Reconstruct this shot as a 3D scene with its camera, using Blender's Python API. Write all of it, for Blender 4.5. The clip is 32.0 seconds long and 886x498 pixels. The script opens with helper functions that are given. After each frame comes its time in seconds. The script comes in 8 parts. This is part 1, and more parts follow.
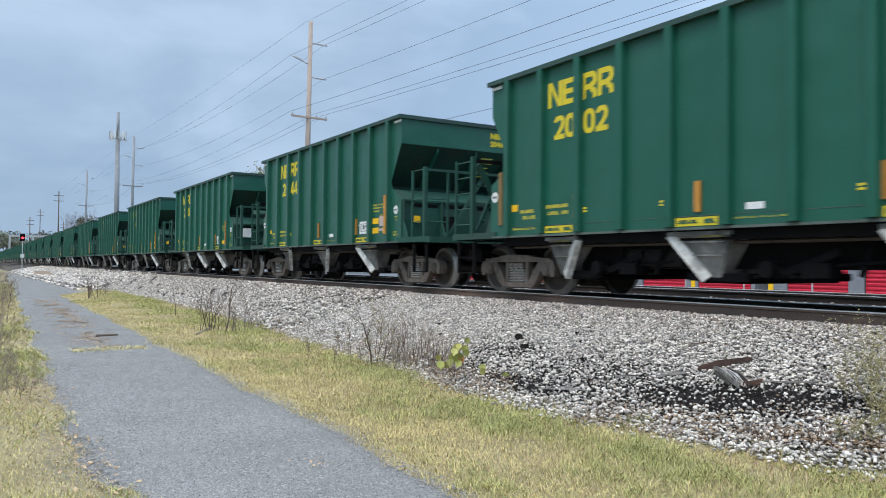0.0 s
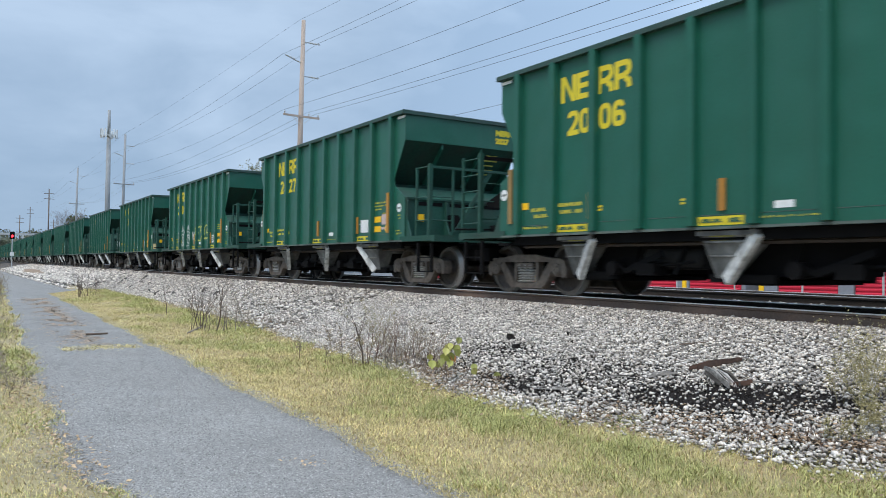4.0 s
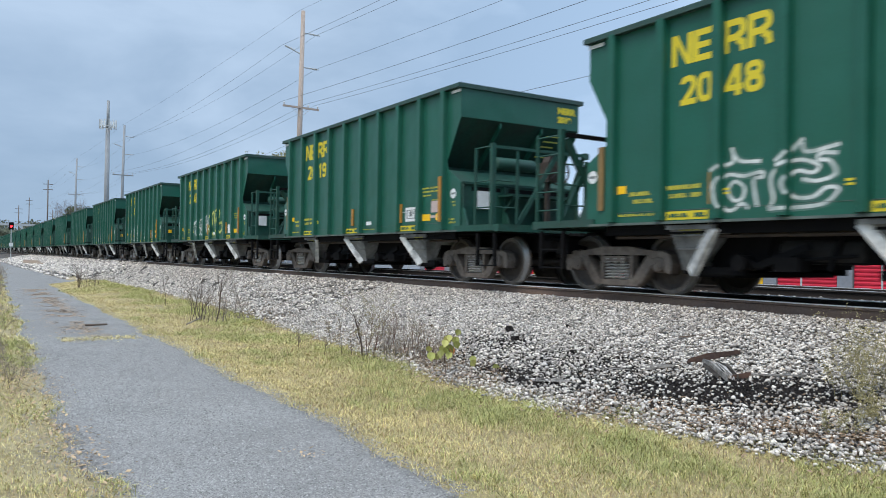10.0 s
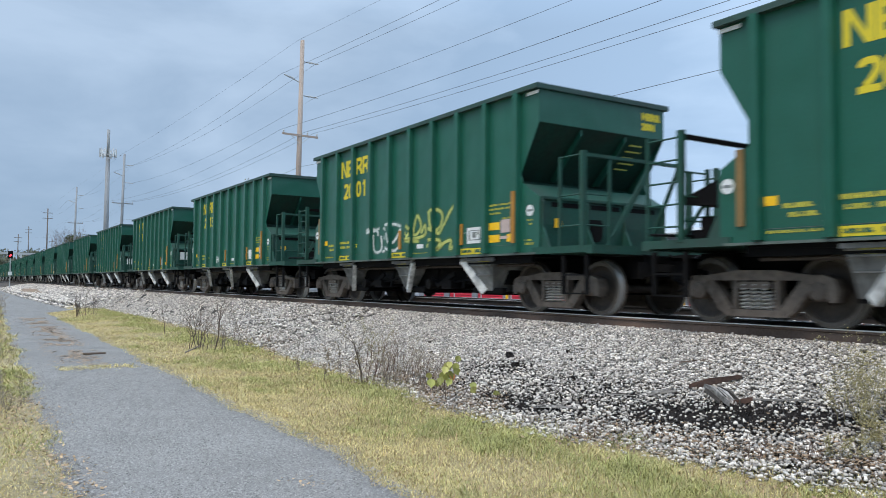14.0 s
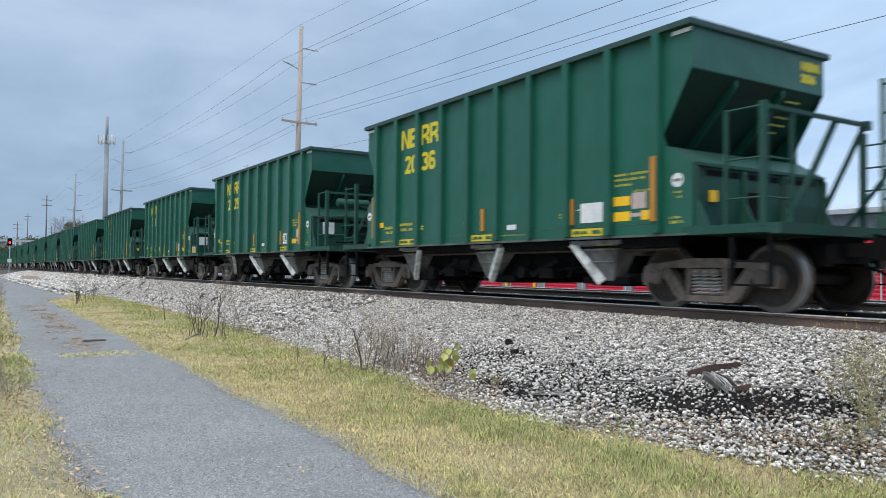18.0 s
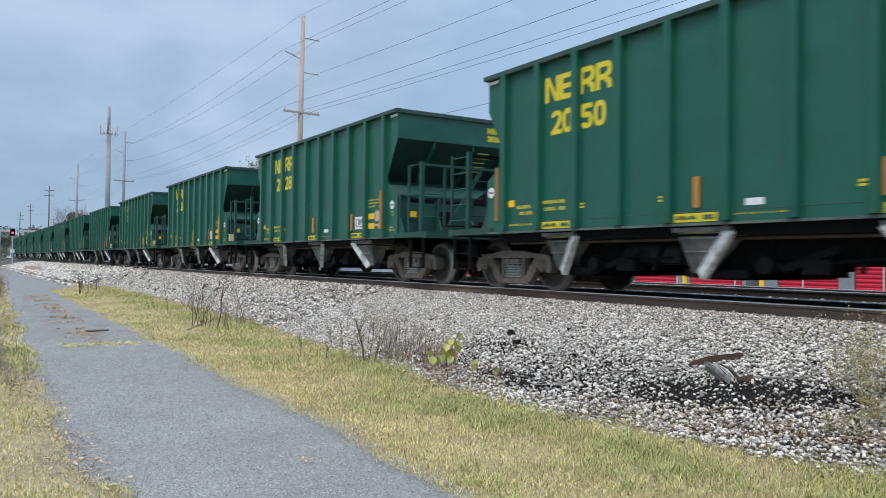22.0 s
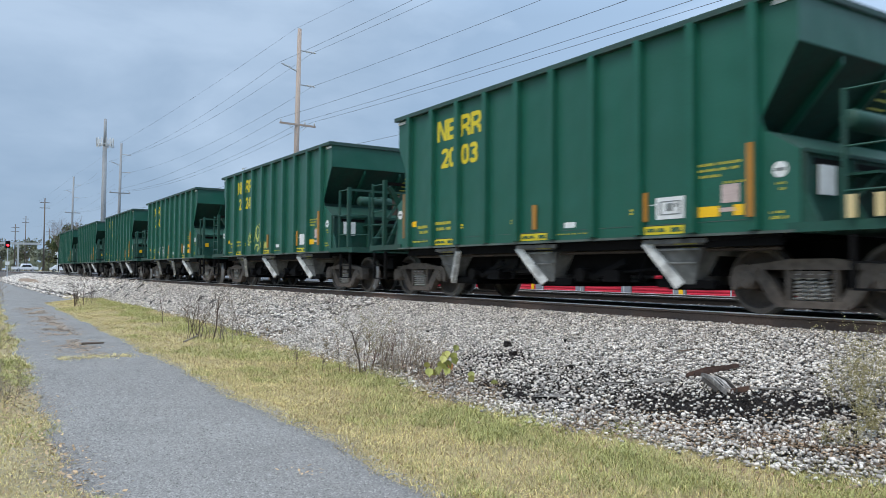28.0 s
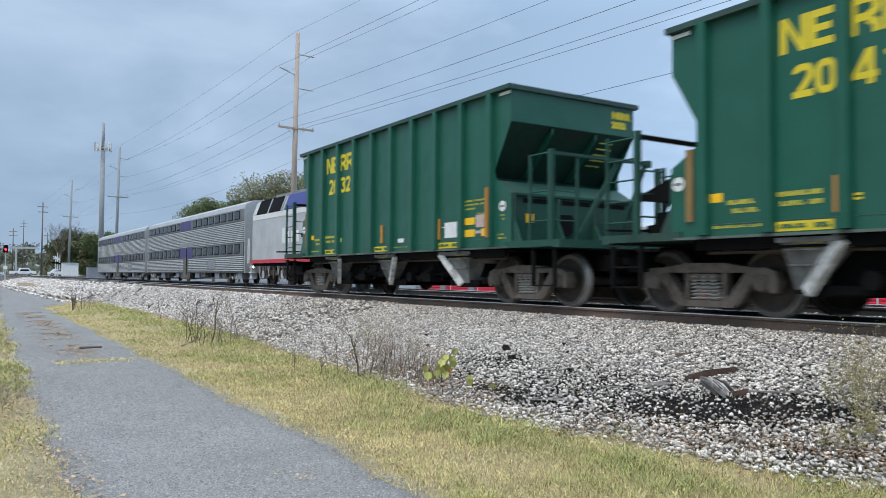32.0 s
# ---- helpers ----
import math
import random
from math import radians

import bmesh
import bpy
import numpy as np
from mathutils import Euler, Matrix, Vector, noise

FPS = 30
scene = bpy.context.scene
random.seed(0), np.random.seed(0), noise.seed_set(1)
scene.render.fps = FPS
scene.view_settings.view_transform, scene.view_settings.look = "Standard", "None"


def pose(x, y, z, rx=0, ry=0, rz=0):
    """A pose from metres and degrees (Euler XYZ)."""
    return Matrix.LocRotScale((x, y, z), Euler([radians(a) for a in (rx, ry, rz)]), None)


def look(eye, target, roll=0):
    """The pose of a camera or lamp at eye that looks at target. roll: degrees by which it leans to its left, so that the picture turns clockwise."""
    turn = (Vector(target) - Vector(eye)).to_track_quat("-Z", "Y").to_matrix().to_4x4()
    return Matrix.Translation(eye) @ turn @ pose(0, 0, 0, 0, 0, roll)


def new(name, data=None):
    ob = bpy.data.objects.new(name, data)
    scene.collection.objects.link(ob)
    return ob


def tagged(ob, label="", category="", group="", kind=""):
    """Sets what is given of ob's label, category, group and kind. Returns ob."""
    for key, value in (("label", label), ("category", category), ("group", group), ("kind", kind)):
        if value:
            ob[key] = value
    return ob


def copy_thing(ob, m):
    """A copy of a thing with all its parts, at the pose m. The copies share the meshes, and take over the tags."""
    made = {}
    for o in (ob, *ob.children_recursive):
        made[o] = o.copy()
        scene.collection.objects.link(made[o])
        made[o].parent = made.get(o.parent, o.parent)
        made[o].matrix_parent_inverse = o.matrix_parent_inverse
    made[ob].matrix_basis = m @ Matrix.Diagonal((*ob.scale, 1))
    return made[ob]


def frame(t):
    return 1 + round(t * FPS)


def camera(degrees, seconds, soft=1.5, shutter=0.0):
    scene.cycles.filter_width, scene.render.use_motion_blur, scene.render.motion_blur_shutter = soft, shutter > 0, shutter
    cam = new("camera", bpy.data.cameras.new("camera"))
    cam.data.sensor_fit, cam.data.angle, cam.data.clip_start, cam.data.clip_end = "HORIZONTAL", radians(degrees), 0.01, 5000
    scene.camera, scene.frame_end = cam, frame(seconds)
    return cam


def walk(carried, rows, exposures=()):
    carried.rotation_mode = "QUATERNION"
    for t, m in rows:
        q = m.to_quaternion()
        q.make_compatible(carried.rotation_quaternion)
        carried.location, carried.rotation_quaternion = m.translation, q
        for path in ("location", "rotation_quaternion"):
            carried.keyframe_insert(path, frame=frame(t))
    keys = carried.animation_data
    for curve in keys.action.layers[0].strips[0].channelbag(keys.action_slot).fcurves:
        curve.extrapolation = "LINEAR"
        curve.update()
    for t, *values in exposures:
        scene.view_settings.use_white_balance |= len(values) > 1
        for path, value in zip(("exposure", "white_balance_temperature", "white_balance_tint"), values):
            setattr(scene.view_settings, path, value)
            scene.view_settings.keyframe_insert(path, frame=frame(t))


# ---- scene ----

# ------------------------------------------------------------------ camera
EYE = Vector((0.0, 0.0, 0.52))
FOV = 60.3
CAM_ROWS = [  # seconds, yaw, pitch, roll in degrees
    (0, -31.622, 1.209, 0.484), (0.5, -31.690, 1.019, 0.525), (1, -31.789, 0.902, 0.530), (1.5, -31.870, 0.903, 0.547),
    (2, -31.972, 1.003, 0.584), (2.5, -32.049, 1.107, 0.529), (3, -32.140, 1.212, 0.607), (3.5, -32.189, 1.216, 0.658),
    (5.5, -32.305, 1.086, 0.803), (6, -32.395, 1.085, 0.801), (6.5, -32.445, 1.078, 0.817), (7, -32.470, 1.036, 0.902),
    (7.5, -32.423, 0.945, 0.925), (8, -32.353, 0.819, 0.977), (8.5, -32.299, 0.714, 0.987), (9, -32.284, 0.646, 0.973),
    (9.5, -32.283, 0.597, 0.912), (10, -32.276, 0.595, 0.884), (10.5, -32.287, 0.725, 0.849), (11, -32.328, 1.010, 0.791),
    (11.5, -32.370, 1.454, 0.781), (12, -32.420, 1.926, 0.750), (12.5, -32.395, 2.297, 0.692), (13, -32.369, 2.513, 0.618),
    (13.5, -32.334, 2.579, 0.563), (14, -32.304, 2.558, 0.523), (14.5, -32.307, 2.442, 0.496), (16.5, -32.368, 1.762, 0.487),
    (17, -32.384, 1.678, 0.511), (17.5, -32.377, 1.633, 0.492), (18, -32.351, 1.606, 0.542), (18.5, -32.327, 1.546, 0.531),
    (19, -32.324, 1.485, 0.509), (19.5, -32.279, 1.479, 0.562), (20, -32.273, 1.418, 0.559), (20.5, -32.249, 1.348, 0.549),
    (21, -32.210, 1.225, 0.561), (21.5, -32.194, 1.041, 0.516), (22, -32.194, 0.896, 0.579), (22.5, -32.187, 0.741, 0.589),
    (23, -32.190, 0.689, 0.606), (23.5, -32.208, 0.751, 0.622), (24, -32.241, 0.996, 0.586), (24.5, -32.305, 1.356, 0.571),
    (25, -32.351, 1.666, 0.538), (25.5, -32.398, 1.856, 0.532), (27.5, -32.448, 1.786, 0.491), (28, -32.465, 1.767, 0.470),
    (28.5, -32.459, 1.790, 0.469), (29, -32.441, 1.830, 0.436), (29.5, -32.435, 1.891, 0.416), (30, -32.415, 1.961, 0.428),
    (30.5, -32.416, 2.026, 0.421), (31, -32.451, 2.067, 0.407), (31.5, -32.497, 2.084, 0.404), (32, -32.582, 2.034, 0.374),
]


def aim(yaw, pitch, roll):
    a, b = radians(yaw), radians(pitch)
    ahead = Vector((-math.sin(a) * math.cos(b), math.cos(a) * math.cos(b), math.sin(b)))
    return look(EYE, EYE + ahead, roll)


cam = camera(FOV, 32.0, soft=0.7, shutter=0.18)
walk(cam, [(t, aim(a, b, c)) for t, a, b, c in CAM_ROWS], exposures=[(0.0, 0.26), (12.5, 0.26), (14.0, 0.21), (21.0, 0.20), (23.5, 0.27), (25.5, 0.26), (27.5, 0.18), (30.0, 0.20), (32.0, 0.19)])

# ------------------------------------------------------------------ world and sun
SUN_ELEVATION, SUN_AZIMUTH = 58.0, 245.0   # high, behind thick cloud, behind the camera
world = bpy.data.worlds.new("overcast_sky")
scene.world = world
world.use_nodes = True
wn, wl = world.node_tree.nodes, world.node_tree.links
wn.clear()
w_out = wn.new("ShaderNodeOutputWorld")
w_sky = wn.new("ShaderNodeTexSky")
w_sky.sky_type = "NISHITA"
w_sky.sun_disc = False
w_sky.sun_elevation, w_sky.sun_rotation = radians(SUN_ELEVATION), radians(SUN_AZIMUTH)
w_bg = wn.new("ShaderNodeBackground")
w_bg.inputs["Strength"].default_value = 0.07
wl.new(w_sky.outputs[0], w_bg.inputs["Color"])
w_tc = wn.new("ShaderNodeTexCoord")
w_sep = wn.new("ShaderNodeSeparateXYZ")
wl.new(w_tc.outputs["Generated"], w_sep.inputs[0])
w_map = wn.new("ShaderNodeMapping")
w_map.inputs["Scale"].default_value = (1.0, 1.0, 2.6)
wl.new(w_tc.outputs["Generated"], w_map.inputs[0])
w_n1 = wn.new("ShaderNodeTexNoise")
w_n1.inputs["Scale"].default_value = 2.3
w_n1.inputs["Detail"].default_value = 7.0
w_n1.inputs["Roughness"].default_value = 0.52
w_n1.inputs["Distortion"].default_value = 0.35
wl.new(w_map.outputs[0], w_n1.inputs["Vector"])
w_ramp = wn.new("ShaderNodeValToRGB")
w_ramp.color_ramp.elements[0].position, w_ramp.color_ramp.elements[0].color = 0.39, (0.325, 0.46, 0.645, 1)
w_ramp.color_ramp.elements[1].position, w_ramp.color_ramp.elements[1].color = 0.62, (0.50, 0.65, 0.85, 1)
wl.new(w_n1.outputs["Fac"], w_ramp.inputs[0])
w_up = wn.new("ShaderNodeMapRange")      # the cloud deck is brighter overhead
w_up.inputs["From Min"].default_value, w_up.inputs["From Max"].default_value = 0.32, 0.95
w_up.inputs["To Min"].default_value, w_up.inputs["To Max"].default_value = 0.86, 2.7
wl.new(w_sep.outputs["Z"], w_up.inputs["Value"])
w_cloud = wn.new("ShaderNodeBackground")
wl.new(w_ramp.outputs["Color"], w_cloud.inputs["Color"])
w_side = wn.new("ShaderNodeMapRange")    # and towards the veiled sun's quarter beyond the tracks
w_side.inputs["From Min"].default_value, w_side.inputs["From Max"].default_value = 0.40, 0.80
w_side.inputs["To Min"].default_value, w_side.inputs["To Max"].default_value = 1.03, 1.45
wl.new(w_sep.outputs["X"], w_side.inputs["Value"])
w_mul = wn.new("ShaderNodeMath")
w_mul.operation = "MULTIPLY"
wl.new(w_up.outputs[0], w_mul.inputs[0])
wl.new(w_side.outputs[0], w_mul.inputs[1])
wl.new(w_mul.outputs[0], w_cloud.inputs["Strength"])
w_mix = wn.new("ShaderNodeMixShader")
w_mix.inputs[0].default_value = 0.9
wl.new(w_bg.outputs[0], w_mix.inputs[1])
wl.new(w_cloud.outputs[0], w_mix.inputs[2])
wl.new(w_mix.outputs[0], w_out.inputs[0])

sun = new("sun", bpy.data.lights.new("sun", "SUN"))
sun.data.energy, sun.data.angle, sun.data.color = 2.0, radians(25), (1.0, 0.89, 0.755)
_e, _a = radians(SUN_ELEVATION), radians(SUN_AZIMUTH)
sun_way = Vector((math.sin(_a) * math.cos(_e), math.cos(_a) * math.cos(_e), math.sin(_e)))
sun.matrix_world = look(sun_way * 50, (0, 0, 0))


# ------------------------------------------------------------------ materials
def mat(name, col, rough=0.7, metal=0.0, var=0.25, fine=40.0, coarse=1.5, bump=0.0, dirt=None, dirt_amt=0.35,
        dirt_scale=0.8, shift=0.0, spec=0.4, streak=False, island=0.0, speck=0.0, speck_amt=0.5, wave=0.0):
    """A surface with two scales of variation, optional dirt patches and a per-object shift of brightness."""
    m = bpy.data.materials.new(name)
    m.use_nodes = True
    n, l = m.node_tree.nodes, m.node_tree.links
    b = n["Principled BSDF"]
    b.inputs["Roughness"].default_value, b.inputs["Metallic"].default_value = rough, metal
    b.inputs["Specular IOR Level"].default_value = spec
    tc = n.new("ShaderNodeTexCoord")
    vec = tc.outputs["Object"]
    if streak:
        mp = n.new("ShaderNodeMapping")
        mp.inputs["Scale"].default_value = (1.0, 1.0, 0.12)
        l.new(vec, mp.inputs[0])
        vec_s = mp.outputs[0]
    else:
        vec_s = vec
    n1 = n.new("ShaderNodeTexNoise")
    n1.inputs["Scale"].default_value, n1.inputs["Detail"].default_value = fine, 4
    l.new(vec, n1.inputs["Vector"])
    n2 = n.new("ShaderNodeTexNoise")
    n2.inputs["Scale"].default_value, n2.inputs["Detail"].default_value = coarse, 5
    l.new(vec_s, n2.inputs["Vector"])
    add = n.new("ShaderNodeMath")
    add.operation = "ADD"
    l.new(n1.outputs["Fac"], add.inputs[0])
    l.new(n2.outputs["Fac"], add.inputs[1])
    mr = n.new("ShaderNodeMapRange")
    mr.inputs["From Min"].default_value, mr.inputs["From Max"].default_value = 0.6, 1.4
    mr.inputs["To Min"].default_value, mr.inputs["To Max"].default_value = 1 - var, 1 + var
    l.new(add.outputs[0], mr.inputs["Value"])
    val = mr.outputs[0]
    if speck:
        vo = n.new("ShaderNodeTexVoronoi")
        vo.inputs["Scale"].default_value = speck
        l.new(vec, vo.inputs["Vector"])
        bw = n.new("ShaderNodeSeparateColor")
        l.new(vo.outputs["Color"], bw.inputs[0])
        m3 = n.new("ShaderNodeMapRange")
        m3.inputs["To Min"].default_value, m3.inputs["To Max"].default_value = 1 - speck_amt, 1 + speck_amt
        l.new(bw.outputs[0], m3.inputs["Value"])
        mu3 = n.new("ShaderNodeMath")
        mu3.operation = "MULTIPLY"
        l.new(val, mu3.inputs[0])
        l.new(m3.outputs[0], mu3.inputs[1])
        val = mu3.outputs[0]
    if shift or island:
        src = n.new("ShaderNodeNewGeometry").outputs["Random Per Island"] if island else n.new("ShaderNodeObjectInfo").outputs["Random"]
        amt = island or shift
        m2 = n.new("ShaderNodeMapRange")
        m2.inputs["To Min"].default_value, m2.inputs["To Max"].default_value = 1 - amt, 1 + amt
        l.new(src, m2.inputs["Value"])
        mu = n.new("ShaderNodeMath")
        mu.operation = "MULTIPLY"
        l.new(val, mu.inputs[0])
        l.new(m2.outputs[0], mu.inputs[1])
        val = mu.outputs[0]
    sc = n.new("ShaderNodeVectorMath")
    sc.operation = "SCALE"
    sc.inputs[0].default_value = col
    l.new(val, sc.inputs["Scale"])
    out = sc.outputs[0]
    if dirt:
        n3 = n.new("ShaderNodeTexNoise")
        n3.inputs["Scale"].default_value, n3.inputs["Detail"].default_value = dirt_scale, 8
        n3.inputs["Roughness"].default_value = 0.65
        l.new(vec_s, n3.inputs["Vector"])
        r3 = n.new("ShaderNodeMapRange")
        r3.inputs["From Min"].default_value, r3.inputs["From Max"].default_value = 0.42, 0.72
        r3.inputs["To Max"].default_value = dirt_amt
        l.new(n3.outputs["Fac"], r3.inputs["Value"])
        mx = n.new("ShaderNodeMix")
        mx.data_type = "RGBA"
        mx.inputs[7].default_value = (*dirt, 1)
        l.new(r3.outputs[0], mx.inputs[0])
        l.new(out, mx.inputs[6])
        out = mx.outputs[2]
    l.new(out, b.inputs["Base Color"])
    if wave:       # gentle dents of thin sheet
        n4 = n.new("ShaderNodeTexNoise")
        n4.inputs["Scale"].default_value, n4.inputs["Detail"].default_value = 1.4, 1
        l.new(vec, n4.inputs["Vector"])
        bw_ = n.new("ShaderNodeBump")
        bw_.inputs["Strength"].default_value, bw_.inputs["Distance"].default_value = 1.0, wave
        l.new(n4.outputs["Fac"], bw_.inputs["Height"])
        l.new(bw_.outputs[0], b.inputs["Normal"])
    if bump:
        bp = n.new("ShaderNodeBump")
        bp.inputs["Strength"].default_value, bp.inputs["Distance"].default_value = 0.6, bump
        l.new(val if speck else n1.outputs["Fac"], bp.inputs["Height"])
        l.new(bp.outputs[0], b.inputs["Normal"])
    return m


def glow(name, col, strength):
    m = bpy.data.materials.new(name)
    m.use_nodes = True
    b = m.node_tree.nodes["Principled BSDF"]
    b.inputs["Base Color"].default_value = (*col, 1)
    b.inputs["Emission Color"].default_value = (*col, 1)
    b.inputs["Emission Strength"].default_value = strength
    return m


GREEN = mat("green_car_paint", (0.009, 0.092, 0.060), 0.38, wave=0.05, var=0.18, fine=30, coarse=0.9, dirt=(0.028, 0.098, 0.075), dirt_amt=0.5,
            dirt_scale=0.7, shift=0.06, spec=0.4, streak=True)
# Green darkened for the overhang's shade, plus brown streaks of real grime.
SLOPE_PAINT = mat("shaded_streaked_slope_paint", (0.008, 0.052, 0.037), 0.75, var=0.35, fine=14, coarse=1.3, dirt=(0.032, 0.026, 0.021), dirt_amt=0.75, dirt_scale=1.0, streak=True)
GREEN_END = mat("green_end_paint_dusty", (0.010, 0.066, 0.047), 0.65, var=0.3, fine=20, coarse=1.3, dirt=(0.042, 0.052, 0.046),
                dirt_amt=0.6, dirt_scale=1.1, shift=0.06)
CHORD = mat("weathered_chord_paint", (0.022, 0.062, 0.052), 0.6, var=0.35, fine=16, coarse=1.6, dirt=(0.05, 0.06, 0.058), dirt_amt=0.6, dirt_scale=1.5)
# Black steel, sunk further so the deep shade under the cars is in its colour.
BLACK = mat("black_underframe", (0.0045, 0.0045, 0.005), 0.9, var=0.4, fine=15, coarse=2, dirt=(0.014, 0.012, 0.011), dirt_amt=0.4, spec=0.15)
CHUTE = mat("dusty_chute_steel", (0.23, 0.232, 0.222), 0.75, var=0.5, fine=9, coarse=2.0, dirt=(0.018, 0.018, 0.018), dirt_amt=0.95, dirt_scale=1.5, shift=0.2, streak=True)
CHUTE_EDGE = mat("worn_pale_edge", (0.74, 0.75, 0.73), 0.6, var=0.35, fine=10, coarse=3, dirt=(0.13, 0.125, 0.12), dirt_amt=0.9, dirt_scale=3.5)
FRAME = mat("truck_cast_steel", (0.155, 0.128, 0.106), 0.75, var=0.5, fine=14, coarse=3, dirt=(0.042, 0.033, 0.027), dirt_amt=0.85, dirt_scale=2.6, bump=0.004, shift=0.15)
RIM = mat("wheel_rim_steel", (0.125, 0.11, 0.096), 0.55, 0.2, var=0.3, fine=12, coarse=3, dirt=(0.1, 0.085, 0.07), dirt_amt=0.5, dirt_scale=4)
WHEEL = mat("wheel_steel", (0.075, 0.062, 0.053), 0.65, 0.2, var=0.3, fine=16, coarse=4, dirt=(0.05, 0.04, 0.035), dirt_amt=0.5, dirt_scale=3)
TREAD = mat("bright_tread", (0.46, 0.455, 0.44), 0.45, 0.45, var=0.15)
SPRING = mat("spring_steel", (0.5, 0.49, 0.46), 0.5, 0.3, var=0.3, dirt=(0.1, 0.08, 0.06), dirt_amt=0.5)
YELLOW = mat("yellow_lettering", (0.66, 0.54, 0.025), 0.55, var=0.15, dirt=(0.3, 0.28, 0.05), dirt_amt=0.35, dirt_scale=2)
AMBER = mat("yellow_reflector", (0.85, 0.5, 0.015), 0.4, var=0.1, shift=0.05)
FADED_ORANGE = mat("faded_orange_reflector", (0.24, 0.15, 0.055), 0.55, var=0.3, shift=0.25)
ORANGE = mat("orange_reflector", (0.43, 0.20, 0.035), 0.45, var=0.25, shift=0.18)
WHITE = mat("white_placard", (0.72, 0.74, 0.74), 0.5, var=0.1, dirt=(0.4, 0.4, 0.38), dirt_amt=0.4, dirt_scale=6)
GREYINK = mat("grey_print", (0.18, 0.2, 0.2), 0.6, var=0.2)
PINK = mat("faded_placard", (0.5, 0.4, 0.38), 0.55, var=0.2, dirt=(0.25, 0.18, 0.14), dirt_amt=0.5, dirt_scale=8)
SPRAY_W = mat("white_spray_paint", (0.58, 0.62, 0.60), 0.7, var=0.3, fine=12, coarse=3, dirt=(0.12, 0.2, 0.17), dirt_amt=0.7, dirt_scale=4)
SPRAY_Y = mat("yellow_spray_paint", (0.46, 0.5, 0.14), 0.7, var=0.3, fine=12, coarse=3, dirt=(0.15, 0.2, 0.08), dirt_amt=0.7, dirt_scale=4)
VEIL_W = mat("white_overspray", (0.09, 0.17, 0.145), 0.7, var=0.4, fine=20, coarse=4, dirt=(0.012, 0.095, 0.062), dirt_amt=1.0, dirt_scale=5)
VEIL_Y = mat("yellow_overspray", (0.07, 0.15, 0.06), 0.7, var=0.4, fine=20, coarse=4, dirt=(0.012, 0.095, 0.062), dirt_amt=1.0, dirt_scale=5)
RUST = mat("rusty_iron", (0.075, 0.042, 0.03), 0.85, var=0.4, fine=25, coarse=4, bump=0.003)
RAIL = mat("brown_rail_web", (0.175, 0.12, 0.092), 0.8, var=0.3, fine=30, coarse=1.0, dirt=(0.09, 0.075, 0.06), dirt_amt=0.4)
RAILTOP = mat("polished_rail_head", (0.78, 0.78, 0.78), 0.35, 0.55, var=0.2, fine=20, coarse=2)
TIE = mat("creosoted_tie", (0.05, 0.042, 0.035), 0.85, var=0.4, fine=20, coarse=4, bump=0.004, shift=0.2)
STONE = mat("limestone_ballast", (0.565, 0.52, 0.465), 0.85, var=0.3, fine=60, coarse=10, island=0.62, dirt=(0.16, 0.13, 0.115), dirt_amt=0.4, dirt_scale=6)
STONE1 = mat("limestone_piece", (0.56, 0.515, 0.465), 0.85, var=0.28, fine=60, coarse=10, shift=0.5)
# Bed coloured dark so that the gaps between stones look shaded.
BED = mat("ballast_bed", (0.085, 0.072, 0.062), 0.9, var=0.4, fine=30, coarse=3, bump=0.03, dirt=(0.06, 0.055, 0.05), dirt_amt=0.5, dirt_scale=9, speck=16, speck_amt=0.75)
COAL = mat("spilled_coal_fines", (0.027, 0.0235, 0.022), 0.95, spec=0.08, var=0.5, fine=50, coarse=6, bump=0.02, speck=60, speck_amt=0.6)
GRAVEL = mat("grey_gravel_path", (0.222, 0.213, 0.198), 0.9, var=0.22, fine=60, coarse=1.2, bump=0.008, dirt=(0.185, 0.173, 0.163), dirt_amt=0.5, dirt_scale=0.5, speck=120, speck_amt=0.45)
SOIL = mat("dry_grass_soil", (0.34, 0.28, 0.15), 0.95, var=0.45, fine=26, coarse=1.4, bump=0.03, dirt=(0.20, 0.165, 0.095), dirt_amt=0.8, dirt_scale=1.1)
DIRT = mat("orange_clay_patch", (0.24, 0.175, 0.12), 0.95, var=0.3, fine=15, coarse=2, bump=0.02)
LEAFLITTER = mat("dead_leaf_litter", (0.275, 0.19, 0.12), 0.9, var=0.3, island=0.5)
PATHLEAF = mat("tan_fallen_leaf", (0.34, 0.25, 0.175), 0.9, var=0.3, island=0.4)
GRASS_Y = mat("straw_grass", (0.59, 0.495, 0.23), 0.85, var=0.3, fine=9, coarse=2.2, island=0.34)
GRASS_G = mat("green_grass", (0.37, 0.365, 0.135), 0.85, var=0.3, fine=9, coarse=2.2, island=0.4)
GRASS_D = mat("dead_brown_grass", (0.40, 0.28, 0.165), 0.9, var=0.2, island=0.45)
WEED = mat("dead_weed_stalk", (0.12, 0.09, 0.07), 0.9, var=0.3, island=0.35)
WEEDHEAD = mat("dry_seed_head", (0.26, 0.21, 0.14), 0.9, var=0.3, island=0.4)
LEAF_YG = mat("yellow_green_leaf", (0.31, 0.325, 0.09), 0.6, var=0.2, shift=0.3)
ASPHALT = mat("asphalt_lot", (0.14, 0.145, 0.15), 0.9, var=0.25, fine=60, coarse=0.5)
STEEL = mat("stainless_corrugation", (0.72, 0.73, 0.73), 0.38, 0.6, var=0.12, fine=6, coarse=0.7, streak=True)
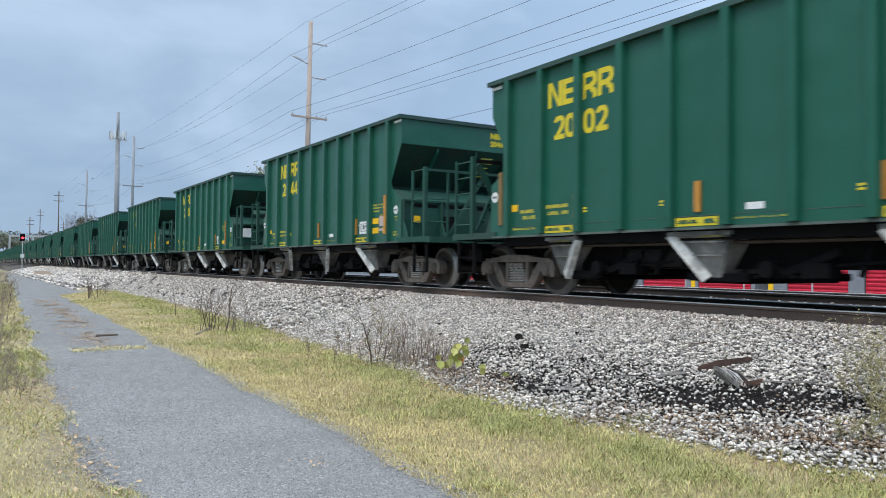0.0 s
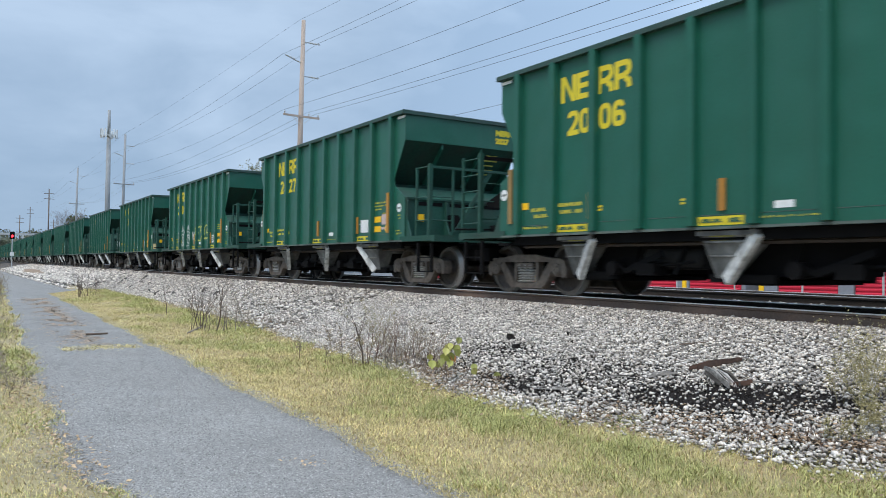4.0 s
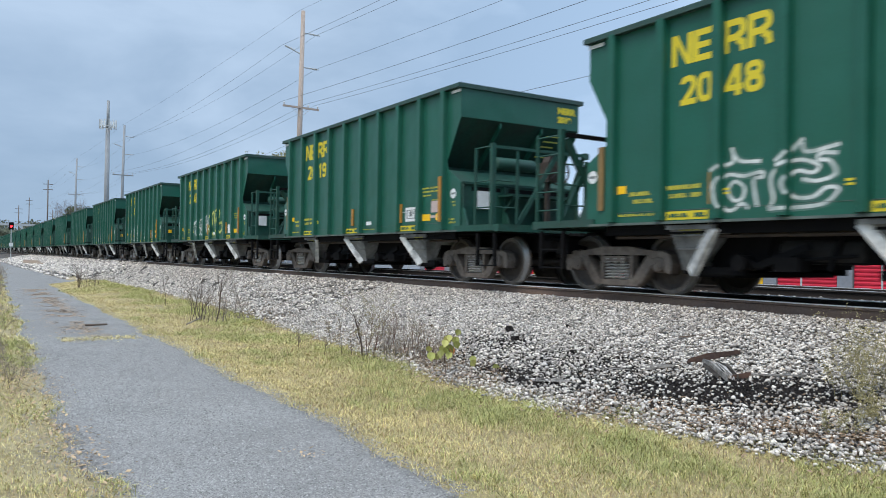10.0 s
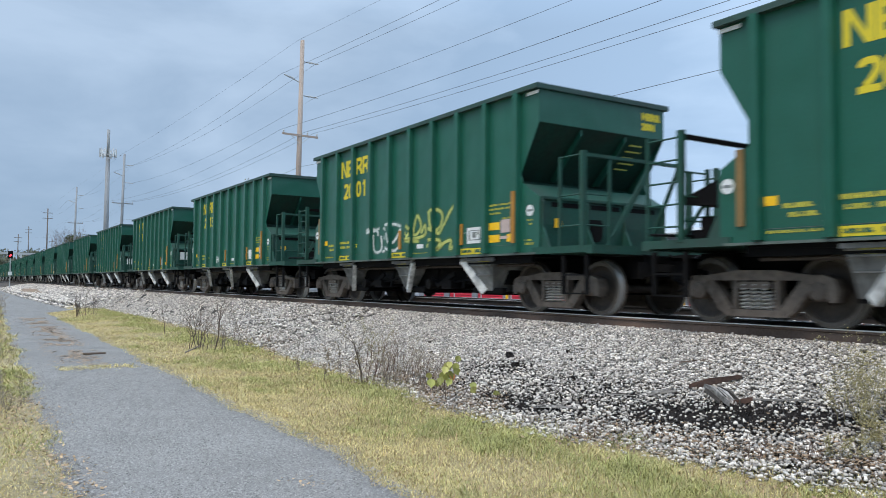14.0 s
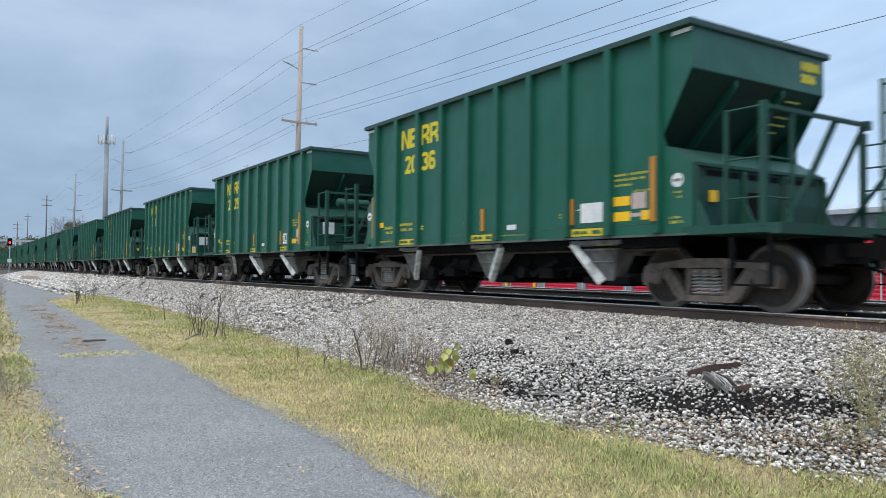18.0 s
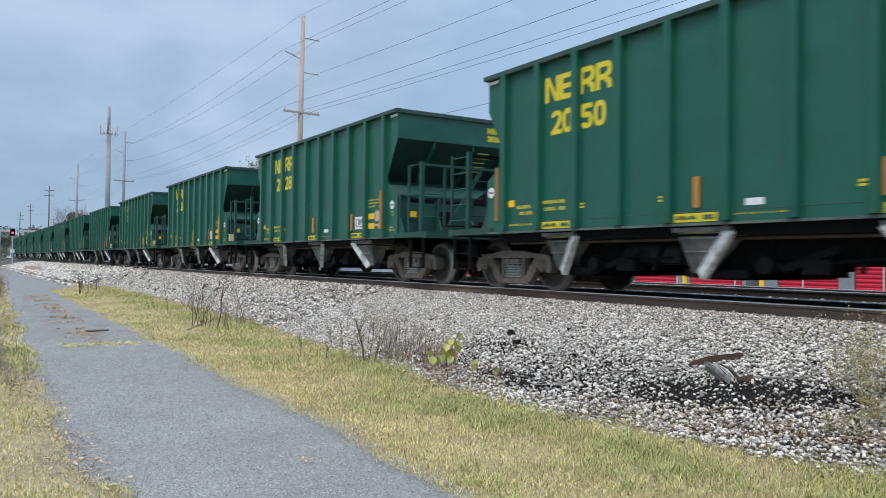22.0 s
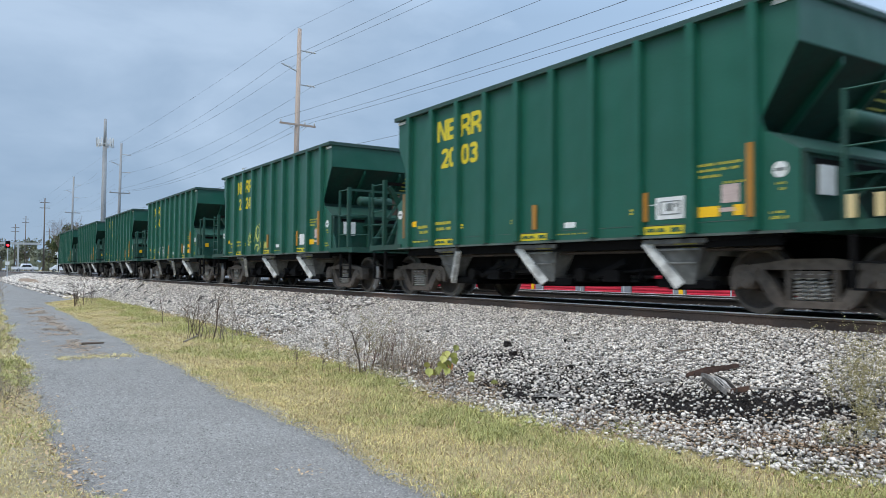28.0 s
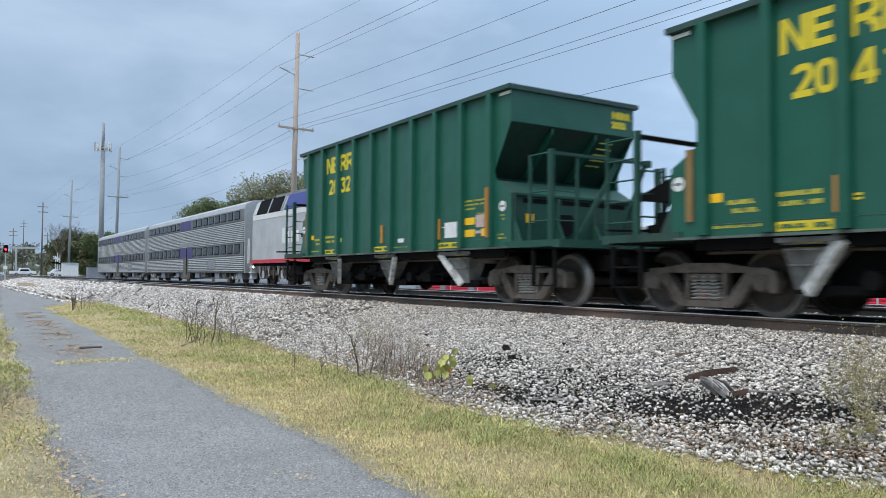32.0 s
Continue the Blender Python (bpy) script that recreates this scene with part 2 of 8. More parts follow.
ROOFSTEEL = mat("stainless_roof", (0.44, 0.45, 0.45), 0.5, 0.5, var=0.15, fine=6, coarse=0.7)
PURPLE = mat("purple_band", (0.045, 0.035, 0.15), 0.45, var=0.15)
GLASS = mat("dark_window_glass", (0.010, 0.013, 0.015), 0.22, var=0.1, spec=0.3)
SILVER = mat("silver_loco_paint", (0.48, 0.495, 0.51), 0.45, 0.15, var=0.12, dirt=(0.25, 0.26, 0.27), dirt_amt=0.5)
REDPAINT = mat("red_stripe_paint", (0.55, 0.03, 0.05), 0.45, var=0.15)
NAVY = mat("navy_cab_paint", (0.03, 0.04, 0.20), 0.4, var=0.15)
REDDOOR = mat("red_roller_door", (0.52, 0.02, 0.045), 0.45, var=0.14, fine=4, coarse=0.6, shift=0.06)
GREYWALL = mat("grey_metal_wall", (0.22, 0.235, 0.26), 0.6, var=0.15, fine=8, coarse=0.6)
WOODPOLE = mat("weathered_pole_wood", (0.37, 0.305, 0.26), 0.85, var=0.25, fine=14, coarse=1.2, streak=True)
DARKPOLE = mat("old_dark_pole_wood", (0.13, 0.11, 0.095), 0.85, var=0.25, fine=14, coarse=1.2, streak=True)
GALV = mat("galvanised_steel", (0.42, 0.44, 0.45), 0.7, 0.1, var=0.12, fine=8, coarse=0.8)
WIRE = mat("dark_cable", (0.075, 0.08, 0.09), 0.6, var=0.1)
BARK = mat("grey_bark", (0.16, 0.13, 0.11), 0.9, var=0.3, fine=20, coarse=3, bump=0.01)
LEAF_D = mat("dark_green_leaf", (0.09, 0.12, 0.045), 0.7, var=0.25, island=0.45)
LEAF_O = mat("autumn_leaf", (0.13, 0.13, 0.055), 0.7, var=0.25, island=0.55)
CONCRETE = mat("pale_concrete", (0.42, 0.42, 0.41), 0.85, var=0.15, fine=20, coarse=1)
CARWHITE = mat("white_car_paint", (0.75, 0.76, 0.77), 0.3, var=0.05)
RUBBER = mat("black_rubber", (0.02, 0.02, 0.02), 0.85, var=0.2)
SIGNRED = glow("red_signal_lens", (1.0, 0.02, 0.03), 6.0)
CREAM = mat("cream_block_paint", (0.62, 0.50, 0.26), 0.6, var=0.2)
PALEGREEN = mat("paler_green_repaint", (0.03, 0.13, 0.10), 0.4, var=0.12, streak=True)
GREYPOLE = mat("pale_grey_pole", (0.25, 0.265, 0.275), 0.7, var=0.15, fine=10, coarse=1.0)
# Stainless darkened to give the grooves between the ribs their shade.
DARKSTEEL = mat("shaded_groove_steel", (0.17, 0.175, 0.18), 0.6, 0.3, var=0.2)
GRIT = mat("path_grit", (0.235, 0.225, 0.21), 0.9, var=0.2, fine=60, coarse=6, island=0.5)
DOORMETAL = mat("bronze_door_metal", (0.15, 0.14, 0.125), 0.5, 0.3, var=0.2)
BAND = mat("dark_window_band", (0.17, 0.175, 0.185), 0.45, 0.3, var=0.2, fine=8, coarse=1)
SCRUB = mat("olive_seed_head", (0.25, 0.215, 0.10), 0.9, var=0.3, island=0.4)
BOARD = mat("brown_weathered_board", (0.075, 0.045, 0.035), 0.85, var=0.5, fine=26, coarse=5, bump=0.004, dirt=(0.03, 0.024, 0.022), dirt_amt=0.7, dirt_scale=7)
SILL_EDGE = mat("worn_sill_edge", (0.10, 0.13, 0.115), 0.5, var=0.4, fine=12, coarse=2, dirt=(0.02, 0.03, 0.026), dirt_amt=0.7, dirt_scale=1.5)
STENCIL = mat("worn_yellow_stencil", (0.50, 0.46, 0.05), 0.6, var=0.3, fine=50, coarse=8, dirt=(0.12, 0.16, 0.06), dirt_amt=0.8, dirt_scale=16)
BRAKE_IRON = mat("dark_brake_iron", (0.05, 0.040, 0.034), 0.8, var=0.4, fine=20, coarse=4, dirt=(0.09, 0.06, 0.045), dirt_amt=0.5, dirt_scale=5)
# Paler, greyer leaf: the haze of distance is mixed into the base colour.
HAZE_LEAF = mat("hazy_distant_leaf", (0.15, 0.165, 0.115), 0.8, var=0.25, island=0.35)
# Darker copy of the rail brown: shade on the far rails is in the colour.
RAIL_DARK = mat("shaded_rail_web", (0.04, 0.033, 0.03), 0.8, var=0.3, fine=30, coarse=1.0)


# ------------------------------------------------------------------ mesh tools
class Shape:
    """Collects vertices and faces of one mesh."""

    def __init__(self):
        self.v, self.f, self.mi, self.cur = [], [], [], 0

    def face(self, pts):
        i = len(self.v)
        self.v += [tuple(p) for p in pts]
        self.f.append(tuple(range(i, i + len(pts))))
        self.mi.append(self.cur)
        return self

    def box(self, x0, x1, y0, y1, z0, z1):
        i = len(self.v)
        self.v += [(x, y, z) for z in (z0, z1) for y in (y0, y1) for x in (x0, x1)]
        for q in ((0, 2, 3, 1), (4, 5, 7, 6), (0, 1, 5, 4), (2, 6, 7, 3), (0, 4, 6, 2), (1, 3, 7, 5)):
            self.f.append(tuple(i + k for k in q))
            self.mi.append(self.cur)
        return self

    def prism(self, poly, axis, a, b):
        """Extrudes a polygon along an axis from a to b; the polygon is in the other two axes, in xyz order."""
        def place(p, w):
            return (w, *p) if axis == "x" else (p[0], w, p[1]) if axis == "y" else (*p, w)
        i, n = len(self.v), len(poly)
        self.v += [place(p, a) for p in poly] + [place(p, b) for p in poly]
        fs = [tuple(range(i, i + n)), tuple(range(i + 2 * n - 1, i + n - 1, -1))]
        fs += [(i + k, i + n + k, i + n + (k + 1) % n, i + (k + 1) % n) for k in range(n)]
        self.f += fs
        self.mi += [self.cur] * len(fs)
        return self

    def rod(self, p, q, r, n=6, r2=None, caps=True):
        p, q = Vector(p), Vector(q)
        d = (q - p).normalized()
        a = d.orthogonal().normalized()
        c = d.cross(a)
        r2 = r if r2 is None else r2
        i = len(self.v)
        for s, rr in ((p, r), (q, r2)):
            for k in range(n):
                w = 2 * math.pi * k / n
                self.v.append(tuple(s + (a * math.cos(w) + c * math.sin(w)) * rr))
        fs = [(i + k, i + (k + 1) % n, i + n + (k + 1) % n, i + n + k) for k in range(n)]
        if caps:
            fs += [tuple(range(i + n - 1, i - 1, -1)), tuple(range(i + n, i + 2 * n))]
        self.f += fs
        self.mi += [self.cur] * len(fs)
        return self

    def beam(self, p, q, w, h):
        """A square bar from p to q, w wide and h high."""
        p, q = Vector(p), Vector(q)
        d = (q - p).normalized()
        up = Vector((0, 0, 1)) if abs(d.z) < 0.95 else Vector((0, 1, 0))
        a = d.cross(up).normalized() * (w / 2)
        c = a.cross(d).normalized() * (h / 2)
        i = len(self.v)
        for s in (p, q):
            self.v += [tuple(s + a + c), tuple(s - a + c), tuple(s - a - c), tuple(s + a - c)]
        for t in ((0, 1, 2, 3), (7, 6, 5, 4), (0, 4, 5, 1), (1, 5, 6, 2), (2, 6, 7, 3), (3, 7, 4, 0)):
            self.f.append(tuple(i + k for k in t))
            self.mi.append(self.cur)
        return self

    def lathe(self, profile, n=24, axis="x", centre=(0, 0, 0)):
        """Turns a profile of (along, radius) about an axis."""
        i, m = len(self.v), len(profile)
        for k in range(n):
            w = 2 * math.pi * k / n
            c, s = math.cos(w), math.sin(w)
            for al, r in profile:
                p = (al, r * c, r * s) if axis == "x" else (r * c, al, r * s) if axis == "y" else (r * c, r * s, al)
                self.v.append((p[0] + centre[0], p[1] + centre[1], p[2] + centre[2]))
        for k in range(n):
            for j in range(m - 1):
                a, b = i + k * m + j, i + (k + 1) % n * m + j
                self.f.append((a, b, b + 1, a + 1))
                self.mi.append(self.cur)
        return self

    def mesh(self, name, mats, smooth=False):
        me = bpy.data.meshes.new(name)
        me.from_pydata(self.v, [], self.f)
        for m in (mats if isinstance(mats, (list, tuple)) else [mats]):
            me.materials.append(m)
        if any(self.mi):
            me.polygons.foreach_set("material_index", self.mi)
        if smooth:
            me.polygons.foreach_set("use_smooth", [True] * len(me.polygons))
        bm = bmesh.new()
        bm.from_mesh(me)
        bmesh.ops.recalc_face_normals(bm, faces=bm.faces)
        bm.to_mesh(me)
        bm.free()
        return me


def part(name, shape, material, parent, label="", at=None, smooth=False):
    """Links a shape (or a ready mesh) as one mesh object under a thing or a part."""
    me = shape if isinstance(shape, bpy.types.Mesh) else shape.mesh(name, material, smooth)
    ob = new(name, me)
    ob.parent = parent
    if at is not None:
        ob.matrix_basis = at
    if label:
        ob["label"] = label
    return ob


def thing(name, label, category, group="", at=None, kind=""):
    ob = tagged(new(name), label, category, group, kind)
    if at is not None:
        ob.matrix_basis = at
    return ob


def solid(name, shape, material, label, category, group="", kind="", at=None, smooth=False):
    ob = tagged(new(name, shape.mesh(name, material, smooth)), label, category, group, kind)
    if at is not None:
        ob.matrix_basis = at
    return ob


def text_mesh(name, words, height, material, bold=0.02, width=1.0):
    """Lettering from the built-in font as a thin mesh; reads along local x, up along local y."""
    cu = bpy.data.curves.new(name, "FONT")
    cu.body, cu.size, cu.offset, cu.extrude = words, height / 0.70, bold, 0.002
    cu.resolution_u = 3
    ob = new(name, cu)
    me = bpy.data.meshes.new_from_object(ob.evaluated_get(bpy.context.evaluated_depsgraph_get()))
    bpy.data.objects.remove(ob)
    me.transform(Matrix.Diagonal((width, 1, 1, 1)))
    me.materials.clear()
    me.materials.append(material)
    return me


# ------------------------------------------------------------------ ground
RAIL_NEAR, GAUGE = 9.15, 1.505            # railhead centres
TRACK_1 = RAIL_NEAR + GAUGE / 2
TRACK_2 = 15.1


TOE_Y = [-40, 1.5, 2.9, 4.2, 5.7, 7.0, 9.6, 12.6, 17.8, 28.7, 41.9, 47, 80]
TOE_X = [6.3, 6.0, 5.64, 5.28, 5.06, 4.98, 5.28, 5.51, 5.96, 6.42, 6.5, 5.0, 4.7]


def toe(y):
    """Where the ballast ends beside the verge."""
    return float(np.interp(y, TOE_Y, TOE_X)) + 0.04 * math.sin(y * 2.9) + 0.03 * math.sin(y * 6.3 + 1)


def path_right(y):
    far = max(0.0, min(1.0, (y - 41.0) / 5.0))
    near = 2.84 + 0.40 * (1 - math.exp(-max(0.0, y - 3) / 12.0)) + 0.012 * max(0.0, y - 14) + 0.05 * math.sin(y * 1.1) + 0.03 * math.sin(y * 3.1) + 0.025 * math.sin(y * 7.7 + 1)
    return near + (toe(y) + 0.2 - near) * far


def path_left(y):
    return 0.87 - 0.13 * math.exp(-((y - 8) / 3.0) ** 2) + 0.026 * max(0.0, y - 13) + 0.06 * math.sin(y * 1.3 + 2) + 0.05 * math.sin(y * 3.7) + 0.03 * math.sin(y * 8.3)


def ground_z(x, y):
    """Height of the land: path, verge, shoulder, trackbed, and the lot behind."""
    pl, pr, tt = path_left(y), path_right(y), toe(y)
    if x < pl:
        return -1.03 + 0.03 * min(1.0, (pl - x)) + 0.02 * math.sin(x * 2 + y)
    if x < pr:
        return -1.05
    if x < tt:
        k = (x - pr) / (tt - pr)
        return -1.05 + 0.09 * k + 0.02 * math.sin(y * 1.7) * math.sin(math.pi * k)
    if x < 8.55:
        k = (x - tt) / (8.55 - tt)
        return -0.96 + 0.77 * (k ** 0.9)
    if x < 17.8:
        return -0.19 if x < 9.08 else -0.22
    if x < 20.0:
        return -0.22 - 0.38 * (x - 17.8) / 2.2
    return -0.6


def rows_of_y(near, far):
    ys, y = [], near
    while y < far:
        ys.append(y)
        y += 0.35 if -4 < y < 30 else 1.5 if y < 120 else 40
    return ys + [far]


def sheet(name, material, left, right, ys, lift, cols, label, category, kind="structure"):
    """A strip of ground between two edges that follows the land."""
    s = Shape()
    grid = []
    for y in ys:
        a, b = left(y), right(y)
        grid.append([(a + (b - a) * k / cols, y) for k in range(cols + 1)] if isinstance(cols, int) else [(a + (cols[0] - a) * k / 8, y) for k in range(8)] + [(x, y) for x in cols])
    if not isinstance(cols, int):
        cols = len(cols) + 7
    nc = cols + 1
    for r in grid:
        for x, y in r:
            s.v.append((x, y, ground_z(x, y) + lift(x, y)))
    for i in range(len(grid) - 1):
        for j in range(cols):
            a = i * nc + j
            s.f.append((a, a + 1, a + nc + 1, a + nc))
            s.mi.append(0)
    return solid(name, s, material, label, category, kind=kind, smooth=True)


YS = rows_of_y(-40, 1500)
g = Shape()
XS = [-1500, -300, -60, -20, -8, -4, -2, -1, 0, 0.4, 0.8, 1.2, 1.8, 2.4, 2.8, 3.2, 3.6, 4.2, 4.8, 5.4, 6.0, 6.6, 7.2, 7.8, 8.55, 9.07, 9.09, 10, 12, 15, 17.8, 20, 26, 60, 300, 1500]
YG = [-1500, -300] + YS
for y in YG:
    for x in XS:
        g.v.append((x, y, ground_z(x, y) - 0.03))
for i in range(len(YG) - 1):
    for j in range(len(XS) - 1):
        a = i * len(XS) + j
        g.f.append((a, a + 1, a + len(XS) + 1, a + len(XS)))
        g.mi.append(0)
solid("ground", g, SOIL, "dry yellow-green grass ground beside the railway", "ground", kind="structure", smooth=True)

YP = [y for y in YS if y < 160]
sheet("path", GRAVEL, path_left, path_right, YP, lambda x, y: -0.03 if min(x - path_left(y), path_right(y) - x) < 0.01 else 0.004, 12, "grey crushed-stone path along the railway", "path")
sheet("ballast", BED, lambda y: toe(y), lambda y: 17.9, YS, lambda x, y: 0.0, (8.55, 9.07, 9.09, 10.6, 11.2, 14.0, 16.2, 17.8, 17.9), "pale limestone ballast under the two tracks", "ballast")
lot = Shape().box(20.2, 140, -60, 420, -0.75, -0.57)
solid("storage_lot", lot, ASPHALT, "grey asphalt yard behind the tracks", "pavement", kind="structure")


# ------------------------------------------------------------------ tracks
def rail_profile(c):
    """Cross-section of a rail about its centre, top at z = 0."""
    return [(c - 0.036, -0.004), (c - 0.036, -0.042), (c - 0.010, -0.052), (c - 0.010, -0.155), (c - 0.07, -0.172), (c - 0.07, -0.183),
            (c + 0.07, -0.183), (c + 0.07, -0.172), (c + 0.010, -0.155), (c + 0.010, -0.052), (c + 0.036, -0.042), (c + 0.036, -0.004)]


def track(centre, label):
    tr = thing("railway_track", label, "railway track", "railway tracks")
    for c in (centre - GAUGE / 2, centre + GAUGE / 2):
        # Rails beyond the nearest one take the shaded copy of the web colour.
        rl = part("rail", Shape().prism(rail_profile(c), "y", -60, 1200), RAIL if c < TRACK_1 else RAIL_DARK, tr, "brown rusted steel rail" if c < TRACK_1 else "steel rail with its shade put into a dark web")
        part("rail_head", Shape().box(c - 0.0375, c + 0.0375, -60, 1200, -0.013, 0.0), RAILTOP, rl, "polished running surface")
    sh = Shape().prism([(-1.3, -0.21), (-1.3, -0.36), (1.3, -0.36), (1.3, -0.21), (1.27, -0.19), (-1.27, -0.19)], "y", -0.11, 0.11)
    me = sh.mesh("tie", TIE)
    near = centre < 12
    rnd = random.Random(5)
    count = 74 if near else 24
    for k in range(count):
        part("tie", me, None, tr, at=Matrix.Translation((centre + rnd.uniform(-0.05, 0.05), -6 + k * 0.53, rnd.uniform(-0.006, 0.006))))
    rest = Shape()
    for k in range(count, 900):
        y = -6 + k * 0.53
        rest.box(centre - 1.3, centre + 1.3, y - 0.11, y + 0.11, -0.35, -0.195)
    tagged(part("far_ties", rest, TIE, tr), kind="stuff")
    sp = Shape().box(-0.19, 0.19, -0.09, 0.09, -0.195, -0.182)
    sp.box(-0.10, -0.075, -0.05, -0.02, -0.182, -0.15).box(0.075, 0.10, 0.02, 0.05, -0.182, -0.15)
    sme = sp.mesh("tie_plate", RUST)
    if near:
        for k in range(60):
            part("tie_plate", sme, None, tr, at=Matrix.Translation((centre - GAUGE / 2, -1 + k * 0.53, 0.0)))
    return tr


track(TRACK_1, "main track of brown steel rails on dark timber ties")
track(TRACK_2, "second track behind the main one")


# ------------------------------------------------------------------ the hopper train
PITCH, HALF, TOP, SILL, END = 13.36, 1.55, 3.99, 1.06, 4.85
WHEEL_R, WHEELBASE, TRUCK_Y = 0.457, 1.778, 4.70
NUMBERS = ("2002 2044 2008 2043 2006 2027 2004 2037 2007 2039 2048 2019 2046 2034 2033 2001 2013 2031 "
           "2026 2036 2029 2014 2035 2050 2028 2038 2005 2012 2021 2049 2003 2024 2042 2017 2041 2032").split()
START_Y = 11.806 - END      # middle of the first car at the start

POSTS = [0.55 + 0.953 * k for k in range(10)]


def end_profile(side):
    """Outline of an end in (y, z), outward along side (+1 rear, -1 front)."""
    e = side * END
    return [(e, TOP - 0.04), (e, 3.32), (e - side * 0.5, 2.46), (e - side * 0.44, 2.30), (e + side * 0.02, 2.02), (e + side * 0.02, SILL)]


def side_sheet():
    """One side wall, 8 mm thick, with the notched ends; local x = 0 is its outer face."""
    poly = end_profile(1) + end_profile(-1)[::-1]
    return Shape().prism(poly, "x", 0.0, 0.012)


def build_meshes():
    m = {}
    m["side"] = side_sheet().mesh("side_wall", GREEN)
    # hat-section post with tapered flanks
    m["post"] = Shape().prism([(-0.105, 0.058), (-0.09, 0.068), (0.002, 0.085), (0.002, -0.085), (-0.09, -0.068), (-0.105, -0.058)], "z", SILL + 0.02, TOP - 0.07).mesh("side_post", GREEN)
    s = Shape().prism([(-HALF - 0.10, TOP - 0.09), (-HALF - 0.10, TOP - 0.015), (-HALF - 0.08, TOP), (-HALF + 0.06, TOP), (-HALF + 0.06, TOP - 0.09)], "y", -END - 0.05, END + 0.05)
    m["chord"] = s.mesh("top_chord", CHORD)
    s = Shape().box(-HALF + 0.065, HALF - 0.065, END - 0.03, END + 0.05, TOP - 0.09, TOP - 0.002)
    m["end_chord"] = s.mesh("end_chord", CHORD)
    # end: upper band, sloping sheet, ledge and lower panel in one bent plate
    w = HALF - 0.015
    e = END
    s = Shape()
    pts = [(e - 0.014, 3.36), (e - 0.014, 3.315), (e - 0.95, 2.42), (e - 0.9, 2.33), (e - 0.42, 2.29), (e + 0.01, 2.02), (e + 0.01, 1.55), (e - 0.03, 1.12)]
    slope, panel = pts[:4], pts[3:]
    s.prism(panel + [(y - 0.012, z - 0.004) for y, z in panel[::-1]], "x", -w, w)
    m["end"] = s.mesh("end_sheet", GREEN_END)
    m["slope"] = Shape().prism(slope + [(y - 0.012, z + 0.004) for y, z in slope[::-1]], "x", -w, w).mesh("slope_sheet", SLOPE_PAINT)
    m["end_band"] = Shape().box(-w, w, e - 0.012, e, 3.322, TOP - 0.09).mesh("end_band", GREEN)
    # stiffeners on the end slope
    s = Shape()
    for x in (0.0,):
        s.prism([(e - 0.03, 3.29), (e - 0.92, 2.44), (e - 0.75, 2.42), (e - 0.03, 3.18)], "x", x - 0.02, x + 0.02)
    m["end_rib"] = s.mesh("end_rib", GREEN)
    s = Shape()
    for x in (-1.5, -0.47, 0.47, 1.5):
        s.prism([(e + 0.01, 2.0), (e + 0.07, 1.94), (e + 0.07, 1.5), (e + 0.26, 1.12), (e - 0.02, 1.12)], "x", x - 0.02, x + 0.02)
    s.box(-1.5, 1.5, e + 0.005, e + 0.05, 1.985, 2.03)
    m["end_gusset"] = s.mesh("end_gusset", GREEN_END)
    # Black plates on the panel stand for the shaded inside of slots and opening.
    m["end_slot"] = Shape().box(-0.36, 0.36, e + 0.011, e + 0.016, 1.86, 1.94).mesh("end_slot", BLACK)
    s = Shape().prism([(0.1, 1.68), (0.38, 1.68), (0.44, 1.6), (0.42, 1.36), (0.36, 1.29), (0.14, 1.29), (0.08, 1.36), (0.06, 1.6)], "y", e - 0.03, e + 0.016)
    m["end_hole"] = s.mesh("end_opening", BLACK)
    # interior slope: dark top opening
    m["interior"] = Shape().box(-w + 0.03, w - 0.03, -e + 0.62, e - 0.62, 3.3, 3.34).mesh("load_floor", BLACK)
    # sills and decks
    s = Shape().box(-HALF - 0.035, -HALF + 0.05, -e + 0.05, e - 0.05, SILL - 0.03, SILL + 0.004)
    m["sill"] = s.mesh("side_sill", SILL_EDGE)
    # Black strip that carries the shadow line below the side sill.
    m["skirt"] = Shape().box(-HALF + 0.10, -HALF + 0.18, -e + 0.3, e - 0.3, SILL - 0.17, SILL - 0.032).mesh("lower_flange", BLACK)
    s = Shape().box(-HALF + 0.10, HALF - 0.10, e - 0.2, e + 1.3, SILL - 0.02, SILL + 0.05)
    s.box(-HALF - 0.03, HALF + 0.03, e + 1.2, e + 1.34, SILL - 0.05, SILL + 0.085)
    s.box(-HALF - 0.03, -HALF + 0.098, e - 0.15, e + 1.198, SILL - 0.03, SILL + 0.085)
    s.box(HALF - 0.098, HALF + 0.03, e - 0.15, e + 1.198, SILL - 0.03, SILL + 0.085)
    m["deck"] = s.mesh("end_platform", GREEN_END)
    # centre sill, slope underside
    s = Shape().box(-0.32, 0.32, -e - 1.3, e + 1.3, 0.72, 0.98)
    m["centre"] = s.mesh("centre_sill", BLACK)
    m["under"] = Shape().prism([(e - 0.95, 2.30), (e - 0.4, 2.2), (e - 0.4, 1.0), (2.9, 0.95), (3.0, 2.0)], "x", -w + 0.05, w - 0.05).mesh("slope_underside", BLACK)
    # hopper pockets: (edge at the top and the bottom, plate at the top and the bottom) along y
    zt_, zb = SILL - 0.05, 0.36
    xt, xb = HALF - 0.06, HALF - 0.36
    for key, (et, eb, pt, pb) in {"rear": (-0.24, 0.33, 0.52, 0.50), "mid_a": (-0.45, 0.20, 0.44, 0.38), "mid_b": (0.56, 0.15, -0.45, -0.06), "front": (0.45, 0.06, -0.58, -0.16)}.items():
        s = Shape()
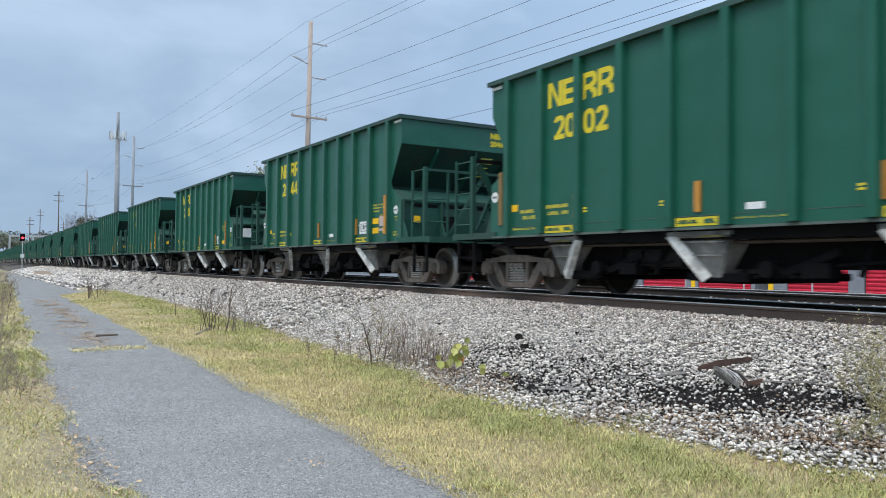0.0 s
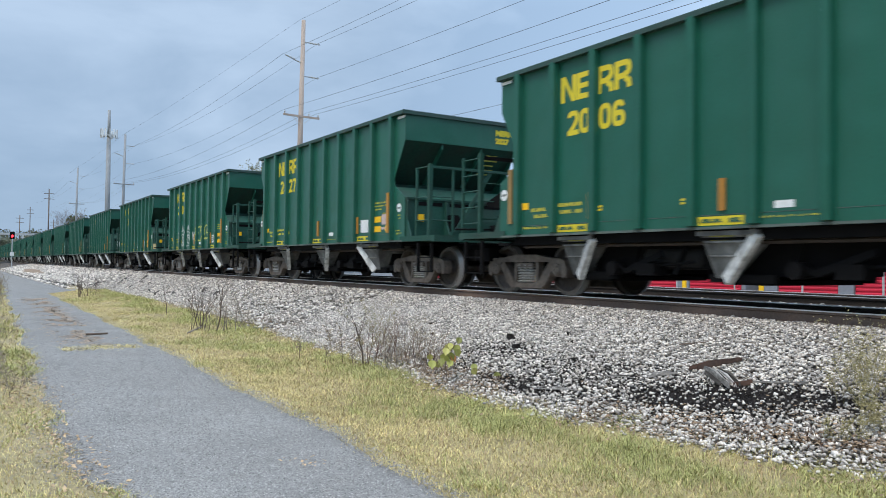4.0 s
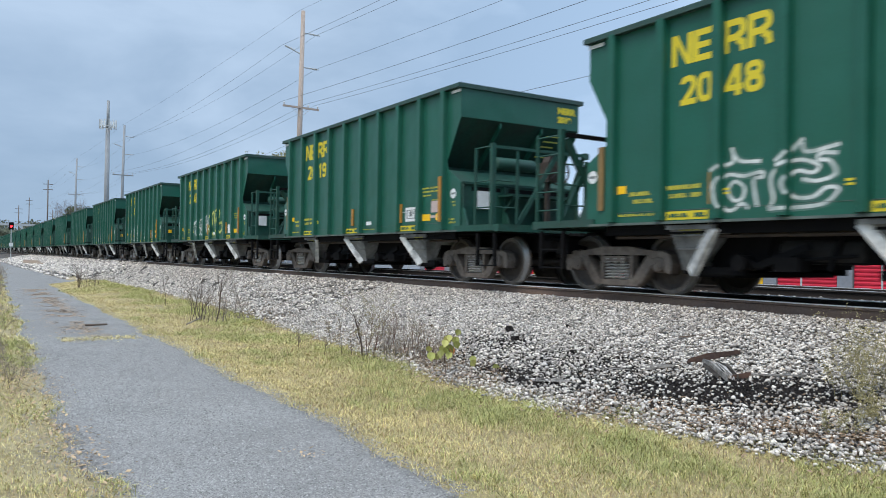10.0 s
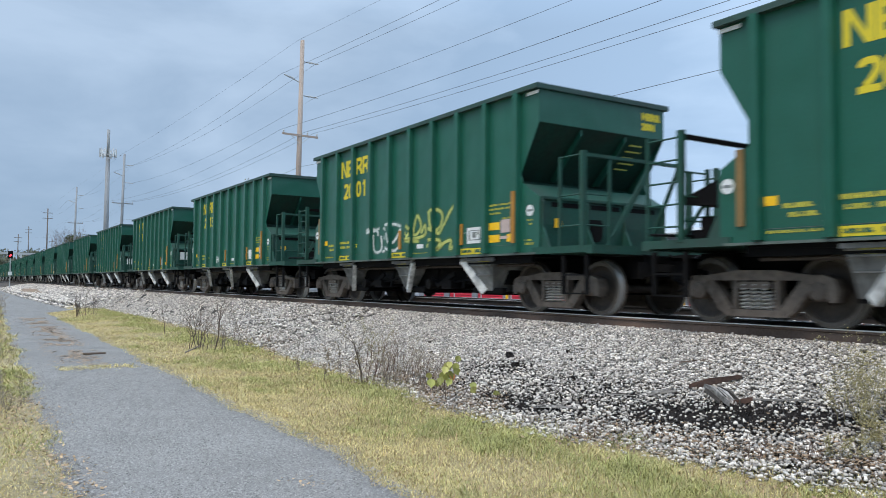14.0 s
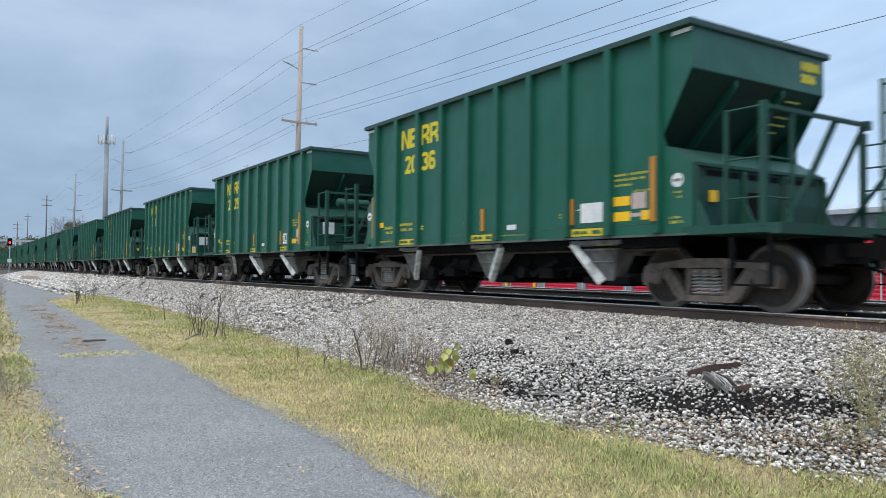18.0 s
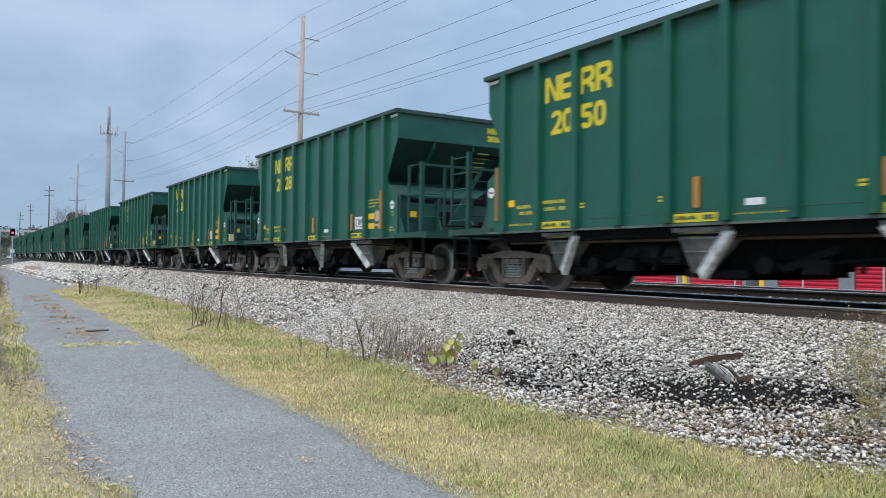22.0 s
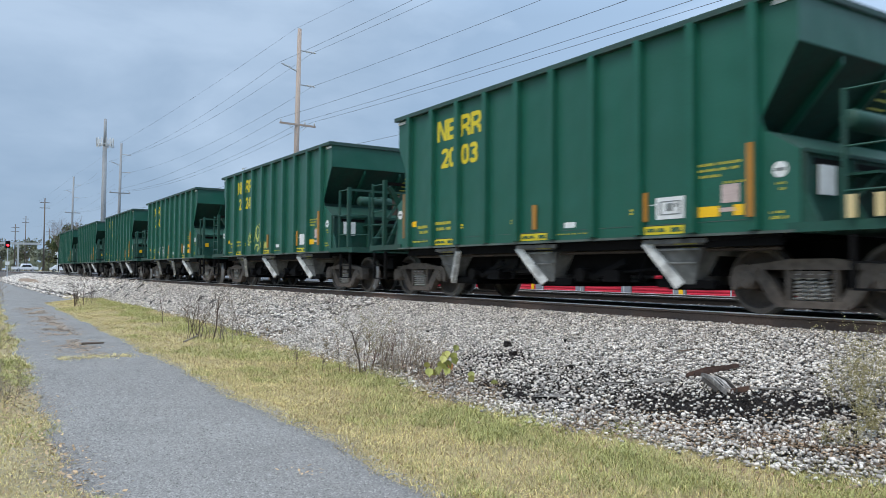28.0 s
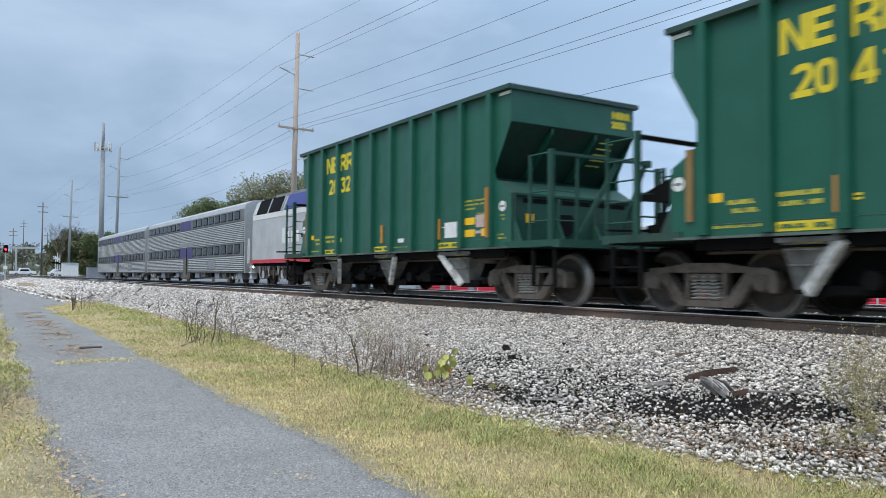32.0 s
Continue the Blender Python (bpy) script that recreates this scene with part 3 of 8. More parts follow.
        cs = [(-xt, et, zt_), (xt, et, zt_), (xt, pt, zt_), (-xt, pt, zt_), (-xb, eb, zb), (xb, eb, zb), (xb, pb, zb), (-xb, pb, zb)]
        for q in ((0, 1, 5, 4), (2, 3, 7, 6), (0, 4, 7, 3), (1, 2, 6, 5), (4, 5, 6, 7), (0, 3, 2, 1)):
            s.face([cs[k] for k in q])
        m["pocket_" + key] = s.mesh("hopper_pocket", CHUTE)
        m["edge_" + key] = Shape().beam((-xt + 0.02, et, zt_ - 0.03), (-xb - 0.02, eb, zb), 0.10, 0.16).mesh("pocket_edge", CHUTE_EDGE)
        out = 1 if pt > et else -1
        m["rim_" + key] = Shape().box(-xt - 0.03, -xt + 0.02, min(et, pt) - 0.03, max(et, pt) + 0.03, zt_ - 0.06, zt_).mesh("pocket_rim", CHUTE)
        s = Shape()        # ribs and door lugs on the plate
        for f in (0.22, 0.5):
            z = zt_ + (zb - zt_) * f
            x = -xt + (xt - xb) * f
            s.box(x - 0.035, x + 0.02, min(et + (eb - et) * f + 0.09 * out, pt + (pb - pt) * f - 0.03 * out), max(et + (eb - et) * f + 0.09 * out, pt + (pb - pt) * f - 0.03 * out), z - 0.012, z + 0.012)
        m["rib_" + key] = s.mesh("pocket_rib", CHUTE)
        s = Shape()
        for f in (0.10, 0.17):
            z = zt_ + (zb - zt_) * f
            x = -xt + (xt - xb) * f - 0.006
            c0 = pt - out * 0.16
            for k in range(5):
                y = c0 - out * 0.075 * k
                s.box(x - 0.003, x, min(y, y - out * 0.055), max(y, y - out * 0.055), z - 0.013, z + 0.013)
        m["pocket_print_" + key] = s.mesh("stencil", STENCIL)
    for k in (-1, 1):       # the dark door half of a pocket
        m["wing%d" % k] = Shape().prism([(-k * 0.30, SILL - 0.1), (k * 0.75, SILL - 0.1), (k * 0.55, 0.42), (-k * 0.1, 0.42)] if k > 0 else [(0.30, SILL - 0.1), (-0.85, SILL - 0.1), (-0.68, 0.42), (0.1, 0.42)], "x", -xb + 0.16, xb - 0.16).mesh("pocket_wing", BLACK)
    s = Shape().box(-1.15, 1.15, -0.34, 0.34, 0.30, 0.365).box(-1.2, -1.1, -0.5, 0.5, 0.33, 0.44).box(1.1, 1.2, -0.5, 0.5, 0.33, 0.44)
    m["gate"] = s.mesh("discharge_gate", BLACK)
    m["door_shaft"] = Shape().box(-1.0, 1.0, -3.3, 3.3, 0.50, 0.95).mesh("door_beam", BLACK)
    s = Shape()
    s.lathe([(-0.55, 0.0), (-0.55, 0.13), (-0.5, 0.17), (0.5, 0.17), (0.55, 0.13), (0.55, 0.0)], 14, "y", (-1.05, 0, 0.72))
    m["tank"] = s.mesh("air_reservoir", RUBBER, True)
    s = Shape().beam((-1.25, -0.35, 0.72), (-1.2, 0.4, 0.46), 0.05, 0.09).beam((-1.2, 0.4, 0.46), (-1.15, 0.75, 0.62), 0.04, 0.07).rod((-1.2, -0.9, 0.60), (-1.15, 0.4, 0.5), 0.022, 6)
    s.box(-1.28, -1.0, -0.22, 0.12, 0.40, 0.58).lathe([(-0.12, 0.0), (-0.12, 0.11), (0.1, 0.11), (0.1, 0.0)], 12, "x", (-1.2, 0.62, 0.50)).beam((-1.1, -0.7, 0.95), (-1.18, -0.55, 0.42), 0.05, 0.06)
    m["gear"] = s.mesh("lever_gear", BLACK)
    m["pipe"] = Shape().rod((-1.3, -END + 0.4, 0.86), (-1.3, END - 0.4, 0.86), 0.028, 6).mesh("train_pipe", BRAKE_IRON)
    # hose, draft gear and chain at an end
    s = Shape()
    pts = [Vector((-0.42, 1.28, 0.93)), Vector((-0.46, 1.42, 0.80)), Vector((-0.44, 1.50, 0.58)), Vector((-0.34, 1.56, 0.44)), Vector((-0.2, 1.68, 0.40)), Vector((-0.1, 1.8, 0.46))]
    for p_, q_ in zip(pts, pts[1:]):
        s.rod(p_, q_, 0.024, 6, caps=False)
    m["hose"] = s.mesh("brake_hose", RUBBER, True)
    s = Shape().box(-0.36, 0.36, 0.65, 1.30, 0.66, 1.0).box(-0.5, -0.36, 1.0, 1.3, 0.62, 0.9).box(0.36, 0.5, 1.0, 1.3, 0.62, 0.9).box(-1.5, -0.5, 1.16, 1.24, 0.82, 0.92)
    s.beam((-1.45, 1.2, 0.9), (-0.5, 0.75, 0.62), 0.05, 0.06).box(-1.2, -0.95, 0.85, 1.15, 0.60, 0.86)
    m["draft"] = s.mesh("draft_gear", BLACK)
    # ladders: stiles along y, rungs between
    m["stile"] = Shape().box(-0.024, 0.024, -0.02, 0.02, 0.0, 1.52).mesh("stile", GREEN_END)
    m["short_stile"] = Shape().box(-0.03, 0.03, -0.025, 0.025, 0.0, 1.05).mesh("inner_stile", GREEN_END)
    m["corner_post"] = Shape().prism([(-0.042, -0.042), (0.042, -0.042), (0.042, 0.02), (0.02, 0.042), (-0.042, 0.042)], "z", 0.0, 1.55).mesh("corner_post", GREEN_END)
    m["rung"] = Shape().rod((0, -0.29, 0), (0, 0.29, 0), 0.014, 5).mesh("rung", GREEN_END)
    m["cross_rung"] = Shape().rod((-0.27, 0, 0), (0.27, 0, 0), 0.014, 5).mesh("rung", GREEN_END)
    m["step"] = Shape().box(-0.03, 0.03, -0.3, -0.25, 0, 0.62).box(-0.03, 0.03, 0.25, 0.3, 0, 0.62).box(-0.05, 0.05, -0.25, 0.25, 0, 0.025).box(-0.03, 0.03, -0.25, 0.25, 0.3, 0.325).mesh("step", BLACK)
    m["top_rail"] = Shape().beam((-HALF + 0.05, 0, 0), (HALF - 0.05, 0, 0), 0.05, 0.07).mesh("top_rail", BLACK)
    m["front_rail"] = Shape().beam((-HALF + 0.05, 0, 0), (0.75, 0, 0), 0.06, 0.055).box(0.68, 0.80, -0.06, 0.06, -0.07, 0.05).mesh("top_rail", GREEN_END)
    m["front_brace"] = Shape().beam((0.02, 0, 2.57), (-0.9, 0.1, 1.10), 0.05, 0.08).beam((0.72, 0, 2.57), (0.72, 0.75, 1.10), 0.05, 0.06).mesh("brace", GREEN_END)
    m["brace_a"] = Shape().beam((0, 0, 0.0), (0, -0.85, -1.05), 0.06, 0.05).mesh("brace", GREEN_END)
    m["brace_rear"] = Shape().beam((-1.42, 0, 2.52), (-0.52, 0.0, 1.10), 0.08, 0.11).beam((-1.06, 0.01, 1.92), (-1.46, 0.01, 1.10), 0.06, 0.09).mesh("brace", GREEN_END)
    s = Shape().prism([(e - 0.45, 2.22), (e + 0.9, 1.74), (e + 0.85, 1.66), (e + 0.03, 1.58), (e + 0.03, 1.50), (e - 0.3, 1.7)], "x", -1.25, 1.2)
    m["hood"] = s.mesh("end_hood", BLACK)
    s = Shape().lathe([(-0.03, 0.26), (-0.015, 0.275), (0.015, 0.275), (0.03, 0.26), (-0.03, 0.26)], 20, "y")
    for k in range(5):
        w_ = k * 2 * math.pi / 5
        s.rod((0, 0, 0), (0.26 * math.cos(w_), 0, 0.26 * math.sin(w_)), 0.012, 4)
    m["brake_wheel"] = s.mesh("brake_wheel", BRAKE_IRON)
    s = Shape().box(-0.15, 0.15, -0.14, 0.12, -0.2, 0.2).box(-0.04, 0.04, 0.0, 0.08, -1.0, -0.2).prism([(-0.12, 0.2), (0.12, 0.2), (0.06, 0.32), (-0.06, 0.32)], "y", -0.12, 0.08)
    m["brake_housing"] = s.mesh("brake_housing", BRAKE_IRON)
    s = Shape().lathe([(-0.5, 0.0), (-0.5, 0.10), (-0.46, 0.13), (0.46, 0.13), (0.5, 0.10), (0.5, 0.0)], 14, "x")
    m["brake_cylinder"] = s.mesh("brake_cylinder", GREEN_END, True)
    s = Shape().box(-0.3, 0.3, -0.25, 0.25, 0, 0.18).box(-0.2, 0.05, -0.2, 0.15, 0.18, 0.36).rod((0.15, -0.1, 0.18), (0.15, -0.1, 0.42), 0.07, 8)
    s.rod((-0.3, 0.2, 0.1), (-1.1, 0.25, 0.08), 0.02, 5).rod((0.3, 0.1, 0.12), (1.1, 0.1, 0.05), 0.02, 5)
    m["valve"] = s.mesh("brake_valve", BLACK)
    # coupler
    s = Shape().box(-0.09, 0.09, 0.0, 0.62, 0.74, 0.92).box(-0.18, 0.14, 0.5, 0.74, 0.70, 1.0).box(0.06, 0.16, 0.66, 0.86, 0.70, 1.0)
    s.rod((-0.15, 0.3, 0.62), (-0.1, 0.8, 0.42), 0.025, 6)
    m["coupler"] = s.mesh("coupler", BLACK)
    m["cut_lever"] = Shape().rod((-HALF, 1.36, 0.95), (-0.5, 1.42, 0.9), 0.014, 5).rod((-0.5, 1.42, 0.9), (0, 1.5, 1.02), 0.014, 5).mesh("uncoupling_lever", BLACK)
    # truck side frame in (y, z), one side
    def frame_shape():
        s = Shape()
        h0 = WHEEL_R
        s.prism([(-1.10, h0 - 0.10), (-1.10, h0 + 0.13), (-0.95, h0 + 0.19), (-0.55, h0 + 0.23), (-0.3, h0 + 0.27), (0.3, h0 + 0.27), (0.55, h0 + 0.23), (0.95, h0 + 0.19), (1.10, h0 + 0.13), (1.10, h0 - 0.10), (1.0, h0 - 0.10), (0.97, h0 + 0.08), (0.72, h0 + 0.135), (-0.72, h0 + 0.135), (-0.97, h0 + 0.08), (-1.0, h0 - 0.10)], "x", -0.09, 0.09)
        for k in (-1, 1):
            poly = [(k * 0.86, h0 + 0.16), (k * 0.67, h0 + 0.16), (k * 0.36, h0 - 0.22), (k * 0.35, h0 - 0.30), (k * 0.46, h0 - 0.34), (k * 0.56, h0 - 0.26)]
            s.prism(poly, "x", -0.075, 0.075)
            s.prism([(k * 0.345, h0 + 0.14), (k * 0.275, h0 + 0.14), (k * 0.275, h0 - 0.26), (k * 0.345, h0 - 0.26)], "x", -0.07, 0.07)
        s.box(-0.085, 0.085, -0.46, 0.46, h0 - 0.34, h0 - 0.25)
        s.prism([(-0.25, h0 + 0.07), (-0.21, h0 + 0.12), (0.21, h0 + 0.12), (0.25, h0 + 0.07), (0.24, h0 + 0.03), (-0.24, h0 + 0.03)], "x", -0.10, 0.05)
        for k in (-1, 1):       # hooded ends over the bearings
            s.prism([(k * 1.12, h0 - 0.13), (k * 1.15, h0 + 0.02), (k * 1.10, h0 + 0.15), (k * 0.95, h0 + 0.21), (k * 0.74, h0 + 0.17), (k * 0.73, h0 + 0.09), (k * 0.98, h0 + 0.10), (k * 1.03, h0 - 0.13)], "x", -0.10, 0.09)
        return s
    m["frame"] = frame_shape().mesh("side_frame", FRAME)
    s = Shape()
    for k in range(57):        # one coiled tube
        w_ = k * 2 * math.pi / 8.0
        c_ = Vector((0.068 * math.cos(w_), 0.066 * math.sin(w_), WHEEL_R - 0.245 + k * 0.0062))
        out_ = Vector((math.cos(w_), math.sin(w_), 0))
        for dx_, dz_ in ((0.014, 0), (0, 0.014), (-0.014, 0), (0, -0.014)):
            s.v.append(tuple(c_ + out_ * dx_ + Vector((0, 0, dz_))))
    for k in range(56):
        for j in range(4):
            s.f.append((k * 4 + j, k * 4 + (j + 1) % 4, k * 4 + 4 + (j + 1) % 4, k * 4 + 4 + j))
            s.mi.append(0)
    m["spring"] = s.mesh("coil_spring", SPRING)
    far = frame_shape()
    for k in (-1, 1):
        far.lathe([(-0.1, 0.125), (0.14, 0.125), (0.17, 0.1), (0.17, 0.0)], 14, "x", (0.06, k * WHEELBASE / 2, WHEEL_R))
    far.box(-0.06, 0.06, -0.24, 0.24, WHEEL_R - 0.25, WHEEL_R + 0.1)
    m["frame_far"] = far.mesh("side_frame", FRAME)
    far = Shape()
    for u in POSTS:
        far.prism([(HALF - 0.002, END - u + 0.085), (HALF + 0.1, END - u + 0.06), (HALF + 0.1, END - u - 0.06), (HALF - 0.002, END - u - 0.085)], "z", SILL + 0.02, TOP - 0.07)
    m["far_posts"] = far.mesh("far_post", GREEN)
    far = Shape()
    for y0, yy, n in ((-END - 1.22, -END - 0.62, 4), (END + 0.5, END + 1.1, 5)):
        for y in (y0, yy):
            far.box(HALF - 0.04, HALF + 0.04, y - 0.04, y + 0.04, SILL + 0.05, SILL + 1.57)
        for k in range(n):
            far.rod((HALF, y0, SILL + 0.37 + 0.34 * k), (HALF, yy, SILL + 0.37 + 0.34 * k), 0.014, 5)
    m["far_ladder"] = far.mesh("far_ladder", GREEN_END)
    s = Shape().lathe([(-0.06, 0.0), (-0.06, 0.10), (-0.03, 0.125), (0.16, 0.125), (0.16, 0.0)], 16, "x")
    for k in range(3):
        w_ = k * 2.094
        s.rod((-0.075, 0.06 * math.cos(w_), 0.06 * math.sin(w_)), (-0.05, 0.06 * math.cos(w_), 0.06 * math.sin(w_)), 0.017, 6)
    m["bearing"] = s.mesh("bearing_cap", FRAME, False)
    m["bolster"] = Shape().box(-1.0, 1.0, -0.2, 0.2, 0.42, 0.66).box(-0.3, 0.3, -0.25, 0.25, 0.66, 0.76).box(-0.85, 0.85, -0.62, -0.5, 0.34, 0.48).box(-0.85, 0.85, 0.5, 0.62, 0.34, 0.48).mesh("truck", BLACK)
    # wheelset: axle and two wheels with dished plates, in one turning piece
    s = Shape()
    for k in (-1, 1):
        prof = [(0.70, 0.490), (0.715, 0.487), (0.725, 0.462), (0.80, 0.455), (0.835, 0.448), (0.840, 0.385), (0.80, 0.37), (0.765, 0.30), (0.755, 0.17), (0.83, 0.13), (0.83, 0.09), (0.0, 0.08)]
        s.cur = 0
        i0 = len(s.f)
        s.lathe([(k * a, r) for a, r in prof], 28, "x")
        for fi in range(i0, len(s.f)):
            if (fi - i0) % (len(prof) - 1) in (2, 3):
                s.mi[fi] = 1
            elif (fi - i0) % (len(prof) - 1) in (4, 5):
                s.mi[fi] = 2
    m["wheelset"] = s.mesh("wheelset", [WHEEL, TREAD, RIM])
    return m


MESH = build_meshes()
NEARX = -HALF


def bars(rows):
    """A few plain bars that stand for stencilled lines: (u0, u1, z0, z1)."""
    s = Shape()
    for u0, u1, z0, z1 in rows:
        s.box(-0.005, -0.001, END - u1, END - u0, z0, z1)
    return s


def print_lines(rows, seed=1, x=-0.001):
    """Lines of small print, each broken into marks as wide as its characters: (u0, u1, z0, z1)."""
    rnd = random.Random(seed)
    s = Shape()
    for u0, u1, z0, z1 in rows:
        u = u0
        while u < u1 - 0.01:
            w = rnd.uniform(0.022, 0.05) * (z1 - z0) / 0.045
            if rnd.random() < 0.86:
                if rnd.random() < 0.4:
                    s.box(x - 0.004, x, END - u - w, END - u, z0, z0 + (z1 - z0) * 0.4)
                    s.box(x - 0.004, x, END - u - w * 0.5, END - u, z0 + (z1 - z0) * 0.45, z1)
                else:
                    s.box(x - 0.004, x, END - u - w, END - u, z0, z1)
            u += w + 0.011
    return s


BARS_SHARED = {
    "strip_print": print_lines([(0.05, 0.40, 1.118, 1.168), (0.5, 0.68, 1.112, 1.172)], 4, -0.007).mesh("strip_print", GREEN),
    "small_amber": bars([(0, 0.15, 1.28, 1.42)]).mesh("yellow_label", AMBER),
    "white_slip": bars([(0, 0.27, 1.335, 1.39)]).mesh("paper_slip", PINK),
    "seam": bars([(0.6, 9.0, 1.215, 1.221)]).mesh("weld_seam", SILL_EDGE),
    "bracket_line": bars([(0, 0.14, 1.50, 1.512)]).mesh("bracket_line", WHITE),
    "data_lines": print_lines([(0.88, 1.34, 1.455, 1.515), (0.96, 1.32, 1.345, 1.405), (1.60, 2.16, 1.50, 1.56), (1.64, 2.14, 1.385, 1.445), (0.64, 1.40, 1.16, 1.195)]).mesh("stencil", STENCIL),
    "cote_lines": print_lines([(8.25, 8.92, 1.955, 1.99), (8.26, 8.86, 1.88, 1.915), (8.25, 8.62, 1.80, 1.835), (8.64, 8.95, 1.70, 1.73), (9.30, 9.58, 1.2, 1.24), (9.32, 9.52, 1.27, 1.30), (9.40, 9.52, 1.62, 1.65), (9.42, 9.54, 1.55, 1.58)]).mesh("stencil", STENCIL),
    "yellow_plate": bars([(0, 0.72, 1.082, 1.20)]).mesh("yellow_strip", YELLOW),
    "small_mark": bars([(0, 0.10, 1.44, 1.47), (0, 0.10, 1.39, 1.42)]).mesh("small_mark", YELLOW),
    "amber": bars([(0, 0.17, 1.50, 1.62)]).mesh("reflector", AMBER),
    "amber_big": bars([(0, 0.34, 0, 0.14)]).mesh("yellow_label", AMBER),
    "white_small": bars([(0, 0.26, 1.26, 1.35)]).mesh("small_placard", WHITE),
    "white_big": bars([(0, 0.50, 1.29, 1.60)]).mesh("placard", WHITE),
    "print": Shape().box(-0.009, -0.0055, END - 0.44, END - 0.06, 1.35, 1.365).box(-0.009, -0.0055, END - 0.44, END - 0.06, 1.53, 1.545).box(-0.009, -0.0055, END - 0.10, END - 0.06, 1.365, 1.53).box(-0.009, -0.0055, END - 0.30, END - 0.18, 1.40, 1.51).box(-0.009, -0.0055, END - 0.44, END - 0.41, 1.365, 1.53).box(-0.009, -0.0055, END - 0.38, END - 0.33, 1.45, 1.51).mesh("placard_print", GREYINK),
    "faded": bars([(0, 0.27, 1.42, 1.66)]).mesh("faded_placard", PINK),
    "thin_line": print_lines([(0, 0.8, 1.15, 1.172)], 9).mesh("thin_line", STENCIL),
}
BARS_END = Shape().box(0, 0.16, -0.012, 0.0, 0.0, 0.16).mesh("yellow_label", AMBER)
WHITE_TIP = Shape().box(-0.012, 0.0, -0.16, 0.16, 0, 0.055).mesh("white_tip", WHITE)
ORANGE_POST = Shape().box(-0.03, -0.001, -0.05, 0.05, 0.0, 0.42).mesh("orange_reflector", ORANGE)
ORANGE_LONG = Shape().box(-0.03, -0.001, -0.045, 0.045, 0.0, 0.92).mesh("orange_reflector", ORANGE)
FADED_LONG = Shape().box(-0.03, -0.001, -0.055, 0.055, 0.0, 0.98).mesh("faded_reflector", FADED_ORANGE)
DISC = Shape().lathe([(-0.004, 0.0), (-0.004, 0.10), (0.0, 0.10)], 18, "x").mesh("round_emblem", WHITE)
DISC_IN = Shape().box(-0.007, -0.005, -0.07, 0.07, -0.02, 0.02).mesh("emblem_bar", GREYINK)
def strip(s, pts, w, z=0.0, closed=False):
    """A flat painted band of width w along points (x, y), mitred at its bends."""
    n = len(pts)
    rim = []
    for k in range(n):
        p = Vector(pts[k])
        a = p - Vector(pts[k - 1]) if closed or k else Vector(pts[1]) - p
        b = Vector(pts[(k + 1) % n]) - p if closed or k < n - 1 else a
        a, b = a.normalized(), b.normalized()
        na, nb = Vector((-a.y, a.x)), Vector((-b.y, b.x))
        m = (na + nb).normalized()
        m *= w / 2 / max(0.45, m.dot(na))
        rim.append((p + m, p - m))
    for k in range(n if closed else n - 1):
        (a0, a1), (b0, b1) = rim[k], rim[(k + 1) % n]
        s.face([(*a0, z), (*a1, z), (*b1, z), (*b0, z)])


def bowl(cx, cy, rx, ry, a0, a1, n=14, square=2.8):
    """Points of a squarish arc from angle a0 to a1 in degrees."""
    out = []
    for k in range(n + 1):
        w = radians(a0 + (a1 - a0) * k / n)
        c, q = math.cos(w), math.sin(w)
        out.append((cx + rx * math.copysign(abs(c) ** (2 / square), c), cy + ry * math.copysign(abs(q) ** (2 / square), q)))
    return out


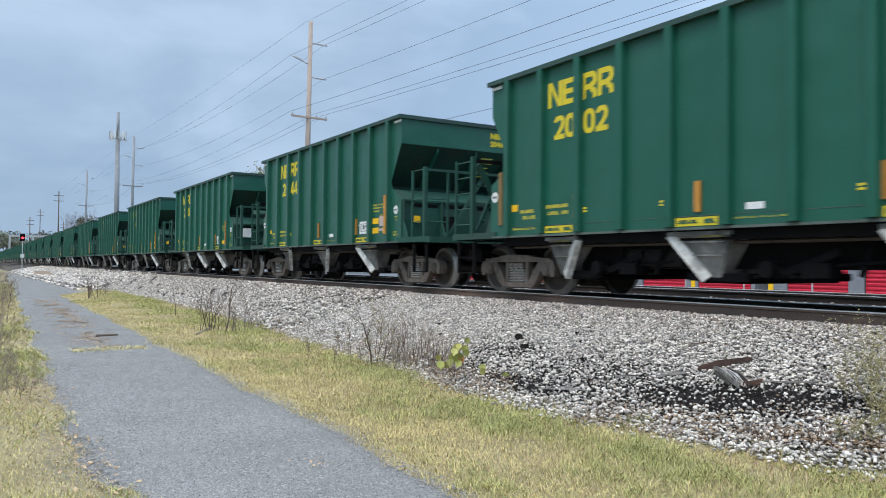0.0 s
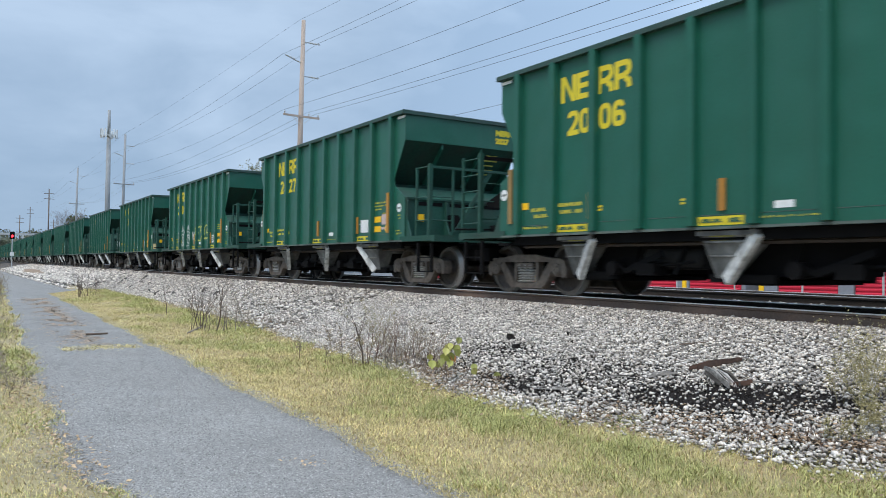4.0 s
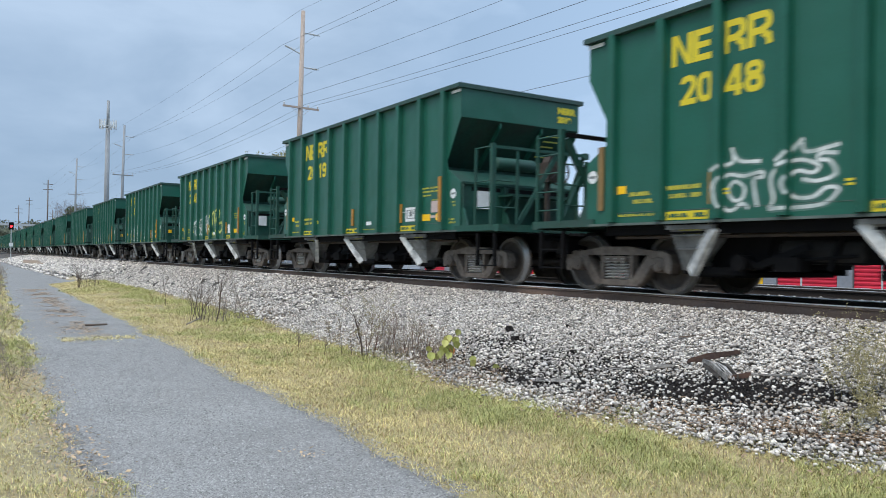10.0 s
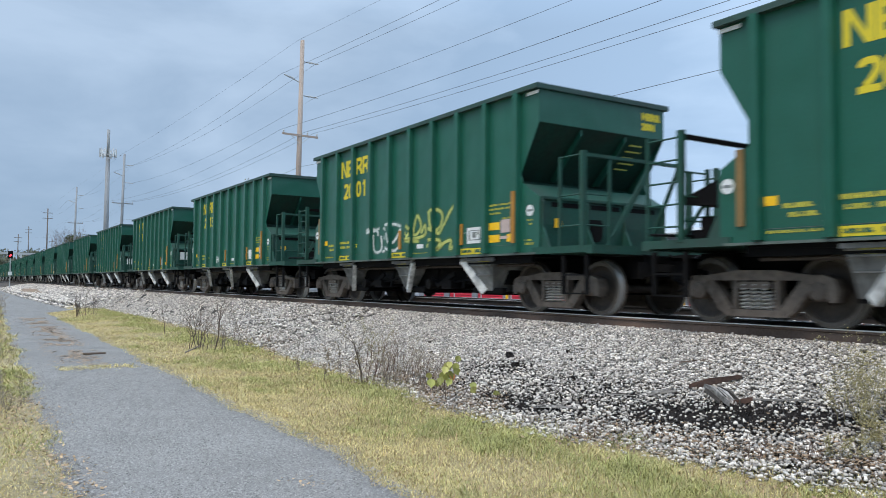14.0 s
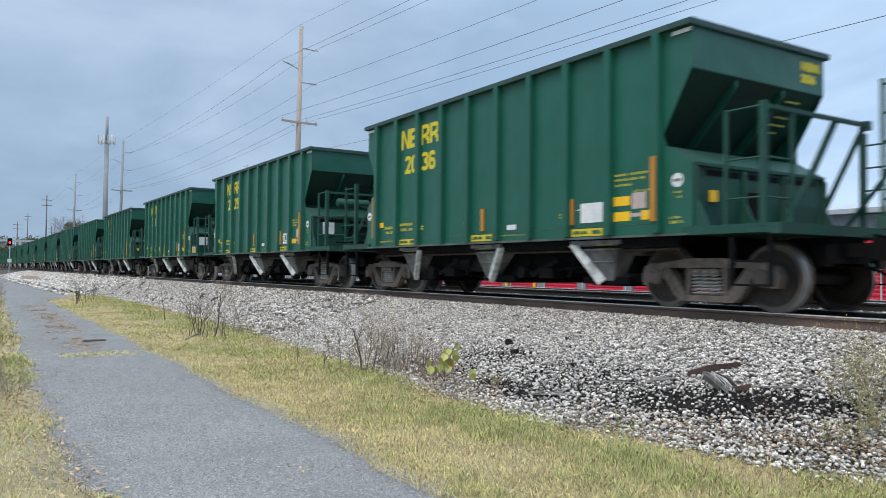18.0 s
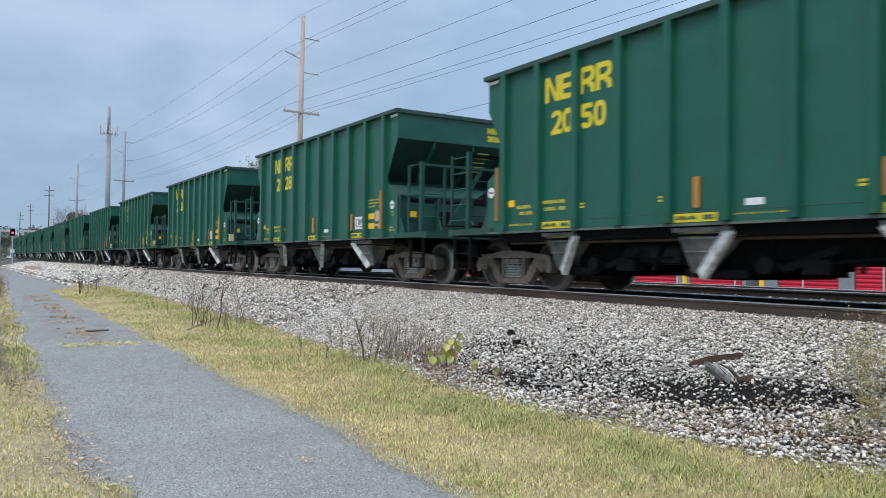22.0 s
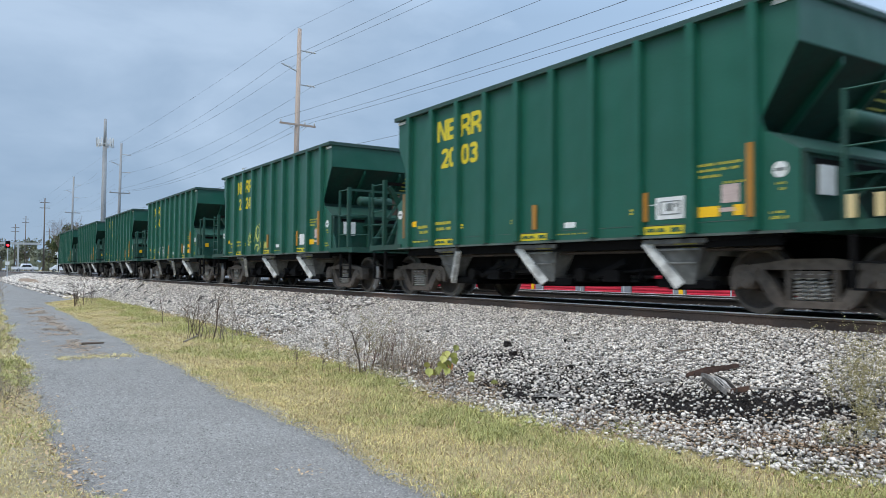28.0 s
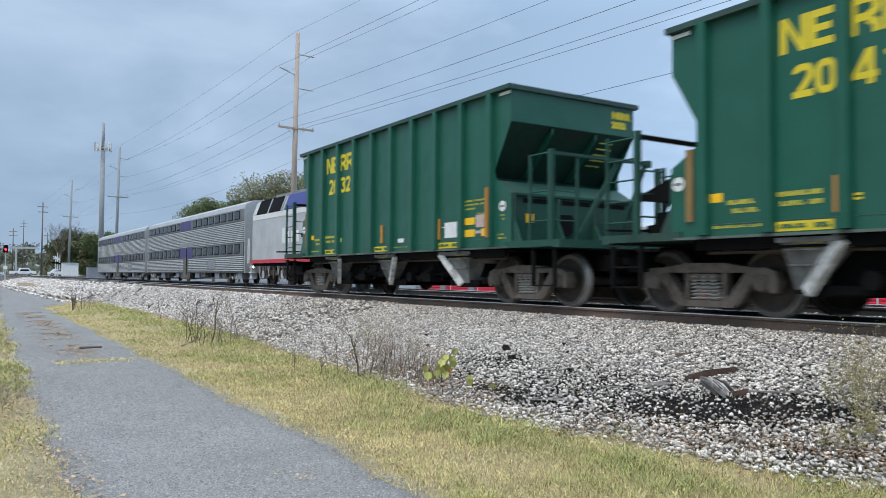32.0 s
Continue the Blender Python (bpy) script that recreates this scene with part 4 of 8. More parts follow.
def glyph(c, w, h):
    """One bold grotesque letter or digit as painted bands."""
    t = 0.088 if c in "NER" else 0.082
    s = Shape()
    x0, x1, y0, y1, cx = t / 2, w - t / 2, t / 2, h - t / 2, w / 2
    rx, ry = (w - t) / 2, (h - t) / 2
    if c == "N":
        strip(s, [(x0, 0), (x0, h)], t)
        strip(s, [(x1, 0), (x1, h)], t)
        s.face([(t * 0.2, h, 0.0004), (t * 1.15, h, 0.0004), (w - t * 0.2, 0, 0.0004), (w - t * 1.15, 0, 0.0004)])
    elif c == "E":
        strip(s, [(w, y1), (x0, y1), (x0, y0), (w, y0)], t)
        strip(s, [(t, h / 2), (w * 0.92, h / 2)], t * 0.95)
    elif c == "R":
        strip(s, [(x0, 0), (x0, h)], t)
        strip(s, [(t, y1), (w * 0.6, y1)] + bowl(w * 0.6, h * 0.70, x1 - w * 0.6, y1 - h * 0.70, 80, -80, 8) + [(w * 0.6, h * 0.40 + t * 0.2), (t, h * 0.40 + t * 0.2)], t)
        strip(s, [(w * 0.62, h * 0.36), (x1 - 0.004, h * 0.24), (x1 + 0.006, 0)], t, 0.0004)
    elif c == "0":
        strip(s, bowl(cx, h / 2, rx, ry, 0, 345, 23), t, 0, True)
    elif c == "1":
        strip(s, [(w * 0.05, h * 0.76), (w * 0.45, h * 0.82), (x1, h)], t * 0.7, 0.0004)
        strip(s, [(x1, 0), (x1, h)], t)
    elif c == "2":
        strip(s, bowl(cx, h * 0.70, rx, y1 - h * 0.70, 175, -35, 12) + [(w * 0.55, h * 0.34), (x0 + 0.01, h * 0.14), (x0, y0 + t * 0.4)], t)
        strip(s, [(0, y0), (w, y0)], t, 0.0004)
    elif c == "3":
        strip(s, bowl(cx, h * 0.735, rx, y1 - h * 0.735, 170, -85, 12) + [(w * 0.38, h * 0.52)], t)
        strip(s, [(w * 0.38, h * 0.52)] + bowl(cx, h * 0.30, rx, h * 0.30 - y0, 85, -170, 12), t, 0.0004)
    elif c == "4":
        strip(s, [(w * 0.72, 0), (w * 0.72, h)], t)
        strip(s, [(w * 0.66, h - 0.02), (x0 * 0.7, h * 0.30)], t * 0.85, 0.0004)
        strip(s, [(0, h * 0.26), (w, h * 0.26)], t * 0.9, 0.0008)
    elif c == "5":
        strip(s, [(w * 0.95, y1), (x0 + 0.012, y1), (x0, h * 0.50)], t)
        strip(s, [(x0, h * 0.52)] + bowl(cx, h * 0.33, rx, h * 0.33 - y0, 110, -165, 14), t, 0.0004)
    elif c == "6":
        strip(s, bowl(cx, h / 2, rx, ry, 30, 180, 12) + [(x0, h * 0.32)], t)
        strip(s, bowl(cx, h * 0.31, rx, h * 0.31 - y0, 0, 345, 18), t, 0.0004, True)
    elif c == "7":
        strip(s, [(0, y1), (x1, y1), (x1 - 0.01, y1 - 0.06), (w * 0.42, 0)], t)
    elif c == "8":
        strip(s, bowl(cx, h * 0.735, rx * 0.94, y1 - h * 0.735, 0, 345, 18), t * 0.95, 0, True)
        strip(s, bowl(cx, h * 0.30, rx, h * 0.30 - y0, 0, 345, 18), t, 0.0004, True)
    elif c == "9":
        strip(s, bowl(cx, h / 2, rx, ry, -150, 0, 12) + [(x1, h * 0.68)], t)
        strip(s, bowl(cx, h * 0.69, rx, y1 - h * 0.69, 0, 345, 18), t, 0.0004, True)
    return s.mesh("letter", YELLOW)


WIDTHS = {"N": 0.36, "E": 0.30, "R": 0.345, "1": 0.15}
GLYPH = {c: glyph(c, WIDTHS.get(c, 0.265), 0.43 if c in "NER" else 0.40) for c in "NER0123456789"}
END_MARK = text_mesh("end_mark", "NERR", 0.125, YELLOW, 0.013, 1.1)
_st = Shape()
for _k in range(5):     # small stencilled lines on the sloping end
    _z = 3.16 - 0.1 * _k
    _y = -END + (3.31 - _z) * 1.0 - 0.03
    _st.box(0.75, 1.08 + 0.06 * (_k % 2), _y - 0.006, _y, _z - 0.014, _z + 0.014)
END_STENCIL = _st.mesh("end_stencil", STENCIL)
DIGITS = {}


def digits(words, h):
    if (words, h) not in DIGITS:
        DIGITS[(words, h)] = text_mesh("number", words, h, YELLOW, 0.022 if h > 0.2 else 0.012, 1.1)
    return DIGITS[(words, h)]


# reads from the rear towards the front on the near side
def on_side(u, z):
    return Matrix.Translation((NEARX - 0.004, END - u, z)) @ Euler((radians(90), 0, radians(-90))).to_matrix().to_4x4()


def pocket(car, key, u):
    """One discharge pocket with its pale edge, rim, ribs, door half, gate and print."""
    pk = part("hopper_pocket", MESH["pocket_" + key], None, car, "dusty grey discharge pocket", Matrix.Translation((0, END - u, 0)))
    part("pocket_edge", MESH["edge_" + key], None, pk, "pale worn edge")
    part("pocket_wing", MESH["wing1" if key in ("front", "mid_b") else "wing-1"], None, pk)
    part("pocket_rim", MESH["rim_" + key], None, pk)
    part("pocket_rib", MESH["rib_" + key], None, pk)
    part("discharge_gate", MESH["gate"], None, pk)
    tagged(part("stencil", MESH["pocket_print_" + key], None, pk), kind="stuff")
    return pk


def hopper_base():
    car = thing("hopper_car", "dark green open-top steel hopper car with yellow lettering", "hopper car", "hopper cars of the freight train")
    flip = Matrix.Rotation(math.pi, 4, "Z")
    near = Matrix.Translation((NEARX, 0, 0))
    P = lambda name, key, at=Matrix(), label="", parent=None: part(name, MESH[key] if isinstance(key, str) else key, None, parent or car, label, at)
    for f in (Matrix(), flip):
        P("side_wall", "side", f @ near)
        for u in POSTS if f == Matrix() else ():
            P("side_post", "post", f @ Matrix.Translation((NEARX, END - u, 0)))
        P("top_chord", "chord", f)
        P("end_chord", "end_chord", f)
        P("end_band", "end_band", f)
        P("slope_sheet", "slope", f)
        P("end_sheet", "end", f, "dusty green end sheet")
        P("end_gusset", "end_gusset", f)
        P("end_rib", "end_rib", f @ Matrix.Translation((-0.55, 0, 0)))
        P("end_rib", "end_rib", f @ Matrix.Translation((0.55, 0, 0)))
        for x in (-0.92, 0.0, 0.92):
            P("end_slot", "end_slot", f @ Matrix.Translation((x, 0, 0)))
        P("side_sill", "sill", f)
        P("lower_flange", "skirt", f)
        P("end_platform", "deck", f)
        P("coupler", "coupler", f @ Matrix.Translation((0, END + 1.15, 0)), "dark knuckle coupler")
        P("uncoupling_lever", "cut_lever", f @ Matrix.Translation((0, END, 0)))
        P("brake_hose", "hose", f @ Matrix.Translation((0, END, 0)), "black rubber brake hose")
        P("draft_gear", "draft", f @ Matrix.Translation((0, END, 0)), "black draft gear behind the coupler")
    P("centre_sill", "centre")
    P("load_floor", "interior")
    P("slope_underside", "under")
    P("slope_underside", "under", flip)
    pocket(car, "rear", 2.1)
    pocket(car, "front", 7.72)
    # brake gear that hangs between the pockets
    P("air_reservoir", "tank", Matrix.Translation((0.15, END - 3.55, -0.06)), "black air reservoir")
    P("lever_gear", "gear", Matrix.Translation((0, END - 6.3, 0)), "dark door levers and rods")
    P("lever_gear", "gear", Matrix.Translation((0, END - 3.2, 0)), "dark door levers and rods")
    P("train_pipe", "pipe")
    P("door_beam", "door_shaft")
    # front ladder stands (towards -y) and rear ladders
    e = END
    tagged(P("far_post", "far_posts"), kind="stuff")
    P("far_ladder", "far_ladder")
    x = -HALF
    lad = P("front_ladder", "corner_post", Matrix.Translation((x, -e - 1.10, SILL + 0.05)))
    P("stile", "stile", Matrix.Translation((0, 0.55, 0)), "", lad)
    P("stile", "stile", Matrix.Translation((0.58, 0, 0)), "", lad)
    for z in (0.36, 0.86, 1.5):
        P("rung", "rung", Matrix.Translation((0, 0.28, z)), "", lad)
        P("rung", "cross_rung", Matrix.Translation((0.26, 0, z)), "", lad)
    lad = P("rear_ladder", "corner_post", Matrix.Translation((x, e + 0.65, SILL + 0.05)))
    P("stile", "stile", Matrix.Translation((0, 0.60, 0)), "", lad)
    for k in range(5):
        P("rung", "rung", Matrix.Translation((0, 0.3, 0.22 + 0.31 * k)), "", lad)
    P("inner_stile", "short_stile", Matrix.Translation((0.55, 0, 0)), "", lad)
    for k in range(3):
        P("rung", "cross_rung", Matrix.Translation((0.28, 0, 0.3 + 0.34 * k)), "", lad)
    for sx in (-1, 1):
        P("step", "step", Matrix.Translation((sx * HALF, -e - 0.92, 0.36)))
        P("step", "step", Matrix.Translation((sx * HALF, e + 0.85, 0.36)))
        if sx > 0:
            P("brace", "brace_a", Matrix.Translation((sx * HALF * 0.94, -e - 1.2, 2.2)) @ flip)
    P("top_rail", "front_rail", Matrix.Translation((0, -e - 1.10, 2.60)))
    P("brace", "front_brace", Matrix.Translation((0, -e - 1.08, 0)))
    P("top_rail", "top_rail", Matrix.Translation((0, e + 0.65, 2.58)), "black top rail")
    # trucks
    for sy in (-1, 1):
        tk = P("truck", "bolster", Matrix.Translation((0, sy * TRUCK_Y, 0)), "dusty cast-steel truck with two wheelsets")
        P("side_frame", "frame", Matrix.Translation((-1.0, 0, 0)), "", tk)
        P("side_frame", "frame_far", Matrix.Translation((1.0, 0, 0)), "", tk)
        for k in (-0.16, 0, 0.16):
            P("coil_spring", "spring", Matrix.Translation((-1.03, k, 0)), "bright coil spring", tk)
        for wy in (-1, 1):
            P("bearing_cap", "bearing", Matrix.Translation((-1.06, wy * WHEELBASE / 2, WHEEL_R)), "", tk)
            ws = part("wheelset", MESH["wheelset"], None, tk, "steel wheels with bright worn treads")
            ws.matrix_parent_inverse = Matrix.Translation((0, wy * WHEELBASE / 2, WHEEL_R))
    # shared markings of the near side
    B = lambda name, key, u, z=0.0, label="": part(name, BARS_SHARED[key], None, car, label, Matrix.Translation((NEARX, -u, z)))
    tagged(B("stencil", "data_lines", 0), kind="stuff")
    tagged(B("stencil", "cote_lines", 0), kind="stuff")
    for u in (1.57, 4.43, 7.29):
        st = B("yellow_strip", "yellow_plate", u)
        tagged(part("strip_print", BARS_SHARED["strip_print"], None, st), kind="stuff")
    for u in (2.52, 4.15, 7.02):
        B("small_mark", "small_mark", u)
    B("reflector", "amber", 0.64)
    B("thin_line", "thin_line", 5.4)
    B("small_placard", "white_small", 5.58)
    B("yellow_label", "small_amber", 8.80)
    B("paper_slip", "white_slip", 8.60)
    tagged(B("weld_seam", "seam", 0), kind="stuff")
    B("bracket_line", "bracket_line", 7.40)
    for u in (2.36, 4.83, 7.32):
        part("orange_reflector", ORANGE_POST, None, car, "", Matrix.Translation((NEARX, END - u, 1.27)))
    part("orange_reflector", ORANGE_LONG, None, car, "", Matrix.Translation((NEARX - 0.106, END - POSTS[9], 1.24)))
    part("faded_reflector", FADED_LONG, None, car, "faded brownish reflector strip", Matrix.Translation((NEARX, END - 0.30, 1.27)))
    part("white_tip", WHITE_TIP, None, car, "", Matrix.Translation((NEARX - 0.012, -END + 0.16, TOP - 0.17)))
    part("white_tip", WHITE_TIP, None, car, "", Matrix.Translation((NEARX - 0.012, END - 0.16, TOP - 0.17)))
    for u in (0.10, 9.46):
        d = part("round_emblem", DISC, None, car, "white round emblem", Matrix.Translation((NEARX - 0.002, END - u, 1.80)))
        part("emblem_bar", DISC_IN, None, d)
    for c, u in (("N", 1.65), ("E", 2.02), ("R", 2.50), ("R", 2.87)):
        part("letter", GLYPH[c], None, car, "yellow letter", on_side(u, 3.21))
    tagged(part("end_stencil", END_STENCIL, None, car), kind="stuff")
    tagged(part("end_mark", END_MARK, None, car, "", Matrix.Translation((0.95, -END - 0.006, 3.66)) @ Euler((radians(90), 0, 0)).to_matrix().to_4x4()), kind="stuff")
    return car


for _n in NUMBERS:
    digits(_n, 0.12)
BASE_CAR = hopper_base()
CARS = []


BRAKE_FRONT = {"2002", "2008", "2007", "2019", "2046", "2031", "2026", "2014", "2003", "2048", "2029", "2021", "2049", "2024"}
BLOCKS = {"2037", "2005", "2012", "2014", "2003", "2038"}
PRINTED = {"2044", "2008", "2007", "2019", "2006", "2004", "2001", "2014", "2050", "2028", "2005", "2012", "2003", "2042", "2017", "2029", "2038", "2021"}


def number_car(car, num, rnd):
    for c, u in zip(num, (1.81, 2.09, 2.54, 2.83)):
        part("digit", GLYPH[c], None, car, "yellow digit", on_side(u + (0.06 if c == "1" else 0.0), 2.65))
    tagged(part("end_mark", digits(num, 0.12), None, car, "", Matrix.Translation((0.95, -END - 0.006, 3.47)) @ Euler((radians(90), 0, 0)).to_matrix().to_4x4()), kind="stuff")
    B = lambda name, key, u, z=0.0, label="": part(name, BARS_SHARED[key], None, car, label, Matrix.Translation((NEARX, -u, z)))
    flip = Matrix.Rotation(math.pi, 4, "Z")
    e = END
    pocket(car, "mid_b" if num in BRAKE_FRONT else "mid_a", 4.85)
    # the placards differ from car to car
    pl = B("placard", "white_big", 7.52, 0.0, "white placard")
    if num in PRINTED:
        tagged(part("placard_print", BARS_SHARED["print"], None, pl), kind="stuff")
    if num not in BRAKE_FRONT:
        B("yellow_label", "amber_big", 8.24, 1.51)
    B("yellow_label", "amber_big", 8.24, 1.28)
    B("faded_placard", "faded", 8.62, 0.03)
    if num in BRAKE_FRONT:
        sh = Shape().box(-1.2, -0.85, -0.012, 0.0, 0, 0.36)
        part("end_placard", sh, WHITE, car, "white placard on the end", Matrix.Translation((0, -e - 0.03, 1.5)))
        part("brake_cylinder", MESH["brake_cylinder"], None, car, "green air brake cylinder", Matrix.Translation((-0.35, -e - 0.2, 2.42)))
        part("brake_step", Shape().box(-0.62, 1.05, -0.42, 0.0, 0.0, 0.035).beam((-0.5, -0.05, -0.28), (-0.5, -0.38, 0.0), 0.04, 0.05).beam((0.9, -0.05, -0.28), (0.9, -0.38, 0.0), 0.04, 0.05), GREEN_END, car, "green brake step", Matrix.Translation((0, -e - 0.03, 1.76)))
        bh = part("brake_housing", MESH["brake_housing"], None, car, "dark hand brake housing", Matrix.Translation((0.1, -e - 0.75, 2.25)))
        part("brake_wheel", MESH["brake_wheel"], None, bh, "", Matrix.Translation((0.05, -0.24, 0)))
        part("brace", MESH["brace_rear"], None, car, "", Matrix.Translation((0, e + 0.68, 0)))
        part("brace", MESH["brace_rear"], None, car, "", Matrix.Translation((0, e + 0.70, 0)) @ flip)
    else:
        part("end_opening", MESH["end_hole"], None, car, "", flip)
        part("yellow_label", BARS_END, None, car, "", Matrix.Translation((-1.22, -e - 0.03, 1.5)))
        part("end_hood", MESH["hood"], None, car, "black canvas-like hood over the gear")
        part("brake_valve", MESH["valve"], None, car, "", Matrix.Translation((-0.95, e + 0.5, SILL + 0.05)))
    if num in BLOCKS:
        for dy in (0.66, 0.98):
            sh = Shape().box(-0.03, 0.03, -0.045, 0.045, 0, 0.26)
            part("pale_block", sh, CREAM, car, "cream painted block on the step", Matrix.Translation((NEARX - 0.06, -e - dy, SILL + 0.10)))
    if num == "2035":     # a paler repaint on the lower half, panel by panel
        for k in range(len(POSTS) - 1):
            sh = Shape().box(-0.004, -0.001, e - POSTS[k + 1] + 0.08, e - POSTS[k] - 0.08, SILL + 0.05, 2.5)
            part("repainted_panel", sh, PALEGREEN, car, "paler green repainted panel", Matrix.Translation((NEARX, 0, 0)))


def curve(pts, closed=False, n=8):
    """A smooth line through a few points."""
    m = len(pts)
    out = []
    for k in range(m if closed else m - 1):
        p = [Vector(pts[i % m] if closed else pts[min(max(i, 0), m - 1)]) for i in (k - 1, k, k + 1, k + 2)]
        for j in range(n):
            f = j / n
            out.append(0.5 * (2 * p[1] + (p[2] - p[0]) * f + (2 * p[0] - 5 * p[1] + 4 * p[2] - p[3]) * f * f + (3 * p[1] - p[0] - 3 * p[2] + p[3]) * f ** 3))
    return out if closed else out + [Vector(pts[-1])]


# outlines of sprayed shapes in a unit square: (closed, points)
CROWN_TAG = [
    (0, [(-0.03, 0.60), (0.06, 0.70), (0.16, 0.76), (0.15, 0.98)]), (0, [(0.15, 0.92), (0.22, 0.76), (0.40, 0.72)]),
    (0, [(0.52, 0.62), (0.60, 0.76), (0.73, 0.98)]), (0, [(0.72, 0.92), (0.76, 0.78), (0.99, 0.84)]),
    (0, [(0.30, 0.02), (0.24, 0.10), (0.14, 0.00), (0.05, 0.12), (0.03, 0.42), (0.12, 0.56), (0.26, 0.52), (0.40, 0.56), (0.41, 0.48), (0.34, 0.44), (0.37, 0.04)]),
    (1, [(0.17, 0.16), (0.12, 0.32), (0.18, 0.45), (0.26, 0.34), (0.24, 0.18)]),
    (0, [(0.46, 0.00), (0.50, 0.14), (0.48, 0.44), (0.54, 0.60), (0.70, 0.68), (0.84, 0.58), (0.80, 0.48), (0.68, 0.52), (0.60, 0.36), (0.66, 0.16), (0.80, 0.14), (0.90, 0.26), (0.98, 0.22), (0.88, 0.04), (0.66, 0.00), (0.46, 0.00)]),
    (0, [(0.72, 0.40), (0.84, 0.36), (0.96, 0.44), (0.92, 0.62), (0.84, 0.66), (0.86, 0.74), (0.98, 0.72)]),
]
BUBBLE_TAG = [
    (0, [(0.12, 0.96), (0.02, 0.84), (0.05, 0.64), (0.08, 0.52), (0.00, 0.34), (0.02, 0.10), (0.16, 0.02), (0.34, 0.04), (0.37, 0.30), (0.30, 0.56), (0.28, 0.86), (0.16, 0.98), (0.10, 0.94)]),
    (0, [(0.22, 0.88), (0.26, 0.60), (0.34, 0.66)]), (0, [(0.34, 0.90), (0.46, 0.98), (0.55, 0.72), (0.53, 0.36), (0.44, 0.10), (0.36, 0.06)]),
    (1, [(0.42, 0.50), (0.40, 0.62), (0.44, 0.72), (0.47, 0.60)]),
    (0, [(0.54, 0.86), (0.66, 1.02), (0.76, 0.94), (0.68, 0.62), (0.74, 0.46), (0.90, 0.50), (1.00, 0.44), (0.98, 0.20), (0.80, 0.10), (0.60, 0.16), (0.44, 0.06)]),
]
LOOP_TAG = [
    (0, [(0.00, 0.44), (0.08, 0.64), (0.18, 0.50), (0.10, 0.38), (0.02, 0.44)]), (0, [(0.18, 0.52), (0.26, 0.86), (0.34, 0.60), (0.24, 0.42), (0.14, 0.46)]), (0, [(0.34, 0.44), (0.42, 0.62), (0.40, 0.38), (0.02, 0.30), (0.30, 0.26)]),
    (1, [(0.52, 0.62), (0.56, 0.86), (0.66, 0.94), (0.76, 0.80), (0.72, 0.56), (0.62, 0.48)]),
    (0, [(0.58, 0.90), (0.60, 0.60), (0.68, 0.40), (0.80, 0.62), (0.90, 0.86), (0.98, 1.0)]), (0, [(0.46, 0.12), (0.58, 0.26), (0.72, 0.22), (0.66, 0.04), (0.80, 0.18), (0.92, 0.22), (0.90, 0.04), (0.98, 0.10)]),
]
THROW_TAG = [
    (0, [(0.04, 0.10), (0.02, 0.60), (0.10, 0.84), (0.28, 0.76), (0.30, 0.60)]), (0, [(0.06, 0.72), (0.34, 0.86)]), (0, [(0.16, 0.66), (0.18, 0.16), (0.30, 0.04), (0.42, 0.18), (0.40, 0.60)]),
    (0, [(0.46, 0.86), (0.58, 0.70), (0.50, 0.52), (0.62, 0.44), (0.58, 0.14), (0.44, 0.06)]), (0, [(0.56, 0.90), (0.76, 0.94), (0.98, 0.84)]), (0, [(0.66, 0.66), (0.72, 0.34), (0.84, 0.46), (0.96, 0.74), (0.94, 0.26), (0.78, 0.06), (0.62, 0.20)]),
]
SCRAWL_TAG = [
    (0, [(0.06, 0.9), (0.10, 0.1), (0.24, 0.5), (0.20, 0.95)]), (0, [(0.3, 0.7), (0.36, 0.15), (0.5, 0.35), (0.44, 0.75)]), (0, [(0.58, 0.85), (0.62, 0.2)]), (0, [(0.95, 0.75), (0.74, 0.8), (0.72, 0.2), (0.96, 0.25)]), (0, [(0.1, 0.45), (0.9, 0.55)]),
]


def graffiti(car, tag, u0, u1, z0, z1, w, material, label):
    """Sprayed strokes on the side wall between u0 and u1, with a thin veil of overspray beside each."""
    core, veil = Shape(), Shape()
    for k, (closed, pts) in enumerate(tag):
        line = [(u0 + (u1 - u0) * p[0], z0 + (z1 - z0) * p[1]) for p in curve(pts, closed)]
        strip(core, line, w, 0.0030 + 0.0003 * k, bool(closed))
        strip(veil, line, w * 2.1, 0.0015 + 0.0001 * k, bool(closed))
    for sh in (veil, core):         # the paint goes on over the faces of the posts
        for f in list(sh.f):
            q = [sh.v[i] for i in f]
            if min(abs(sum(p[0] for p in q) / 4 - u) for u in POSTS) < 0.07:
                sh.face([(p[0], p[1], p[2] + 0.104) for p in q])
    at = Matrix.Translation((NEARX, END, 0)) @ Euler((radians(90), 0, radians(-90))).to_matrix().to_4x4()
    g_ = tagged(part("graffiti", core, material, car, label, at), kind="stuff")
    tagged(part("overspray", veil, VEIL_W if material is SPRAY_W else VEIL_Y, g_), kind="stuff")


